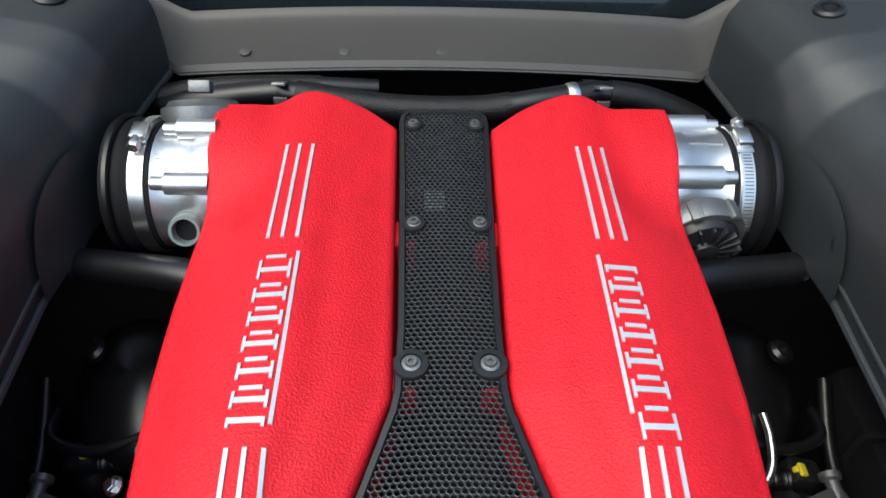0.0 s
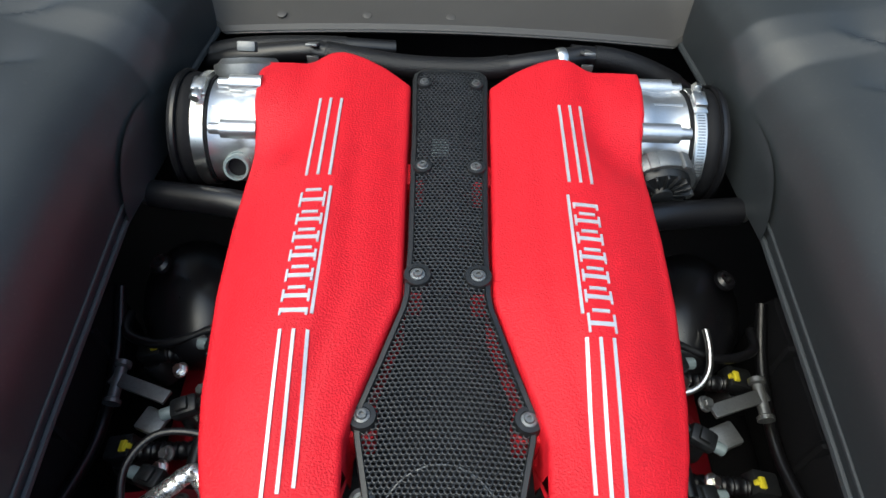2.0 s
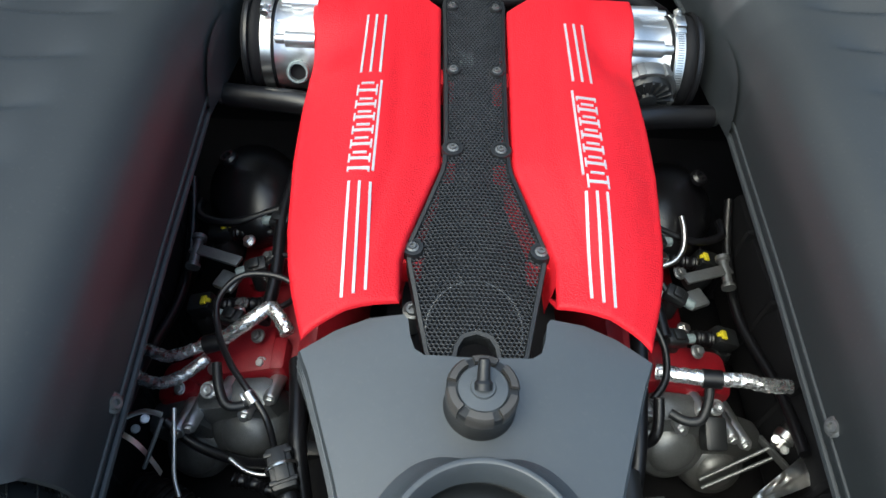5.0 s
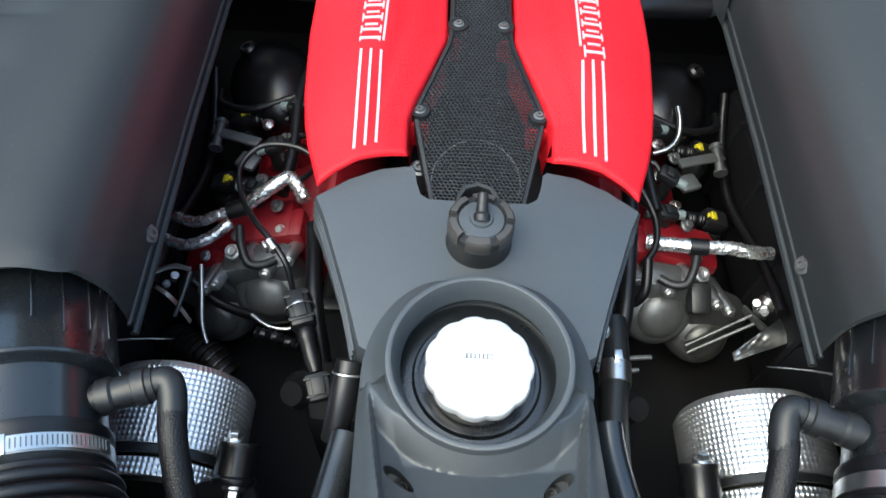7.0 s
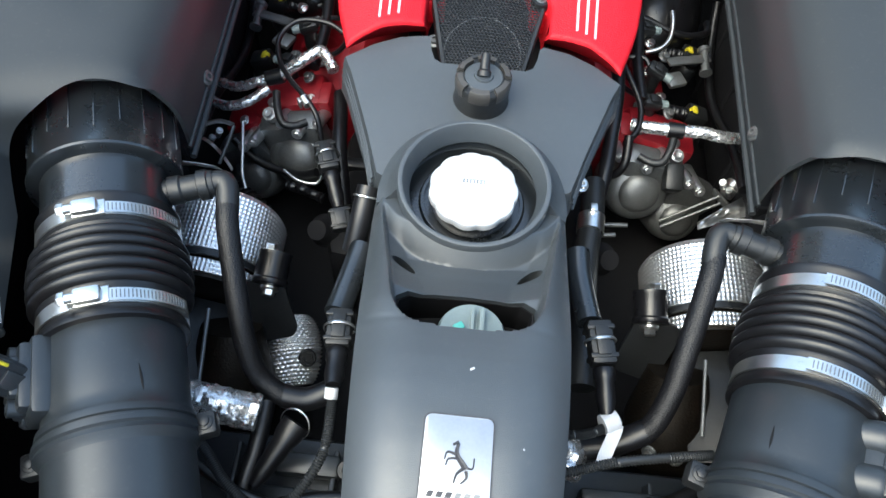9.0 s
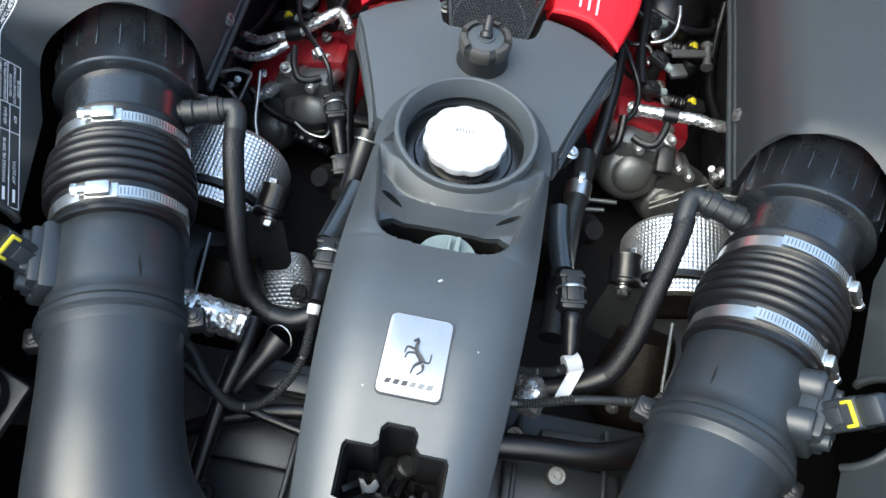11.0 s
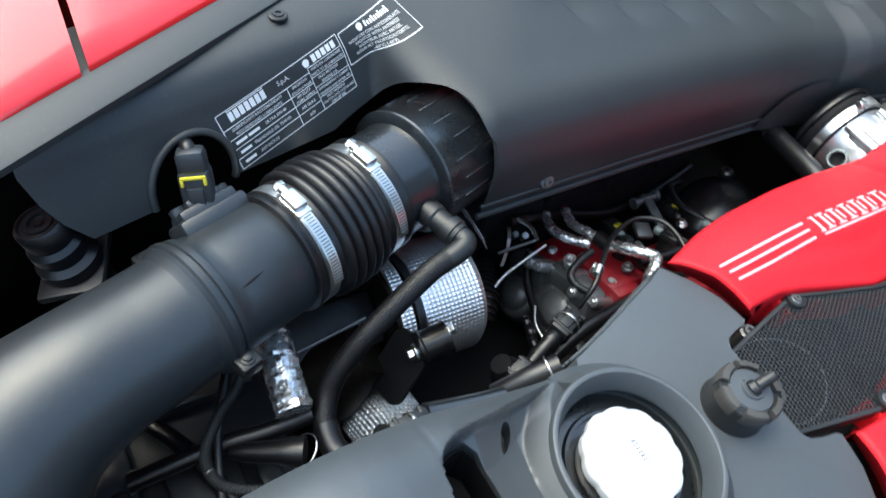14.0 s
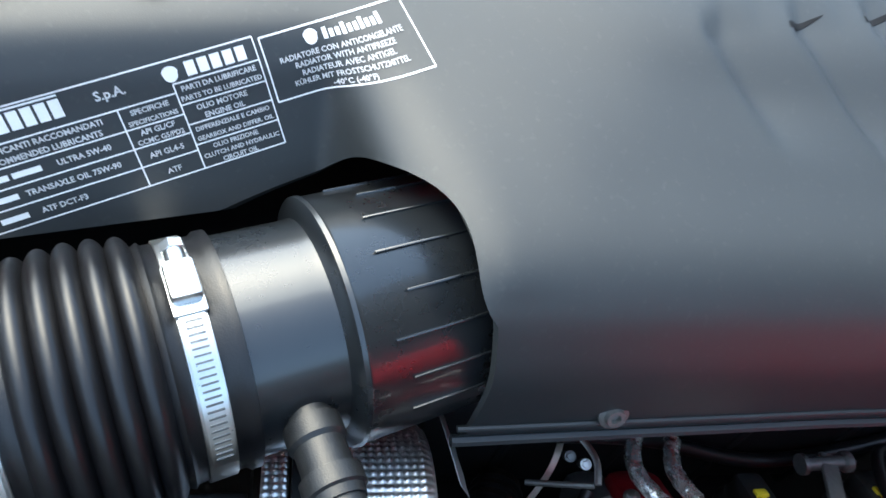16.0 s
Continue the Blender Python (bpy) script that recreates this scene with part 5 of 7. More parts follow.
# ---- throttle bodies ----
for s in (-1, 1):
    tb = thing("throttle_body", "cast aluminium throttle body joining plenum and rubber coupling", "throttle body", "throttle bodies", at=(s * 0.21, 0.425, 0.73))
    c = Vector((s * 0.178, 0.418, 0.783))
    X = Vector((s, 0, 0))
    bm = bmesh.new()
    lathe(bm, [(0.052, 0.0), (0.0525, 0.004), (0.0525, 0.014), (0.0505, 0.017), (0.0500, 0.045), (0.0515, 0.047), (0.0515, 0.050), (0.049, 0.052)], c, X, 64)
    part("bore", bm, ALU, tb)
    for (dy, dz, r, a, b) in (((0.005, 0.0535, 0.0085, 0.0, 0.030), (-0.040, 0.0365, 0.0088, 0.0, 0.033)) if s < 0 else ((0.030, 0.0445, 0.0090, 0.0, 0.038), (-0.033, 0.0415, 0.0092, 0.0, 0.036))):
        bm = bmesh.new()
        lathe(bm, [(r, a), (r, b), (r * 0.62, b + 0.001), (r * 0.6, b + 0.011), (r * 0.45, b + 0.012)], c + Vector((0, dy, dz)), X, 24)
        part("screw_boss", bm, ALU, tb)
    bm = bmesh.new()
    block(bm, c + (Vector((-0.022, -0.0205, 0.0458)) if s < 0 else Vector((0.022, -0.002, 0.0502))), (0.044, 0.0022, 0.0026), Matrix.Rotation(radians(24 if s < 0 else 2), 3, "X"), 0.0008)
    part("cast_web", bm, ALU, tb)
    if s < 0:
        bm = bmesh.new()
        lathe(bm, [(0.0125, -0.02), (0.0125, 0.010), (0.0115, 0.0115), (0.0095, 0.0115), (0.0090, 0.002)], c + Vector((-0.020, -0.056, 0.005)), (0.05, -0.85, 0.52), 28)
        lathe(bm, [(0.0145, -0.012), (0.0135, 0.0)], c + Vector((-0.020, -0.056, 0.005)), (0.05, -0.85, 0.52), 28)
        port = part("port", bm, GREY_CAP, tb, "round open port")
        bm = bmesh.new()
        lathe(bm, [(0.0091, 0.0), (0.0091, 0.0026), (0.0002, 0.0026)], c + Vector((-0.020, -0.056, 0.005)), (0.05, -0.85, 0.52), 24)
        part("bore_shadow", bm, BAY_BLACK, port)
        bm = bmesh.new()
        lathe(bm, [(0.033, 0), (0.034, 0.004), (0.034, 0.012), (0.030, 0.014), (0.027, 0.018), (0.0005, 0.019)], c + Vector((-0.022, 0.040, 0.034)), (-0.05, 0.62, 0.78), 40)
        block(bm, c + Vector((-0.022, 0.052, 0.062)), (0.018, 0.012, 0.010), Matrix.Rotation(radians(-38), 3, "X"), 0.0015)
        part("actuator_cover", bm, ALU_DARK, tb)
    else:
        q, f = c + Vector((0.020, -0.066, 0.004)), Vector((0.10, -0.97, -0.12)).normalized()
        bm = bmesh.new()
        lathe(bm, [(0.034, -0.016), (0.036, -0.012), (0.036, 0.0), (0.0345, 0.002), (0.0300, 0.002), (0.0295, -0.006)], q, f, 48)
        cover = part("actuator_cover", bm, ALU_DARK, tb, "grey rim of the actuator")
        bm = bmesh.new()
        lathe(bm, [(0.0298, -0.012), (0.0298, 0.004), (0.027, 0.008), (0.012, 0.010), (0.011, 0.014), (0.009, 0.015), (0.0002, 0.015)], q, f, 48)
        part("actuator_core", bm, MATT_BLACK, cover, "black ribbed core")
        side = f.cross(Vector((1, 0, 0))).normalized()
        for k in range(16):
            a = 2 * math.pi * k / 16
            d = Vector((1, 0, 0)) * math.cos(a) + side * math.sin(a)
            d = (d - f * d.dot(f)).normalized()
            bm = bmesh.new()
            block(bm, q + d * 0.020 + f * 0.010, (0.016, 0.0022, 0.005), Matrix((d, f.cross(d), f)).transposed(), 0.0006)
            part("cooling_fin", bm, MATT_BLACK, cover)
        for a in (90, 20, 160, 250, 300):
            d = Vector((1, 0, 0)) * math.cos(radians(a)) - side * math.sin(radians(a))
            d = (d - f * d.dot(f)).normalized()
            bm = bmesh.new()
            block(bm, q + d * 0.0362 - f * 0.004, (0.005, 0.014 if a == 90 else 0.009, 0.018), Matrix((d, f.cross(d), f)).transposed(), 0.001)
            part("spring_clip", bm, ALU if a == 90 else ALU_DARK, cover, "metal spring clip")
    bm = bmesh.new()
    lathe(bm, [(0.050, 0.047), (0.0535, 0.0475), (0.0535, 0.064), (0.0555, 0.067), (0.0560, 0.072), (0.054, 0.076), (0.0570, 0.079), (0.0570, 0.083), (0.050, 0.085)], c, X, 64)
    part("coupling", bm, BAY_BLACK, tb, "black rubber coupling")
    hose_clamp(tb, c + X * 0.0565, X, 0.0537, (0, -0.05 if s < 0 else -0.1, 1), "steel worm-drive clamp")
    bm = bmesh.new()
    lathe(bm, [(0.0565, -0.001), (0.0590, 0), (0.0590, 0.003), (0.0565, 0.004)], c + X * 0.0765, X, 64, closed=True)
    part("wire_ring", bm, RUBBER, tb)

# ---- hoses across the front ----
def tube_thing(name, way, r, mat, label, cat, group="", n=14, steps=8, rad=None):
    bm = bmesh.new()
    sweep(bm, spline(way, steps), rad or r, n)
    return top(name, bm, mat, label, cat, group)


def sleeved(way, r, label, cut):
    ob = thing("front_hose", label, "hose", "front hoses", at=way[0])
    path = spline(way, 8)
    bm = bmesh.new()
    sweep(bm, path, r, 18)
    part("hose", bm, RUBBER, ob, "shiny black hose")
    a, b = int(cut[0] * (len(path) - 1)), int(cut[1] * (len(path) - 1))
    bm = bmesh.new()
    sweep(bm, path[a:b + 1], r * 1.12, 20)
    part("sleeve", bm, FOAM, ob, "woven black sleeve")
    return ob


sleeved([(-0.30, 0.515, 0.79), (-0.16, 0.512, 0.812), (-0.13, 0.507, 0.814), (-0.05, 0.500, 0.806), (0.03, 0.500, 0.805), (0.09, 0.505, 0.812), (0.14, 0.515, 0.815)], 0.0115, "black rubber hose across the front of the bay", (0.35, 0.75))
sleeved([(-0.33, 0.50, 0.785), (-0.24, 0.520, 0.806), (-0.15, 0.530, 0.808), (-0.06, 0.54, 0.80)], 0.009, "black sleeved hose across the front of the bay", (0.3, 0.8))
sleeved([(0.13, 0.53, 0.806), (0.19, 0.528, 0.800), (0.25, 0.520, 0.778), (0.30, 0.505, 0.745)], 0.0115, "black sleeved hose at the front corner of the bay", (0.2, 0.7))
for s in (-1, 1):
    bm = bmesh.new()
    block(bm, (s * 0.142, 0.513, 0.822), (0.012, 0.05, 0.003), Matrix.Rotation(radians(-30), 3, "X"), 0.0008)
    block(bm, (s * 0.142, 0.492, 0.806), (0.012, 0.003, 0.03), None, 0.0008)
    top("hose_bracket", bm, ALU_DARK, "grey metal strap holding the front hoses", "bracket", "hose brackets")
bm = bmesh.new()
lathe(bm, [(0.0125, 0), (0.0135, 0.002), (0.0135, 0.008), (0.0125, 0.01)], (0.112, 0.507, 0.814), (1, 0.2, 0.05), 20)
lathe(bm, [(0.008, 0), (0.008, 0.016)], (0.124, 0.512, 0.814), (1, 0.2, 0.05), 16)
top("hose_union", bm, STEEL, "bright metal union on the front hose", "union")
for s in (-1, 1):
    way = [(s * 0.172, 0.318, 0.775), (s * 0.20, 0.326, 0.774), (s * 0.245, 0.338, 0.767), (s * 0.281, 0.346, 0.763)]
    tube_thing("cross_hose", way, 0.0135, RUBBER, "black sleeved hose below the throttle body", "hose", "cross hoses", 18)
    bm = bmesh.new()
    lathe(bm, [(0.009, 0), (0.0115, 0.001), (0.0115, 0.008), (0.009, 0.009), (0.008, 0.02)], (s * 0.280, 0.346, 0.763), (s, 0.2, -0.1), 20)
    top("hose_union", bm, ALU_DARK, "metal union at the end of the cross hose", "union", "cross unions")
    # black rounded housing under the cross hose
    bm = bmesh.new()
    bmesh.ops.create_uvsphere(bm, u_segments=40, v_segments=24, radius=1.0, matrix=Matrix.Translation((s * 0.265, 0.318, 0.622)) @ Matrix.Rotation(radians(s * 25), 4, "Y") @ Matrix.Rotation(radians(-s * 25), 4, "Z") @ Matrix.Diagonal((0.060, 0.086, 0.052, 1)))
    dome = thing("vacuum_canister", "glossy black rounded plastic canister beside the plenum", "canister", "canisters", at=(s * 0.262, 0.325, 0.58))
    part("shell", bm, DEEP_BLACK, dome)
    bm = bmesh.new()
    lathe(bm, [(0.011, 0), (0.011, 0.005), (0.008, 0.008), (0.005, 0.008), (0.005, 0.003), (0.0005, 0.003)], (s * 0.287, 0.318, 0.686), (s * 0.35, -0.1, 1), 20)
    part("nozzle", bm, DEEP_BLACK, dome)
    bm = bmesh.new()
    sweep(bm, spline([(s * 0.325, 0.29, 0.64), (s * 0.318, 0.262, 0.645), (s * 0.28, 0.248, 0.65), (s * 0.235, 0.258, 0.66), (s * 0.19, 0.268, 0.67)], 8), 0.005, 12)
    part("seam_hose", bm, RUBBER, dome)


# ---- cylinder heads ----
for s in (-1, 1):
    head = thing("cylinder_head", "red-painted cylinder head with a grey cast end cover", "cylinder head", "cylinder heads", at=(s * 0.22, 0.16, 0.47))
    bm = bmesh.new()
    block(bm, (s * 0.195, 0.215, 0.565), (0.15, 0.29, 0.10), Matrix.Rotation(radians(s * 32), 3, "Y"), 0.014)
    part("red_cover", bm, RED_SHADED, head, "red crackle-painted valve cover")
    for y in (0.10, 0.19, 0.28):
        bm = bmesh.new()
        block(bm, (s * 0.222, y, 0.622), (0.06, 0.024, 0.03), Matrix.Rotation(radians(s * 32), 3, "Y"), 0.008)
        part("raised_boss", bm, RED_SHADED, head)
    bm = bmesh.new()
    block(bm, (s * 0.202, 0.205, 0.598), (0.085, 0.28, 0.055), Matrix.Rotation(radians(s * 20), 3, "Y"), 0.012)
    part("coil_rail", bm, RED_SHADED, head, "raised red rail along the cover")
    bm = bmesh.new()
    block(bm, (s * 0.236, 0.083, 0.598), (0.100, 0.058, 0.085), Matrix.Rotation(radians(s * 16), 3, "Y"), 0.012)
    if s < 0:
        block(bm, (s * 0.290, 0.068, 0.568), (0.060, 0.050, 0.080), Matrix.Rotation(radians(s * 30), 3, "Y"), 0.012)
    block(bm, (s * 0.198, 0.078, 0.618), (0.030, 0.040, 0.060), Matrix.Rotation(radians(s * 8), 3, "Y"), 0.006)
    part("front_lobe", bm, RED_SHADED, head, "red stepped end of the valve cover")
    for x, y, z in ((0.262, 0.062, 0.636), (0.212, 0.066, 0.645), (0.302, 0.052, 0.606))[:3 if s < 0 else 2]:
        bm = bmesh.new()
        hex_bolt(bm, (s * x, y, z), (s * 0.2, -0.35, 0.9), 0.0045, 0.006)
        part("cover_bolt", bm, ALU, head, "bright cover bolt")
    bm = bmesh.new()
    block(bm, (s * 0.226, 0.036, 0.590), (0.086, 0.040, 0.100), Matrix.Rotation(radians(s * 12), 3, "Y"), 0.014)
    block(bm, (s * 0.288, 0.034, 0.552), (0.076, 0.042, 0.090), Matrix.Rotation(radians(s * 30), 3, "Y"), 0.014)
    part("end_cover", bm, ALU_DARK, head, "dull grey cast end cover")
    for (x, y, z, r) in ((0.222, 0.020, 0.588, 0.042), (0.286, 0.016, 0.540, 0.036)):
        bm = bmesh.new()
        lathe(bm, [(r * 1.06, -0.05), (r * 1.05, -0.006), (r, -0.002), (r * 0.985, 0.006), (r * 0.93, 0.012), (r * 0.84, 0.0165), (r * 0.72, 0.019), (r * 0.64, 0.020), (r * 0.60, 0.0225), (r * 0.48, 0.0265), (r * 0.28, 0.029), (0.0003, 0.030)], (s * x, y, z), (s * 0.05, -0.80, 0.58), 48)
        part("cam_cap", bm, ALU_DARK, head, "domed grey cap")
    for (x, y, z, h) in (((0.196, 0.034, 0.634, 0.014), (0.217, 0.022, 0.632, 0.022), (0.243, 0.030, 0.632, 0.010), (0.273, 0.022, 0.612, 0.030), (0.287, 0.020, 0.602, 0.030)) if s < 0 else ((0.186, 0.030, 0.636, 0.014), (0.219, 0.022, 0.632, 0.020), (0.246, 0.034, 0.630, 0.010), (0.281, 0.032, 0.602, 0.028), (0.298, 0.030, 0.592, 0.028))):
        u, y, h = Vector((s * 0.05, -0.88, 0.46)).normalized(), y + 0.010, h + 0.006
        bm = bmesh.new()
        lathe(bm, [(0.0095, -0.03), (0.0085, -0.004), (0.0075, 0.0), (0.0072, h), (0.0062, h + 0.0015), (0.0002, h + 0.0015)], (s * x, y, z), u, 20)
        hex_bolt(bm, Vector((s * x, y, z)) + u * (h + 0.001), u, 0.0042, 0.005, False)
        part("bolt_post", bm, ALU, head, "pale alloy bolt post")
    bm = bmesh.new()
    lathe(bm, [(0.006, 0), (0.006, 0.004), (0.005, 0.006), (0.0026, 0.006), (0.0026, 0.003), (0.0003, 0.003)], (s * 0.258, 0.031, 0.650), (s * 0.1, -0.4, 0.9), 20)
    lathe(bm, [(0.0085, -0.012), (0.0085, 0.0)], (s * 0.258, 0.031, 0.650), (s * 0.1, -0.4, 0.9), 20)
    part("flange_bolt", bm, ALU, head)
    bm = bmesh.new()
    sweep(bm, spline([(s * 0.250, 0.052, 0.668), (s * 0.245, 0.030, 0.662), (s * 0.236, 0.014, 0.655), (s * 0.222, 0.014, 0.652), (s * 0.208, 0.022, 0.652)], 6), 0.0050, 12)
    part("clip_strap", bm, MATT_BLACK, head)
    if s > 0:
        bm = bmesh.new()
        block(bm, (0.258, 0.012, 0.628), (0.024, 0.036, 0.022), Matrix.Rotation(radians(24), 3, "X"), 0.005)
        part("sensor_block", bm, MATT_BLACK, head, "black sensor block under the flange bolt")
    # ignition coils with yellow clips
    for k, (cx, cy, cz) in enumerate((((-0.294, 0.150, 0.629), (-0.290, 0.252, 0.639)) if s < 0 else ((0.298, 0.131, 0.627), (0.299, 0.238, 0.633)))):
        coil = thing("ignition_coil", "black ignition coil plug with a yellow locking clip", "ignition coil", "ignition coils", at=(cx, cy, cz - 0.03))
        bm = bmesh.new()
        block(bm, (cx + s * 0.004, cy + 0.002, cz - 0.012), (0.030, 0.024, 0.02), Matrix.Rotation(radians(s * 20), 3, "Y"), 0.004)
        lathe(bm, [(0.016, 0), (0.016, 0.022), (0.012, 0.03)], (cx, cy, cz - 0.055), (s * 0.3, 0, 1), 20)
        part("coil_body", bm, MATT_BLACK, coil)
        bm = bmesh.new()
        pts = [Vector((cx - s * d, cy - 0.002 - 0.003 * k, cz - 0.008 + d * 0.12)) for d in (0.012, 0.03, 0.05, 0.07)]
        sweep(bm, spline(pts, 8), lambda t: 0.0085 + 0.0008 * math.sin(t * 60), 14)
        part("boot", bm, RUBBER, coil, "ribbed black boot")
        bm = bmesh.new()
        block(bm, (cx, cy, cz + 0.001), (0.007, 0.011, 0.004), Matrix.Rotation(radians(s * 25), 3, "Y"), 0.0012)
        block(bm, (cx - s * 0.005, cy, cz + 0.001), (0.005, 0.005, 0.005), Matrix.Rotation(radians(s * 25), 3, "Y"), 0.001)
        part("clip", bm, YELLOW, coil, "yellow locking clip")
        bm = bmesh.new()
        lathe(bm, [(0.006, 0), (0.006, 0.014), (0.0045, 0.016)], (cx - s * 0.068, cy - 0.004, cz), (-s, 0, 0.1), 14)
        part("collar", bm, GREY_CAP, coil)
    # lever bracket with its bush
    lever = thing("lever_bracket", "grey stamped metal lever bracket on a steel stud", "bracket", "lever brackets", at=(s * 0.29, 0.205, 0.62))
    bm = bmesh.new()
    c = Vector((s * 0.287, 0.200, 0.650))
    block(bm, c, (0.068, 0.014, 0.004), Matrix.Rotation(radians(s * 22), 3, "Z") @ Matrix.Rotation(radians(s * 8), 3, "Y"), 0.001)
    block(bm, c + Vector((-s * 0.018, -0.030, -0.010)), (0.026, 0.024, 0.008), Matrix.Rotation(radians(s * 22), 3, "Z"), 0.003)
    part("arm", bm, ALU_DARK, lever)
    bm = bmesh.new()
    lathe(bm, [(0.0085, 0), (0.0085, 0.004), (0.0055, 0.006), (0.0055, 0.036), (0.0085, 0.038), (0.0085, 0.043)], (s * 0.312, 0.186, 0.642), (0, 1, 0.1), 20)
    part("stud", bm, ALU_DARK, lever)
    # injector plugs over the red rail, each with a pale collar and a lead
    for cx, cy, cz, turn in (((0.246, 0.108, 0.664, 20), (0.232, 0.172, 0.668, -15), (0.214, 0.236, 0.672, 10)) if s < 0 else ((0.234, 0.155, 0.668, -25), (0.226, 0.104, 0.662, 8), (0.222, 0.228, 0.672, 12))):
        plug = thing("injector_plug", "black injector plug with a pale collar", "connector", "injector plugs", at=(s * cx, cy, cz - 0.02))
        T = Matrix.Rotation(radians(s * turn), 3, "Z") @ Matrix.Rotation(radians(s * 14), 3, "Y")
        c = Vector((s * cx, cy, cz))
        bm = bmesh.new()
        block(bm, c, (0.026, 0.019, 0.014), T, 0.004)
        block(bm, c + T @ Vector((0, 0, 0.008)), (0.012, 0.013, 0.005), T, 0.002)
        lathe(bm, [(0.009, 0), (0.009, 0.022), (0.0075, 0.03)], c - Vector((0, 0, 0.036)), (0, 0, 1), 16)
        part("plug_shell", bm, MATT_BLACK, plug)
        bm = bmesh.new()
        d = T @ Vector((s, 0, 0))
        lathe(bm, [(0.0052, 0), (0.0058, 0.001), (0.0058, 0.010), (0.0048, 0.011)], c + d * 0.012, d, 16)
        part("collar", bm, GREY_CAP, plug, "pale grey collar")
        bm = bmesh.new()
        sweep(bm, spline([c - d * 0.012, c - d * 0.022 + Vector((0, 0.004, 0.003)), Vector((s * 0.190, cy + 0.018, cz + 0.004)), Vector((s * 0.178, cy + 0.05, cz - 0.002))], 6), 0.0034, 8)
        part("lead", bm, RUBBER, plug)
    for k, (x, y, z) in enumerate(((0.315, 0.002, 0.642), (0.322, -0.008, 0.640))):
        bm = bmesh.new()
        hex_bolt(bm, (s * x, y, z), (-s * 0.4, -0.3, 0.9), 0.0030, 0.005)
        lathe(bm, [(0.0038, -0.02), (0.0038, 0.0)], (s * x, y, z), (-s * 0.4, -0.3, 0.9), 12)
        top("bracket_bolt", bm, ALU_DARK if k % 2 else ALU, "bright small bolt beside the bay wall", "bolt", "bracket bolts")
    if s > 0:
        tube_thing("thin_lead", [(s * 0.178, 0.150, 0.690), (s * 0.190, 0.120, 0.688), (s * 0.206, 0.085, 0.676), (s * 0.204, 0.052, 0.668), (s * 0.188, 0.030, 0.662)], 0.0040, RUBBER, "thin black lead over the red cover", "cable", "thin leads", 10)
    # small fittings along the head
    for k in range(9):
        y = 0.09 + 0.026 * k + 0.006 * math.sin(k * 2.3)
        x = s * (0.232 + 0.018 * math.sin(k * 1.7 + s))
        bm = bmesh.new()
        hex_bolt(bm, (x, y, 0.652 + 0.006 * math.cos(k * 1.3)), (s * 0.4, -0.2, 1), 0.0052, 0.008)
        top("head_bolt", bm, STEEL if k % 2 else ALU_DARK, "small steel flange bolt on the cylinder head", "bolt", "head bolts")
    tube_thing("fuel_rail", [(s * 0.212, 0.10, 0.668), (s * 0.208, 0.16, 0.672), (s * 0.212, 0.24, 0.676), (s * 0.206, 0.32, 0.674)], 0.0075, RUBBER, "black fuel pipe along the cylinder head", "pipe", "fuel pipes")
    tube_thing("lead", [(s * 0.335, 0.31, 0.66), (s * 0.33, 0.25, 0.63), (s * 0.325, 0.16, 0.62), (s * 0.335, 0.06, 0.64), (s * 0.33, -0.02, 0.66)], 0.006, RUBBER, "black cable along the bay wall", "cable", "wall cables")
    exh = thing("exhaust_cover", "black cover over the exhaust manifold", "engine part", "exhaust covers", at=(s * 0.37, 0.10, 0.53))
    bm = bmesh.new()
    block(bm, (s * 0.37, 0.10, 0.60), (0.06, 0.45, 0.14), None, 0.02)
    part("shell", bm, BAY_BLACK, exh)
    for y in (-0.05, 0.05, 0.15, 0.25):
        bm = bmesh.new()
        block(bm, (s * 0.368, y, 0.602), (0.062, 0.012, 0.144), None, 0.006)
        part("rib", bm, BAY_BLACK, exh)
    tube_thing("riser_hose", ([(0.172, 0.115, 0.705), (0.167, 0.06, 0.708)] if s > 0 else [(-0.170, 0.055, 0.670)]) + [(s * 0.161, 0.01, 0.700 if s > 0 else 0.685), (s * 0.152, -0.05, 0.688), (s * 0.140, -0.10, 0.660)], 0.0085, RUBBER, "black rubber hose along the flank of the rear cover", "hose", "riser hoses", 16)
    # oil tank seen in the gaps below the cover
    tank = thing("oil_tank", "black oil tank below the rear cover", "tank", "oil tanks", at=(s * 0.12, -0.05, 0.5))
    bm = bmesh.new()
    block(bm, (s * 0.12, -0.05, 0.55), (0.08, 0.20, 0.16), None, 0.02)
    part("tank_body", bm, BAY_BLACK, tank)
    bm = bmesh.new()
    block(bm, (s * 0.12, -0.02, 0.555), (0.084, 0.016, 0.164), None, 0.004)
    part("strap", bm, MATT_BLACK, tank)
    bm = bmesh.new()
    sweep(bm, spline([(s * 0.185, 0.02, 0.690), (s * 0.184, -0.006, 0.672), (s * 0.176, -0.012, 0.655), (s * 0.160, -0.005, 0.645)] if s > 0 else [(-0.19, -0.03, 0.62), (-0.22, -0.024, 0.602), (-0.27, -0.008, 0.600), (-0.305, 0.012, 0.615)], 8), 0.0055, 10)
    top("water_hose", bm, RUBBER, "thin black hose under the end cover", "hose", "thin hoses")
    bm = bmesh.new()
    lathe(bm, [(0.018, 0), (0.020, 0.003), (0.020, 0.03), (0.016, 0.034), (0.012, 0.05)], (s * 0.155, -0.10, 0.60), (s * 0.3, -0.5, 0.8), 24)
    top("drain_plug", bm, BAY_BLACK, "black plastic plug below the rear cover", "plug", "drain plugs")

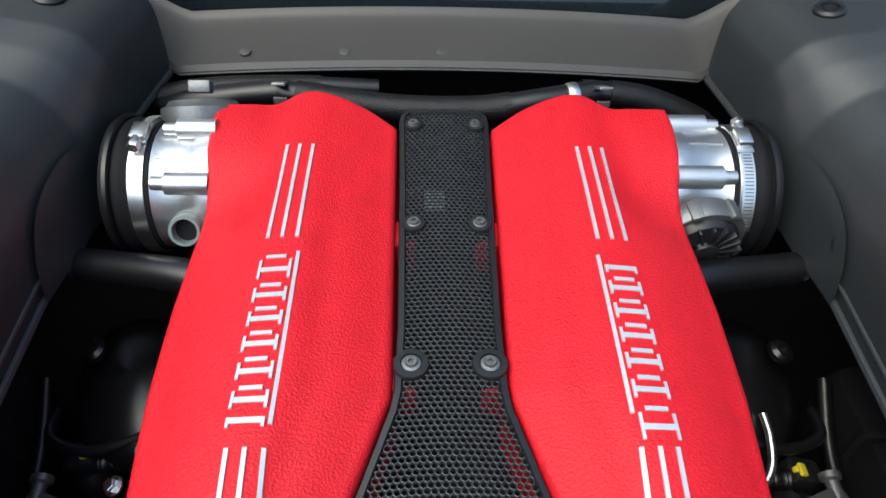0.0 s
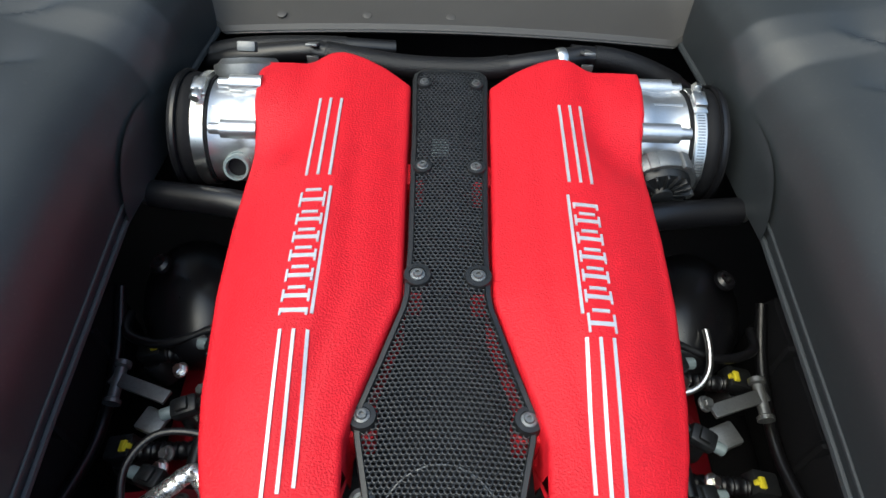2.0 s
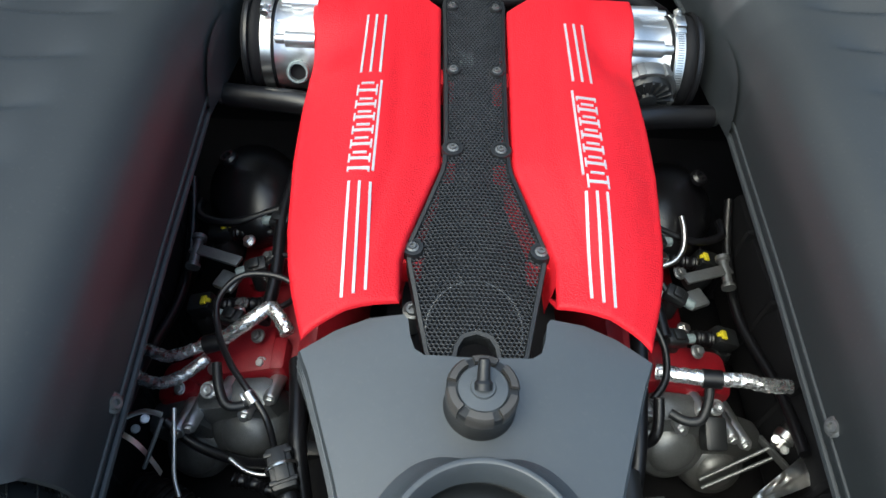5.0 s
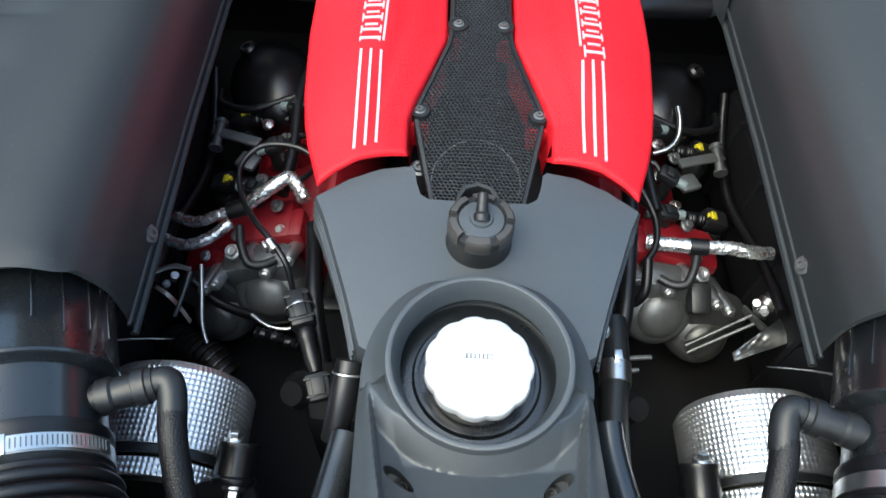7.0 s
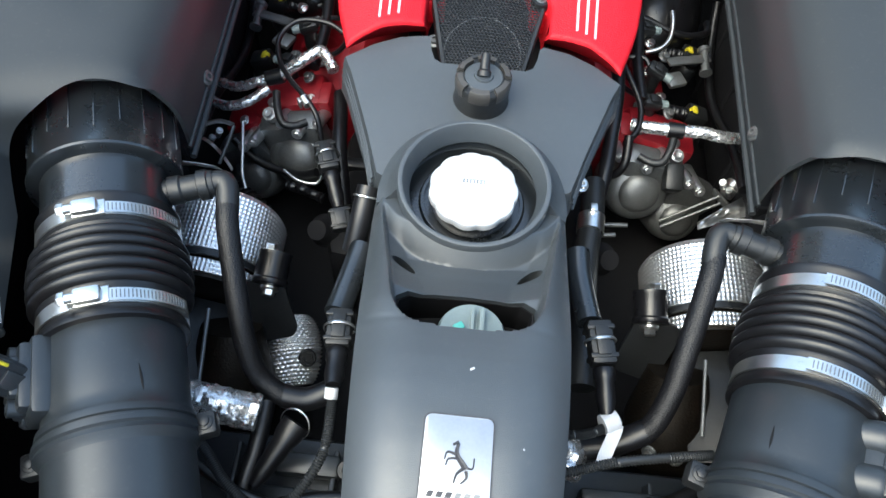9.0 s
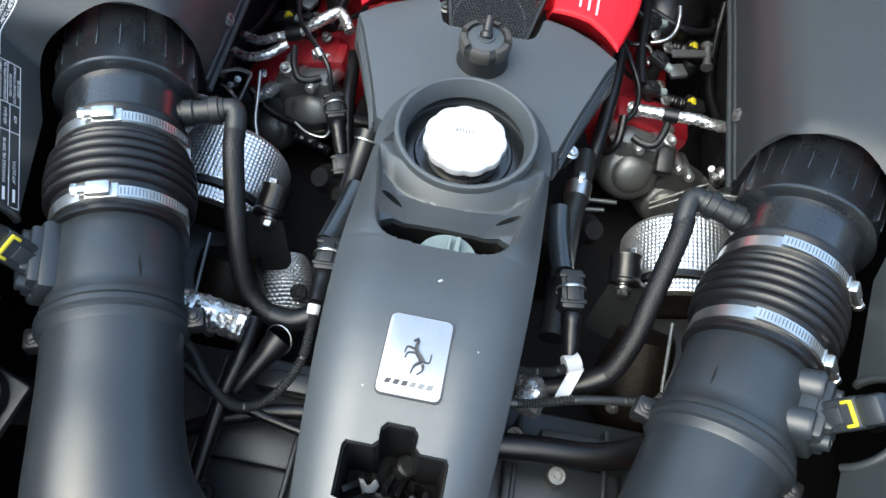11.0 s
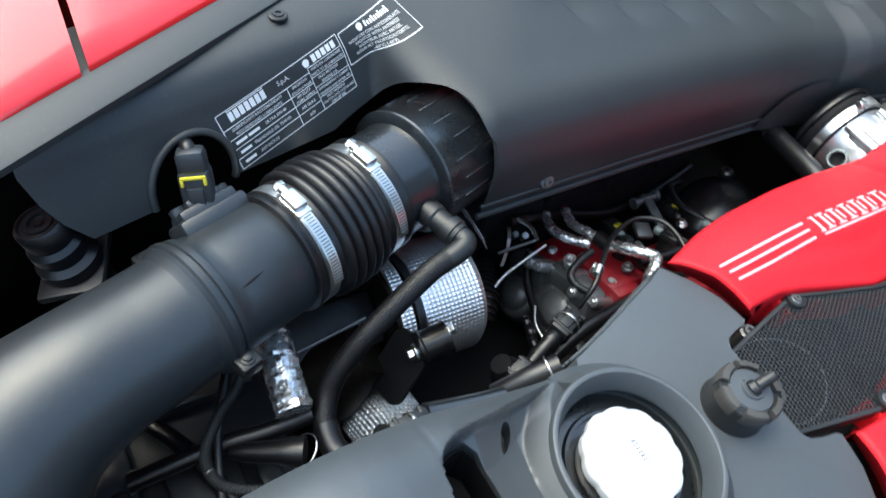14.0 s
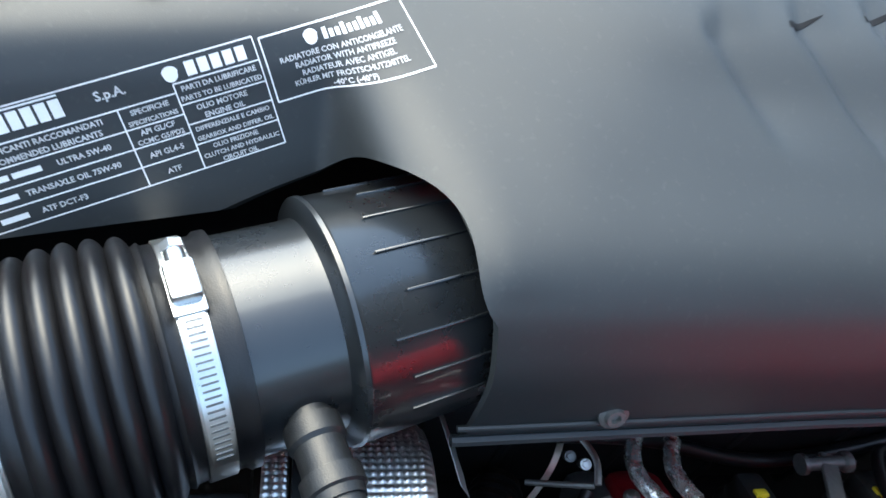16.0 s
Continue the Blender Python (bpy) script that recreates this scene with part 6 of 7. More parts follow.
# left side only: plated strip, link rod and corrugated hose
grid = [[(lerp(-0.330, -0.288, i / 12), lerp(-0.020, -0.052, i / 12) + 0.004 * math.sin(i / 12 * 3.1) + 0.006 * j / 2, 0.652 - 0.016 * (i / 12) ** 2 - 0.003 * j / 2) for i in range(13)] for j in range(3)]
top("plated_strip", sheet(grid, 0.0015), STEEL, "bent bright plated strip beside the turbo", "bracket")
tube_thing("link_rod", [(-0.289, -0.008, 0.668), (-0.296, -0.028, 0.654), (-0.303, -0.047, 0.641)], 0.0022, ALU_DARK, "thin plated link rod", "rod", n=10)
bm = bmesh.new()
sweep(bm, spline([(-0.228, -0.040, 0.60), (-0.206, -0.045, 0.60), (-0.178, -0.054, 0.598)], 10), lambda t: 0.0060 + 0.0011 * math.sin(t * 75), 14)
top("corrugated_hose", bm, DEEP_BLACK, "short corrugated dark hose below the cover", "hose")
tube_thing("clip_wire", [(-0.235, -0.022, 0.606), (-0.215, -0.034, 0.604), (-0.192, -0.036, 0.604), (-0.186, -0.026, 0.606)], 0.0022, STEEL, "thin bright wire below the end cover", "wire", n=10)

tube_thing("link_rod", [(-0.283, 0.006, 0.660), (-0.279, -0.020, 0.650), (-0.276, -0.050, 0.632), (-0.270, -0.066, 0.622)], 0.0021, ALU, "thin plated rod beside the cam cover", "rod", n=10)
tube_thing("link_rod", [(-0.292, -0.002, 0.662), (-0.310, 0.000, 0.664), (-0.330, -0.008, 0.662)], 0.0026, STEEL, "short plated cross rod", "rod", n=10)

# ribbed dark elbow below the end cover
elbow = thing("ribbed_elbow", "dark ribbed metal elbow between the cam cover and the turbo", "pipe", at=(-0.285, -0.07, 0.59))
way = spline([(-0.322, -0.050, 0.590), (-0.296, -0.062, 0.596), (-0.272, -0.074, 0.596), (-0.250, -0.090, 0.588)], 8)
bm = bmesh.new()
sweep(bm, way, 0.0175, 24)
part("casing", bm, BRASS_MESH, elbow)
for k in range(3, len(way) - 3, 2):
    d = (way[k + 1] - way[k - 1]).normalized()
    bm = bmesh.new()
    lathe(bm, [(0.0172, -0.0014), (0.0205, -0.0009), (0.0205, 0.0009), (0.0172, 0.0014)], way[k], d, 28, closed=True)
    part("rib", bm, DEEP_BLACK, elbow)

# right side only: bent steel pipe, heat sheet, links
tube_thing("bent_pipe", [(0.262, 0.268, 0.672), (0.263, 0.250, 0.668), (0.260, 0.228, 0.660), (0.248, 0.213, 0.654), (0.228, 0.207, 0.650)], 0.0034, STEEL, "bright bent steel pipe beside the plenum", "pipe", n=12)
grid = [[(lerp(0.283, 0.372, i / 30), lerp(-0.062, -0.030, i / 30) + 0.040 * (j / 12) * (0.25 + 0.75 * i / 30) , 0.628 + 0.014 * i / 30 + 0.004 * math.sin(i * 0.31 + j * 0.4) * (i / 30) + 0.0015 * noise.noise(Vector((i * 0.5, j * 0.6, 1)))) for i in range(31)] for j in range(13)]
top("heat_sheet", sheet(grid, 0.001), STEEL, "creased bright heat sheet at the bay wall", "heat shield", sharp=60)
for k in range(2):
    tube_thing("plated_link", [(0.258, -0.016 - 0.009 * k, 0.570), (0.326, 0.008 - 0.011 * k, 0.605)], 0.0021, ALU_DARK, "plated linkage rod beside the end cover", "rod", "linkage rods", 10, 2)
bm = bmesh.new()
block(bm, (0.330, -0.004, 0.608), (0.004, 0.060, 0.010), Matrix.Rotation(radians(14), 3, "Z") @ Matrix.Rotation(radians(-25), 3, "X"), 0.001)
block(bm, (0.324, -0.032, 0.600), (0.010, 0.005, 0.010), None, 0.001)
top("link_bracket", bm, ALU_DARK, "bent grey metal bracket carrying the linkage", "bracket")
tube_thing("dark_pipe", [(0.338, 0.012, 0.620), (0.352, 0.026, 0.632), (0.385, 0.050, 0.645)], 0.011, MATT_BLACK, "dark pipe running under the side cover", "pipe")
bm = bmesh.new()
lathe(bm, [(0.0120, 0), (0.0128, 0.001), (0.0128, 0.009), (0.0120, 0.010)], (0.336, 0.010, 0.618), (0.6, 0.6, 0.4), 24)
lathe(bm, [(0.0085, -0.010), (0.0085, 0.0)], (0.336, 0.010, 0.618), (0.6, 0.6, 0.4), 20)
top("pipe_clip", bm, STEEL, "bright clip on the dark pipe", "clip")
for k in range(2):
    tube_thing("guide_pin", [(0.165, -0.052 - 0.016 * k, 0.600), (0.205 - 0.016 * k, -0.048 - 0.016 * k, 0.600)], 0.003, ALU_DARK, "short metal pin below the end cover", "pin", "guide pins", 10, 2)

# foil-wrapped pipes across the heads
wrapped("foil_pipe", [(x, y - 0.004, z - 0.004) for x, y, z in [(-0.330, 0.078, 0.655), (-0.305, 0.068, 0.660), (-0.280, 0.072, 0.668), (-0.262, 0.078, 0.672)]], 0.0062, FOIL, "crinkled silver foil-wrapped pipe across the head", "pipe", 0.14, "head foil pipes")
wrapped("foil_pipe", [(x, y - 0.004, z - 0.004) for x, y, z in [(-0.250, 0.080, 0.676), (-0.225, 0.092, 0.690), (-0.203, 0.106, 0.698), (-0.192, 0.098, 0.698), (-0.180, 0.080, 0.694)]], 0.0074, FOIL, "bent foil-wrapped pipe across the head", "pipe", 0.14, "head foil pipes")
wrapped("foil_pipe", [(x, y - 0.004, z - 0.004) for x, y, z in [(-0.335, 0.050, 0.650), (-0.310, 0.040, 0.655), (-0.285, 0.047, 0.660), (-0.262, 0.064, 0.668)]], 0.0062, FOIL, "lower foil-wrapped pipe across the head", "pipe", 0.14, "head foil pipes")
wrapped("foil_pipe", [(x, y - 0.004, z - 0.004) for x, y, z in [(0.198, 0.068, 0.665), (0.218, 0.062, 0.670), (0.243, 0.056, 0.676)]], 0.0080, FOIL, "crinkled silver foil-wrapped pipe across the head", "pipe", 0.14, "head foil pipes")
wrapped("foil_pipe", [(x, y - 0.004, z - 0.004) for x, y, z in [(0.256, 0.054, 0.678), (0.280, 0.052, 0.682), (0.303, 0.046, 0.684), (0.325, 0.046, 0.684)]], 0.0074, FOIL, "crinkled silver foil-wrapped pipe towards the bay wall", "pipe", 0.14, "head foil pipes")
for way in ([(-0.266, 0.076, 0.672), (-0.246, 0.080, 0.677)], [(0.240, 0.056, 0.676), (0.259, 0.054, 0.678)]):
    tube_thing("sleeve", [(x, y - 0.004, z - 0.004) for x, y, z in way], 0.0098, RUBBER, "black rubber sleeve between foil-wrapped pipes", "sleeve", "foil sleeves", 16, 3)

# cable loop with its plug pair beside the rear cover
tube_thing("sensor_cable", [(-0.160, 0.105, 0.715), (-0.190, 0.122, 0.722), (-0.228, 0.122, 0.722), (-0.248, 0.098, 0.715), (-0.240, 0.060, 0.715), (-0.218, 0.020, 0.728), (-0.196, -0.008, 0.735), (-0.178, -0.030, 0.728), (-0.172, -0.045, 0.705)], 0.0031, RUBBER, "black sensor cable in a loop over the head", "cable", n=12)
bm = bmesh.new()
lathe(bm, [(0.0055, 0), (0.0055, 0.012)], (-0.196, -0.010, 0.733), (0.6, -0.75, -0.1), 16)
block(bm, (-0.200, -0.014, 0.728), (0.003, 0.008, 0.012), Matrix.Rotation(radians(35), 3, "Z"), 0.001)
top("cable_tag", bm, ALU, "white tape tag on the sensor cable", "tag")


def plug_pair(name, path, label, group):
    """A chain of moulded plugs on a cable."""
    ob = thing(name, label, "connector", group, at=path[0])
    pts = [Vector(p) for p in path]
    for k in range(len(pts) - 1):
        a, b = pts[k], pts[k + 1]
        d = (b - a).normalized()
        L = (b - a).length
        T = aim(d, (0, 0, 1))
        bm = bmesh.new()
        if k % 2 == 0:
            block(bm, (a + b) / 2, (0.022, 0.018, L * 0.92), T, 0.003)
            block(bm, (a + b) / 2 + T @ Vector((0, 0.010, 0)), (0.012, 0.004, L * 0.6), T, 0.001)
            for q in (-0.3, 0.3):
                block(bm, (a + b) / 2 + d * (L * q), (0.0245, 0.0205, L * 0.10), T, 0.001)
            part("plug_shell", bm, MATT_BLACK, ob)
        else:
            lathe(bm, [(0.008, 0), (0.0095, 0.002), (0.0095, L * 0.25), (0.008, L * 0.3), (0.0085, L * 0.7), (0.006, L)], a, d, 18)
            part("boot", bm, RUBBER, ob)
    bm = bmesh.new()
    d = (pts[1] - pts[0]).normalized()
    lathe(bm, [(0.0138, -0.001), (0.0145, 0), (0.0145, 0.0012), (0.0138, 0.002)], pts[0].lerp(pts[1], 0.45), d, 28, closed=True)
    part("wire_clip", bm, STEEL, ob, "thin wire retaining clip")
    return ob


plug_pair("cable_plug", [(-0.170, -0.045, 0.700), (-0.155, -0.085, 0.700), (-0.140, -0.125, 0.692), (-0.132, -0.150, 0.685)], "black cable plug pair beside the rear cover", "plug pairs")
plug_pair("cable_plug", [(-0.108, -0.272, 0.752), (-0.105, -0.312, 0.755), (-0.101, -0.350, 0.772)], "black cable plug pair beside the tail", "plug pairs")
plug_pair("cable_plug", [(0.122, -0.262, 0.765), (0.128, -0.305, 0.762), (0.131, -0.345, 0.755)], "black cable plug pair beside the tail", "plug pairs")
# glossy black tubes each side of the tail
tube_thing("side_tube", [(-0.100, -0.200, 0.745), (-0.104, -0.225, 0.745), (-0.110, -0.262, 0.748), (-0.112, -0.275, 0.75)], 0.0120, GLOSS_BLACK, "glossy black tube beside the filler housing", "tube", "side tubes", 20)
tube_thing("side_tube", [(-0.100, -0.150, 0.775), (-0.104, -0.175, 0.760), (-0.110, -0.20, 0.735)], 0.0110, RUBBER, "black hose end below the filler housing", "tube", "side tubes", 20)
bm = bmesh.new()
lathe(bm, [(0.0120, 0), (0.0126, 0.0006), (0.0126, 0.0016), (0.0120, 0.002)], (-0.1015, -0.160, 0.770), (0.1, 0.8, 0.5), 28, closed=True)
top("wire_ring", bm, STEEL, "thin wire ring round a black hose", "clip")
tube_thing("side_tube", [(0.108, -0.185, 0.752), (0.110, -0.215, 0.752), (0.117, -0.262, 0.758)], 0.0115, GLOSS_BLACK, "glossy black tube beside the filler housing", "tube", "side tubes", 20)
tube_thing("side_tube", [(0.140, -0.055, 0.690), (0.138, -0.10, 0.690), (0.130, -0.16, 0.690), (0.126, -0.24, 0.690), (0.124, -0.30, 0.69)], 0.0135, MATT_BLACK, "long black tube beside the filler housing", "tube", "side tubes", 20)
bm = bmesh.new()
lathe(bm, [(0.0140, -0.011), (0.0150, -0.0105), (0.0150, 0.0105), (0.0140, 0.011)], (0.1365, -0.112, 0.690), (-0.1, -1, 0), 32, closed=True)
block(bm, (0.1365, -0.100, 0.706), (0.008, 0.010, 0.006), None, 0.001)
top("band_clip", bm, STEEL, "bright metal band on the long black tube", "clip")
bm = bmesh.new()
cap_screw(bm, (0.118, -0.085, 0.725), (0.2, -0.2, 1), 0.005, 0.006)
lathe(bm, [(0.007, -0.03), (0.007, 0)], (0.118, -0.085, 0.725), (0.2, -0.2, 1), 14)
top("cover_stud", bm, STEEL, "bright stud below the rear cover", "screw")


def conduit(way, label, r=0.0040):
    path = spline(way, 34)
    bm = bmesh.new()
    sweep(bm, path, lambda t: r + 0.0006 * (1 if int(t * (len(path) - 1)) % 2 else -1), 12)
    return top("conduit", bm, CONDUIT, label, "conduit", "conduits", sharp=80)


conduit([(-0.101, -0.352, 0.778), (-0.099, -0.372, 0.772), (-0.102, -0.405, 0.760), (-0.122, -0.438, 0.750), (-0.150, -0.445, 0.745), (-0.178, -0.428, 0.742), (-0.200, -0.405, 0.740), (-0.222, -0.388, 0.738)], "black corrugated cable conduit in a curve beside the tail")
conduit([(0.138, -0.350, 0.752), (0.120, -0.360, 0.752), (0.100, -0.364, 0.750), (0.07, -0.366, 0.748)], "black corrugated cable conduit entering below the tail")
conduit([(0.225, -0.366, 0.742), (0.190, -0.372, 0.745), (0.140, -0.382, 0.748), (0.10, -0.394, 0.750), (0.06, -0.40, 0.748)], "black corrugated cable conduit crossing to the tail")
bm = bmesh.new()
lathe(bm, [(0.0052, 0), (0.0056, 0.001), (0.0056, 0.008), (0.0052, 0.009)], (-0.1005, -0.353, 0.778), (0, -0.9, -0.4), 18)
top("tape_ring", bm, WHITE_TAPE, "white tape ring on the conduit", "tape", "tape rings")
bm = bmesh.new()
lathe(bm, [(0.0085, 0), (0.0088, 0.001), (0.0088, 0.013), (0.0085, 0.014)], (0.140, -0.347, 0.753), (-0.8, -0.4, 0), 18)
grid = [[(0.134 - 0.012 * j / 6 + 0.006 * i, -0.352 - 0.032 * j / 6, 0.752 + 0.004 * math.sin(j)) for i in range(3)] for j in range(7)]
tape = thing("tape_flag", "torn white tape flag on the conduit", "tape", "tape rings", at=(0.134, -0.36, 0.75))
part("ring", bm, WHITE_TAPE, tape)
part("flag", sheet(grid, 0.0008), WHITE_TAPE, tape)

# ---- gearbox behind the engine ----
box = thing("gearbox_cover", "dark grey ribbed gearbox cover with round bolts", "gearbox", at=(0, -0.47, 0.55))
bm = bmesh.new()
block(bm, (0, -0.475, 0.61), (0.56, 0.22, 0.10), None, 0.012)
part("casing", bm, DUCT, box)
for x, y, w, d, h in ((-0.145, -0.445, 0.09, 0.06, 0.012), (0.15, -0.455, 0.11, 0.07, 0.012), (-0.2, -0.52, 0.06, 0.05, 0.016), (0.20, -0.52, 0.08, 0.05, 0.016), (-0.125, -0.395, 0.06, 0.02, 0.02), (0.17, -0.40, 0.09, 0.02, 0.02)):
    bm = bmesh.new()
    block(bm, (x, y, 0.662 + h / 2), (w, d, h), None, 0.004)
    part("raised_panel", bm, DUCT, box)
for x in (-0.235, -0.19, -0.10, 0.105, 0.19, 0.24):
    bm = bmesh.new()
    block(bm, (x, -0.475, 0.668), (0.005, 0.19, 0.02), None, 0.0015)
    part("rib", bm, DUCT, box)
for x, y in ((0.143, -0.434), (-0.088, -0.45), (0.10, -0.405), (-0.088, -0.398), (-0.165, -0.51), (0.21, -0.47)):
    bm = bmesh.new()
    lathe(bm, [(0.0095, -0.012), (0.0095, 0.002), (0.008, 0.004), (0.0045, 0.004), (0.0045, 0.001), (0.002, 0.001), (0.002, 0.003), (0.0002, 0.003)], (x, y, 0.684), (0, -0.15, 1), 24)
    part("bolt", bm, ALU_DARK if x > 0.12 and y > -0.45 else MATT_BLACK, box)
tube_thing("drain_hose", [(0.07, -0.425, 0.706), (0.12, -0.420, 0.708), (0.18, -0.414, 0.706), (0.235, -0.388, 0.70), (0.28, -0.35, 0.70)], 0.0125, RUBBER, "thick black hose over the gearbox", "hose", n=18)
tube_thing("drain_hose", [(-0.07, -0.425, 0.700), (-0.12, -0.43, 0.695), (-0.19, -0.455, 0.69), (-0.26, -0.50, 0.68)], 0.0075, RUBBER, "thin black hose over the gearbox", "hose", n=14)
tube_thing("thin_cable", [(-0.225, -0.405, 0.728), (-0.18, -0.428, 0.715), (-0.13, -0.440, 0.708), (-0.08, -0.448, 0.705)], 0.0045, RUBBER, "thin black cable over the gearbox", "cable", "thin cables", 10)
tube_thing("thin_cable", [(-0.165, -0.352, 0.715), (-0.166, -0.39, 0.712), (-0.172, -0.43, 0.706), (-0.176, -0.50, 0.69)], 0.0078, RUBBER, "black hose hanging down from the breather", "cable", "thin cables", 12)
boot = thing("boot_connector", "black rubber boot with a thin wire ring", "connector", at=(-0.14, -0.38, 0.72))
bm = bmesh.new()
lathe(bm, [(0.0125, 0), (0.0125, 0.012), (0.010, 0.020), (0.008, 0.050), (0.005, 0.062)], (-0.134, -0.370, 0.722), (-0.45, -0.85, -0.2), 24)
part("boot", bm, RUBBER, boot)
bm = bmesh.new()
lathe(bm, [(0.0142, 0), (0.0148, 0.0006), (0.0148, 0.0014), (0.0142, 0.002)], (-0.1345, -0.371, 0.7225), (-0.3, -0.6, 0.7), 28, closed=True)
part("wire_ring", bm, STEEL, boot)
bm = bmesh.new()
prism(bm, [(-0.155, -0.520), (-0.125, -0.530), (-0.090, -0.540), (-0.082, -0.556), (-0.100, -0.572), (-0.135, -0.565)], 0.700, 0.706, 0.001)
plate = top("mount_plate", bm, GREY_CAP, "grey metal mounting plate with a bolt", "bracket")
bm = bmesh.new()
cap_screw(bm, (-0.105, -0.549, 0.706), (0, 0, 1), 0.007, 0.006)
part("bolt", bm, ALU_DARK, plate)

# ---- rubber stops ----
for s in (-1, 1):
    stop = thing("lid_buffer", "black rubber lid buffer with concentric rings on a bracket", "buffer", "lid buffers", at=(s * 0.325, -0.502, 0.80))
    o, d = Vector((s * 0.3185, -0.4925, 0.804)), Vector((s * 0.09, -0.27, 0.95)).normalized()
    bm = bmesh.new()
    lathe(bm, [(r, h * 1.46) for r, h in ((0.024, 0), (0.024, 0.006), (0.019, 0.009), (0.021, 0.013), (0.021, 0.018), (0.0175, 0.021), (0.0185, 0.025), (0.0185, 0.032), (0.0165, 0.034), (0.0150, 0.034), (0.0145, 0.0325), (0.0110, 0.0325), (0.0105, 0.034), (0.0075, 0.034), (0.0070, 0.0325), (0.0040, 0.0325), (0.0035, 0.034), (0.0002, 0.034))], o, d, 40)
    part("rubber_stop", bm, RUBBER, stop)
    bm = bmesh.new()
    block(bm, o - d * 0.006, (0.06, 0.05, 0.008), aim(d), 0.003)
    block(bm, o - d * 0.05, (0.03, 0.03, 0.09), aim(d), 0.003)
    part("bracket", bm, MATT_BLACK, stop)

# ---- bodywork ----
for s in (-1, 1):
    def body_edge(y):
        near = 0.343 + 0.62 * (y + 0.45)
        return near if y < -0.22 else lerp(near, 0.53 + 0.01 * y, smooth(-0.22, -0.05, y))
    def edge_z(y):
        return lerp(0.9245, 0.9465, smooth(-0.25, 0.0, y))
    ys = [lerp(-0.515, 0.58, i / 60) for i in range(61)]
    grid = [[(s * (body_edge(y) + dx), y, edge_z(y) + dz) for dx, dz in ((0.0, -0.003), (0.0004, 0.0004), (0.002, 0.0010), (0.030, 0.0035), (0.042, 0.002), (0.046, -0.006))] for y in ys]
    top("seal_left" if s < 0 else "seal_right", sheet(grid, 0.002), PANEL, "dark plastic trim strip along the bodywork", "trim", kind="structure")
    fender = thing("rear_wing", "glossy bright red rear wing of the car", "car body", "rear wings", at=(s * 0.7, 0, 0.9))
    for y0, y1 in ((-1.1, -0.452), (-0.446, 0.9)):
        grid = []
        for i in range(40):
            y = lerp(y0, y1, i / 39)
            q = max(-0.515, min(0.58, y))
            grid.append([(s * (body_edge(q) + 0.036 + dx), y, edge_z(q) + 0.007 + dz) for dx, dz in ((0.0, -0.022), (0.001, -0.004), (0.006, 0.001), (0.03, 0.006), (0.08, 0.018), (0.15, 0.022), (0.25, 0.0), (0.33, -0.07), (0.37, -0.20), (0.38, -0.5))])
        part("body_skin", sheet(grid, 0.003), RED_BODY, fender)
    bm = bmesh.new()
    cap_screw(bm, (s * 0.429, -0.290, 0.9225), (0, 0, 1), 0.0048, 0.003)
    lathe(bm, [(0.0085, -0.002), (0.0085, 0.0010), (0.0075, 0.0018)], (s * 0.429, -0.290, 0.9225), (0, 0, 1), 28)
    top("trim_fastener", bm, MATT_BLACK, "round grey push fastener on the side cover", "fastener", "trim fasteners")
bm = bmesh.new()
grid = [[(lerp(-0.40, 0.40, i / 30), y + 0.12 * (abs(lerp(-0.40, 0.40, i / 30)) / 0.9) ** 2 - 0.02, z) for y, z in ((-0.622, 0.83), (-0.623, 0.858), (-0.63, 0.864), (-0.72, 0.868), (-0.85, 0.85), (-0.90, 0.6))] for i in range(31)]
top("rear_deck", sheet(grid, 0.004), GREY_BODY, "pale grey rear edge of the bodywork", "car body", kind="structure")
bm = bmesh.new()
for dy, z, r in ((0.0, 0.850, 0.0028), (-0.008, 0.849, 0.0055), (-0.016, 0.856, 0.0028)):
    sweep(bm, [Vector((x, -0.620 + dy + 0.12 * (abs(x) / 0.9) ** 2, z)) for x in np.linspace(-0.40, 0.40, 40)], r, 12)
top("rear_seal", bm, RUBBER, "black rubber seal across the rear edge", "seal", kind="structure")

# unseen cabin wall in front of the bay, raised engine lid above; added to darken reflections
lid = thing("unseen_engine_lid", "unseen raised engine lid with a dark plastic underside, added to darken reflections", "car body", kind="structure", at=(0, 0.76, 1.16))
grid = []
for i in range(25):
    x = lerp(-0.56, 0.56, i / 24)
    grid.append([(x, 0.74 + 0.07 * t + 0.03 * (x / 0.56) ** 2, 1.16 + 0.50 * t) for t in [j / 12 for j in range(13)]])
part("lid_skin", sheet(grid, 0.02, (0, 0.02, 0.004)), PANEL, lid)
for x in (-0.40, -0.13, 0.13, 0.40):
    bm = bmesh.new()
    sweep(bm, [Vector((x, 0.735 + 0.065 * t, 1.17 + 0.47 * t)) for t in [j / 6 for j in range(7)]], 0.016, 10)
    part("stiffener", bm, MATT_BLACK, lid)
grid = [[(lerp(-0.60, 0.60, i / 20), y, z) for y, z in ((0.74, 0.84), (0.745, 1.0), (0.75, 1.10), (0.77, 1.14), (0.95, 1.16), (1.3, 1.16))] for i in range(21)]
top("unseen_cabin_wall", sheet(grid, 0.01, (0, 0.01, 0.002)), PANEL, "unseen dark rear wall and roof edge of the cabin, added to darken reflections", "car body", kind="structure")

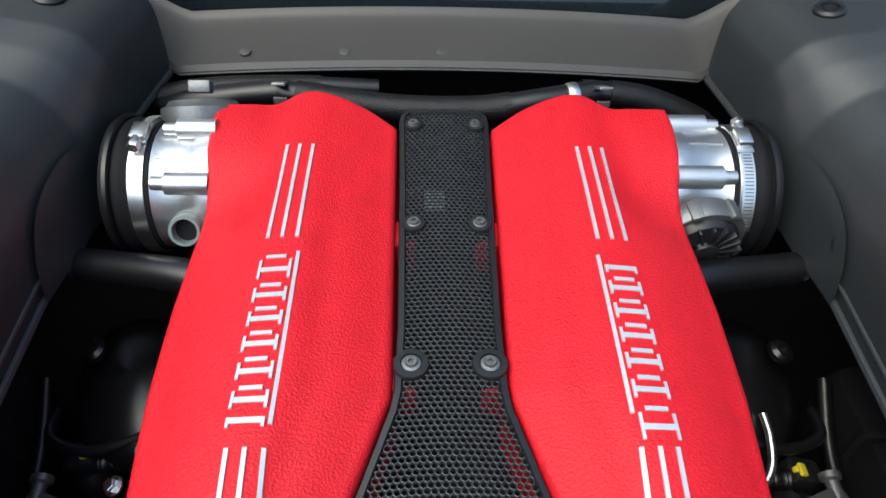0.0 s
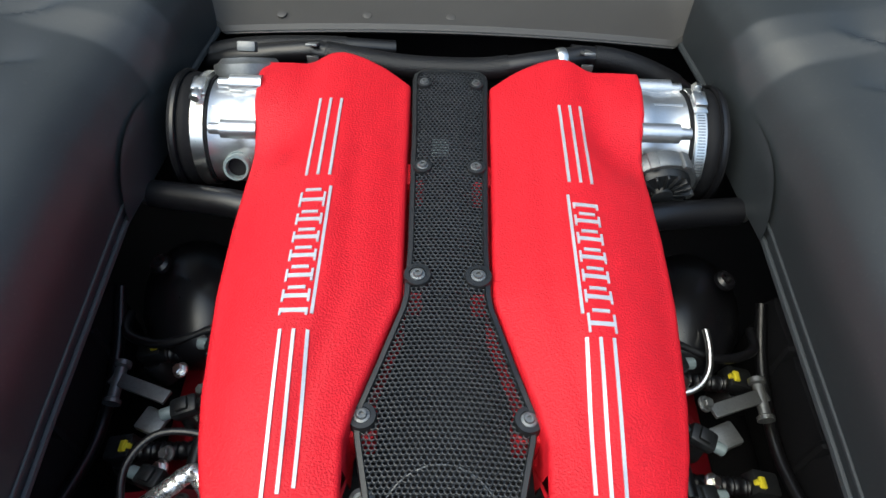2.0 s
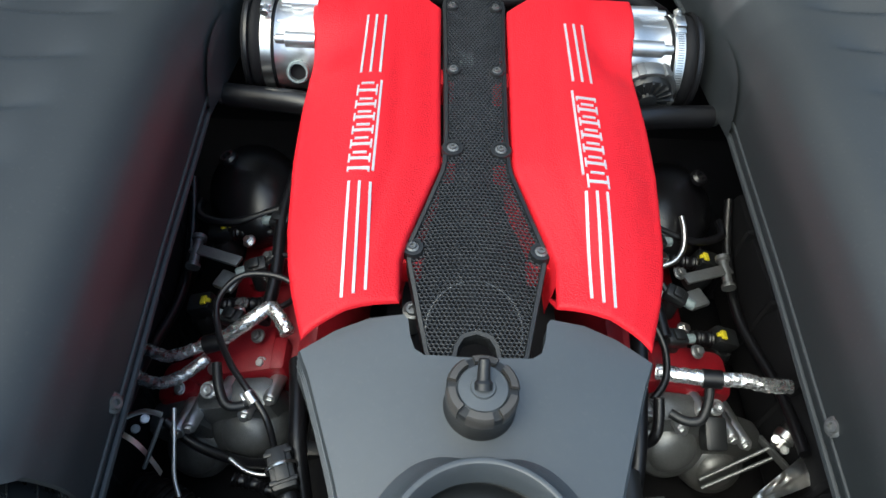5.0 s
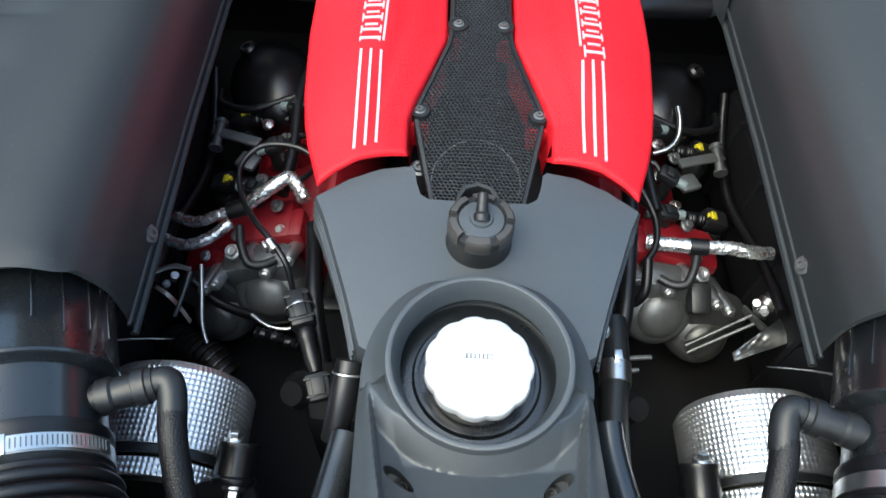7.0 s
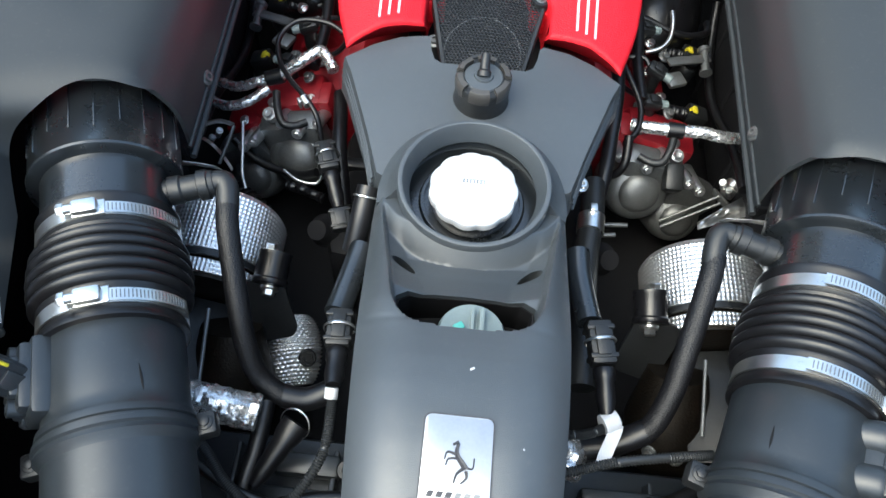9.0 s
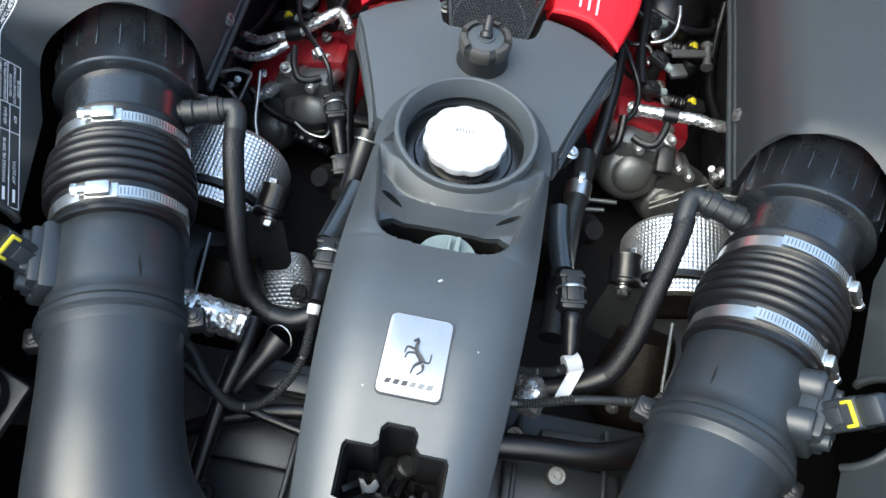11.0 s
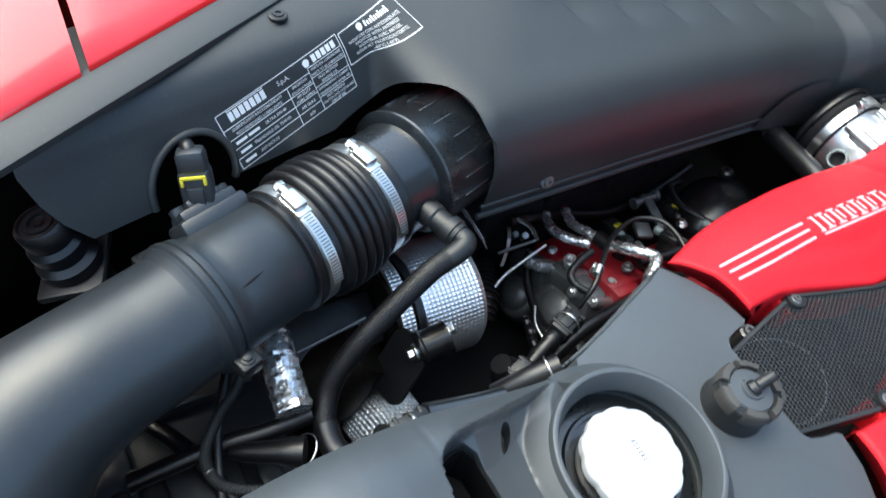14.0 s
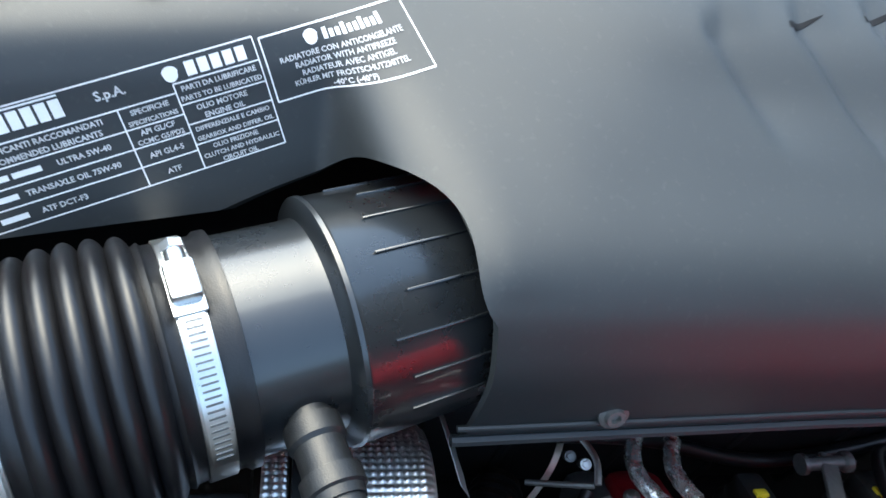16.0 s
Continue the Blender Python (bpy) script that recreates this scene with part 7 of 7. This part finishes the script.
# ---- lubricant label on the side panel ----
L0 = Vector((-0.361, -0.366, 0.884))
U = Vector((-0.049, 0.123, 0.027)).normalized()
V = Vector((0.0205, 0.0195, -0.0465))
V = (V - U * V.dot(U)).normalized()
N = U.cross(-V).normalized()
label = thing("lubricant_label", "white-printed lubricant table on the dark side cover", "label", at=tuple(L0))
coolant_label = thing("coolant_label", "white-printed coolant notice on the dark side cover", "label", at=(-0.405, -0.239, 0.913))


SKIN_TREE = BVHTree.FromPolygons([v.co.copy() for v in skins[-1].data.vertices], [tuple(p.vertices) for p in skins[-1].data.polygons])


def settle(ob, lift=0.0004):
    """Lays a flat print onto the panel's skin."""
    for v in ob.data.vertices:
        hit, nor, _, _ = SKIN_TREE.ray_cast(v.co + N * 0.05, -N, 0.1)
        if hit:
            v.co = hit + N * lift
    return ob


def at_label(u, v, origin=L0):
    m = Matrix((U, -V, N)).transposed().to_4x4()
    return Matrix.Translation(origin + U * u + V * v) @ m


def rule(parent, u0, v0, u1, v1, w=0.0007, origin=L0, name="rule"):
    bm = bmesh.new()
    n = 16
    a, b = Vector((u0, v0)), Vector((u1, v1))
    d = (b - a).normalized()
    q = Vector((-d.y, d.x)) * w / 2
    rows = [[bm.verts.new(at_label(*(a.lerp(b, k / n) + q * e), origin) @ Vector((0, 0, 0))) for e in (-1, 1)] for k in range(n + 1)]
    for r0, r1 in zip(rows, rows[1:]):
        bm.faces.new((r0[0], r0[1], r1[1], r1[0]))
    ob = part(name, bm, WHITE_PRINT, parent)
    return settle(ob)


def words(parent, body, u, v, size, origin=L0, align="CENTER"):
    return settle(text_mesh(body, size, at_label(u, v, origin), parent, WHITE_PRINT, align), 0.0005)


W, H = 0.134, 0.052
c1, c2 = 0.068, 0.094
for q in ((0, 0, W, 0), (0, H, W, H), (0, 0, 0, H), (W, 0, W, H), (0, 0.0145, c2, 0.0145), (c2, 0.0105, W, 0.0105), (0, 0.0245, c2, 0.0245), (c2, 0.0205, W, 0.0205), (0, 0.0335, c2, 0.0335), (c2, 0.0300, W, 0.0300), (c1, 0.0425, c2, 0.0425), (0, 0.0425, c1, 0.0425), (c2, 0.0400, W, 0.0400), (c1, 0.0145, c1, H), (c2, 0.0105, c2, H)):
    rule(label, *q)
S2 = 0.0037
for body, u, v, size in (("LUBRIFICANTI RACCOMANDATI", 0.034, 0.0186, S2 * 0.98), ("RECOMMENDED LUBRICANTS", 0.034, 0.0232, S2 * 0.98), ("SPECIFICHE", 0.081, 0.0186, S2 * 0.9), ("SPECIFICATIONS", 0.081, 0.0232, S2 * 0.8), ("PARTI DA LUBRIFICARE", 0.114, 0.0145, S2 * 0.9), ("PARTS TO BE LUBRICATED", 0.114, 0.0190, S2 * 0.85), ("API GL/CF", 0.081, 0.0283, S2 * 0.95), ("CCMC G5/PD2", 0.081, 0.0325, S2 * 0.88), ("API GL4-5", 0.081, 0.0395, S2), ("ATF", 0.081, 0.0490, S2), ("OLIO MOTORE", 0.112, 0.0245, S2 * 0.95), ("ENGINE OIL", 0.112, 0.0288, S2 * 0.95), ("DIFFERENZIALE E CAMBIO", 0.114, 0.0340, S2 * 0.82), ("GEARBOX AND DIFFER. OIL", 0.114, 0.0385, S2 * 0.8), ("OLIO FRIZIONE", 0.112, 0.0437, S2 * 0.85), ("CLUTCH AND HYDRAULIC", 0.114, 0.0475, S2 * 0.82), ("CIRCUIT OIL", 0.112, 0.0512, S2 * 0.82), ("ULTRA 5W-40", 0.048, 0.0302, S2), ("TRANSAXLE OIL 75W-90", 0.040, 0.0392, S2), ("ATF DCT-F3", 0.032, 0.0486, S2), ("S.p.A.", 0.068, 0.0085, 0.0058)):
    words(label, body, u, v, size)


def mark(parent, u, v, w, h, origin=L0):
    rule(parent, u, v, u + w, v, h, origin, "brand_bar")


for k, v in enumerate((0.0290, 0.0380, 0.0474)):
    mark(label, 0.005, v, 0.0115, 0.0026)
    if k == 0:
        mark(label, 0.018, v, 0.012, 0.0026)
for k in range(7):
    mark(label, 0.010 + 0.0056 * k, 0.0068, 0.0044, 0.0080)
mark(label, 0.010, 0.0014, 0.038, 0.0008)
for k in range(5):
    mark(label, 0.1015 + 0.0058 * k, 0.0056, 0.0044, 0.0064)


def disc(parent, u, v, r, origin):
    bm = bmesh.new()
    pts = [bm.verts.new(at_label(u + r * math.cos(a) * (1.05 if math.sin(a) < 0 else 0.9), v + r * math.sin(a), origin) @ Vector((0, 0, 0))) for a in [2 * math.pi * k / 20 for k in range(20)]]
    bm.faces.new(pts)
    settle(part("brand_disc", bm, WHITE_PRINT, parent))


disc(label, 0.0945, 0.0060, 0.0036, L0)
G0 = Vector((-0.4048, -0.2395, 0.9128))
GW, GH = 0.0745, 0.0305
for q in ((0, 0, GW, 0), (0, GH, GW, GH), (0, 0, 0, GH), (GW, 0, GW, GH)):
    rule(coolant_label, *q, 0.0008, G0)
for body, v, size in (("RADIATORE CON ANTICONGELANTE", 0.0135, 0.0036), ("RADIATOR WITH ANTIFREEZE", 0.0175, 0.0036), ("RADIATEUR AVEC ANTIGEL", 0.0215, 0.0036), ("K\u00dcHLER MIT FROSTSCHUTZMITTEL", 0.0255, 0.0034), ("-40\u00b0C (-40\u00b0F)", 0.0293, 0.0034)):
    words(coolant_label, body, GW / 2, v, size, G0)
disc(coolant_label, 0.024, 0.0055, 0.0036, G0)
for k in range(10):
    mark(coolant_label, 0.030 + 0.0031 * k, 0.0062 if k % 3 else 0.0056, 0.0021, 0.0036 if k % 3 else 0.0052, G0)
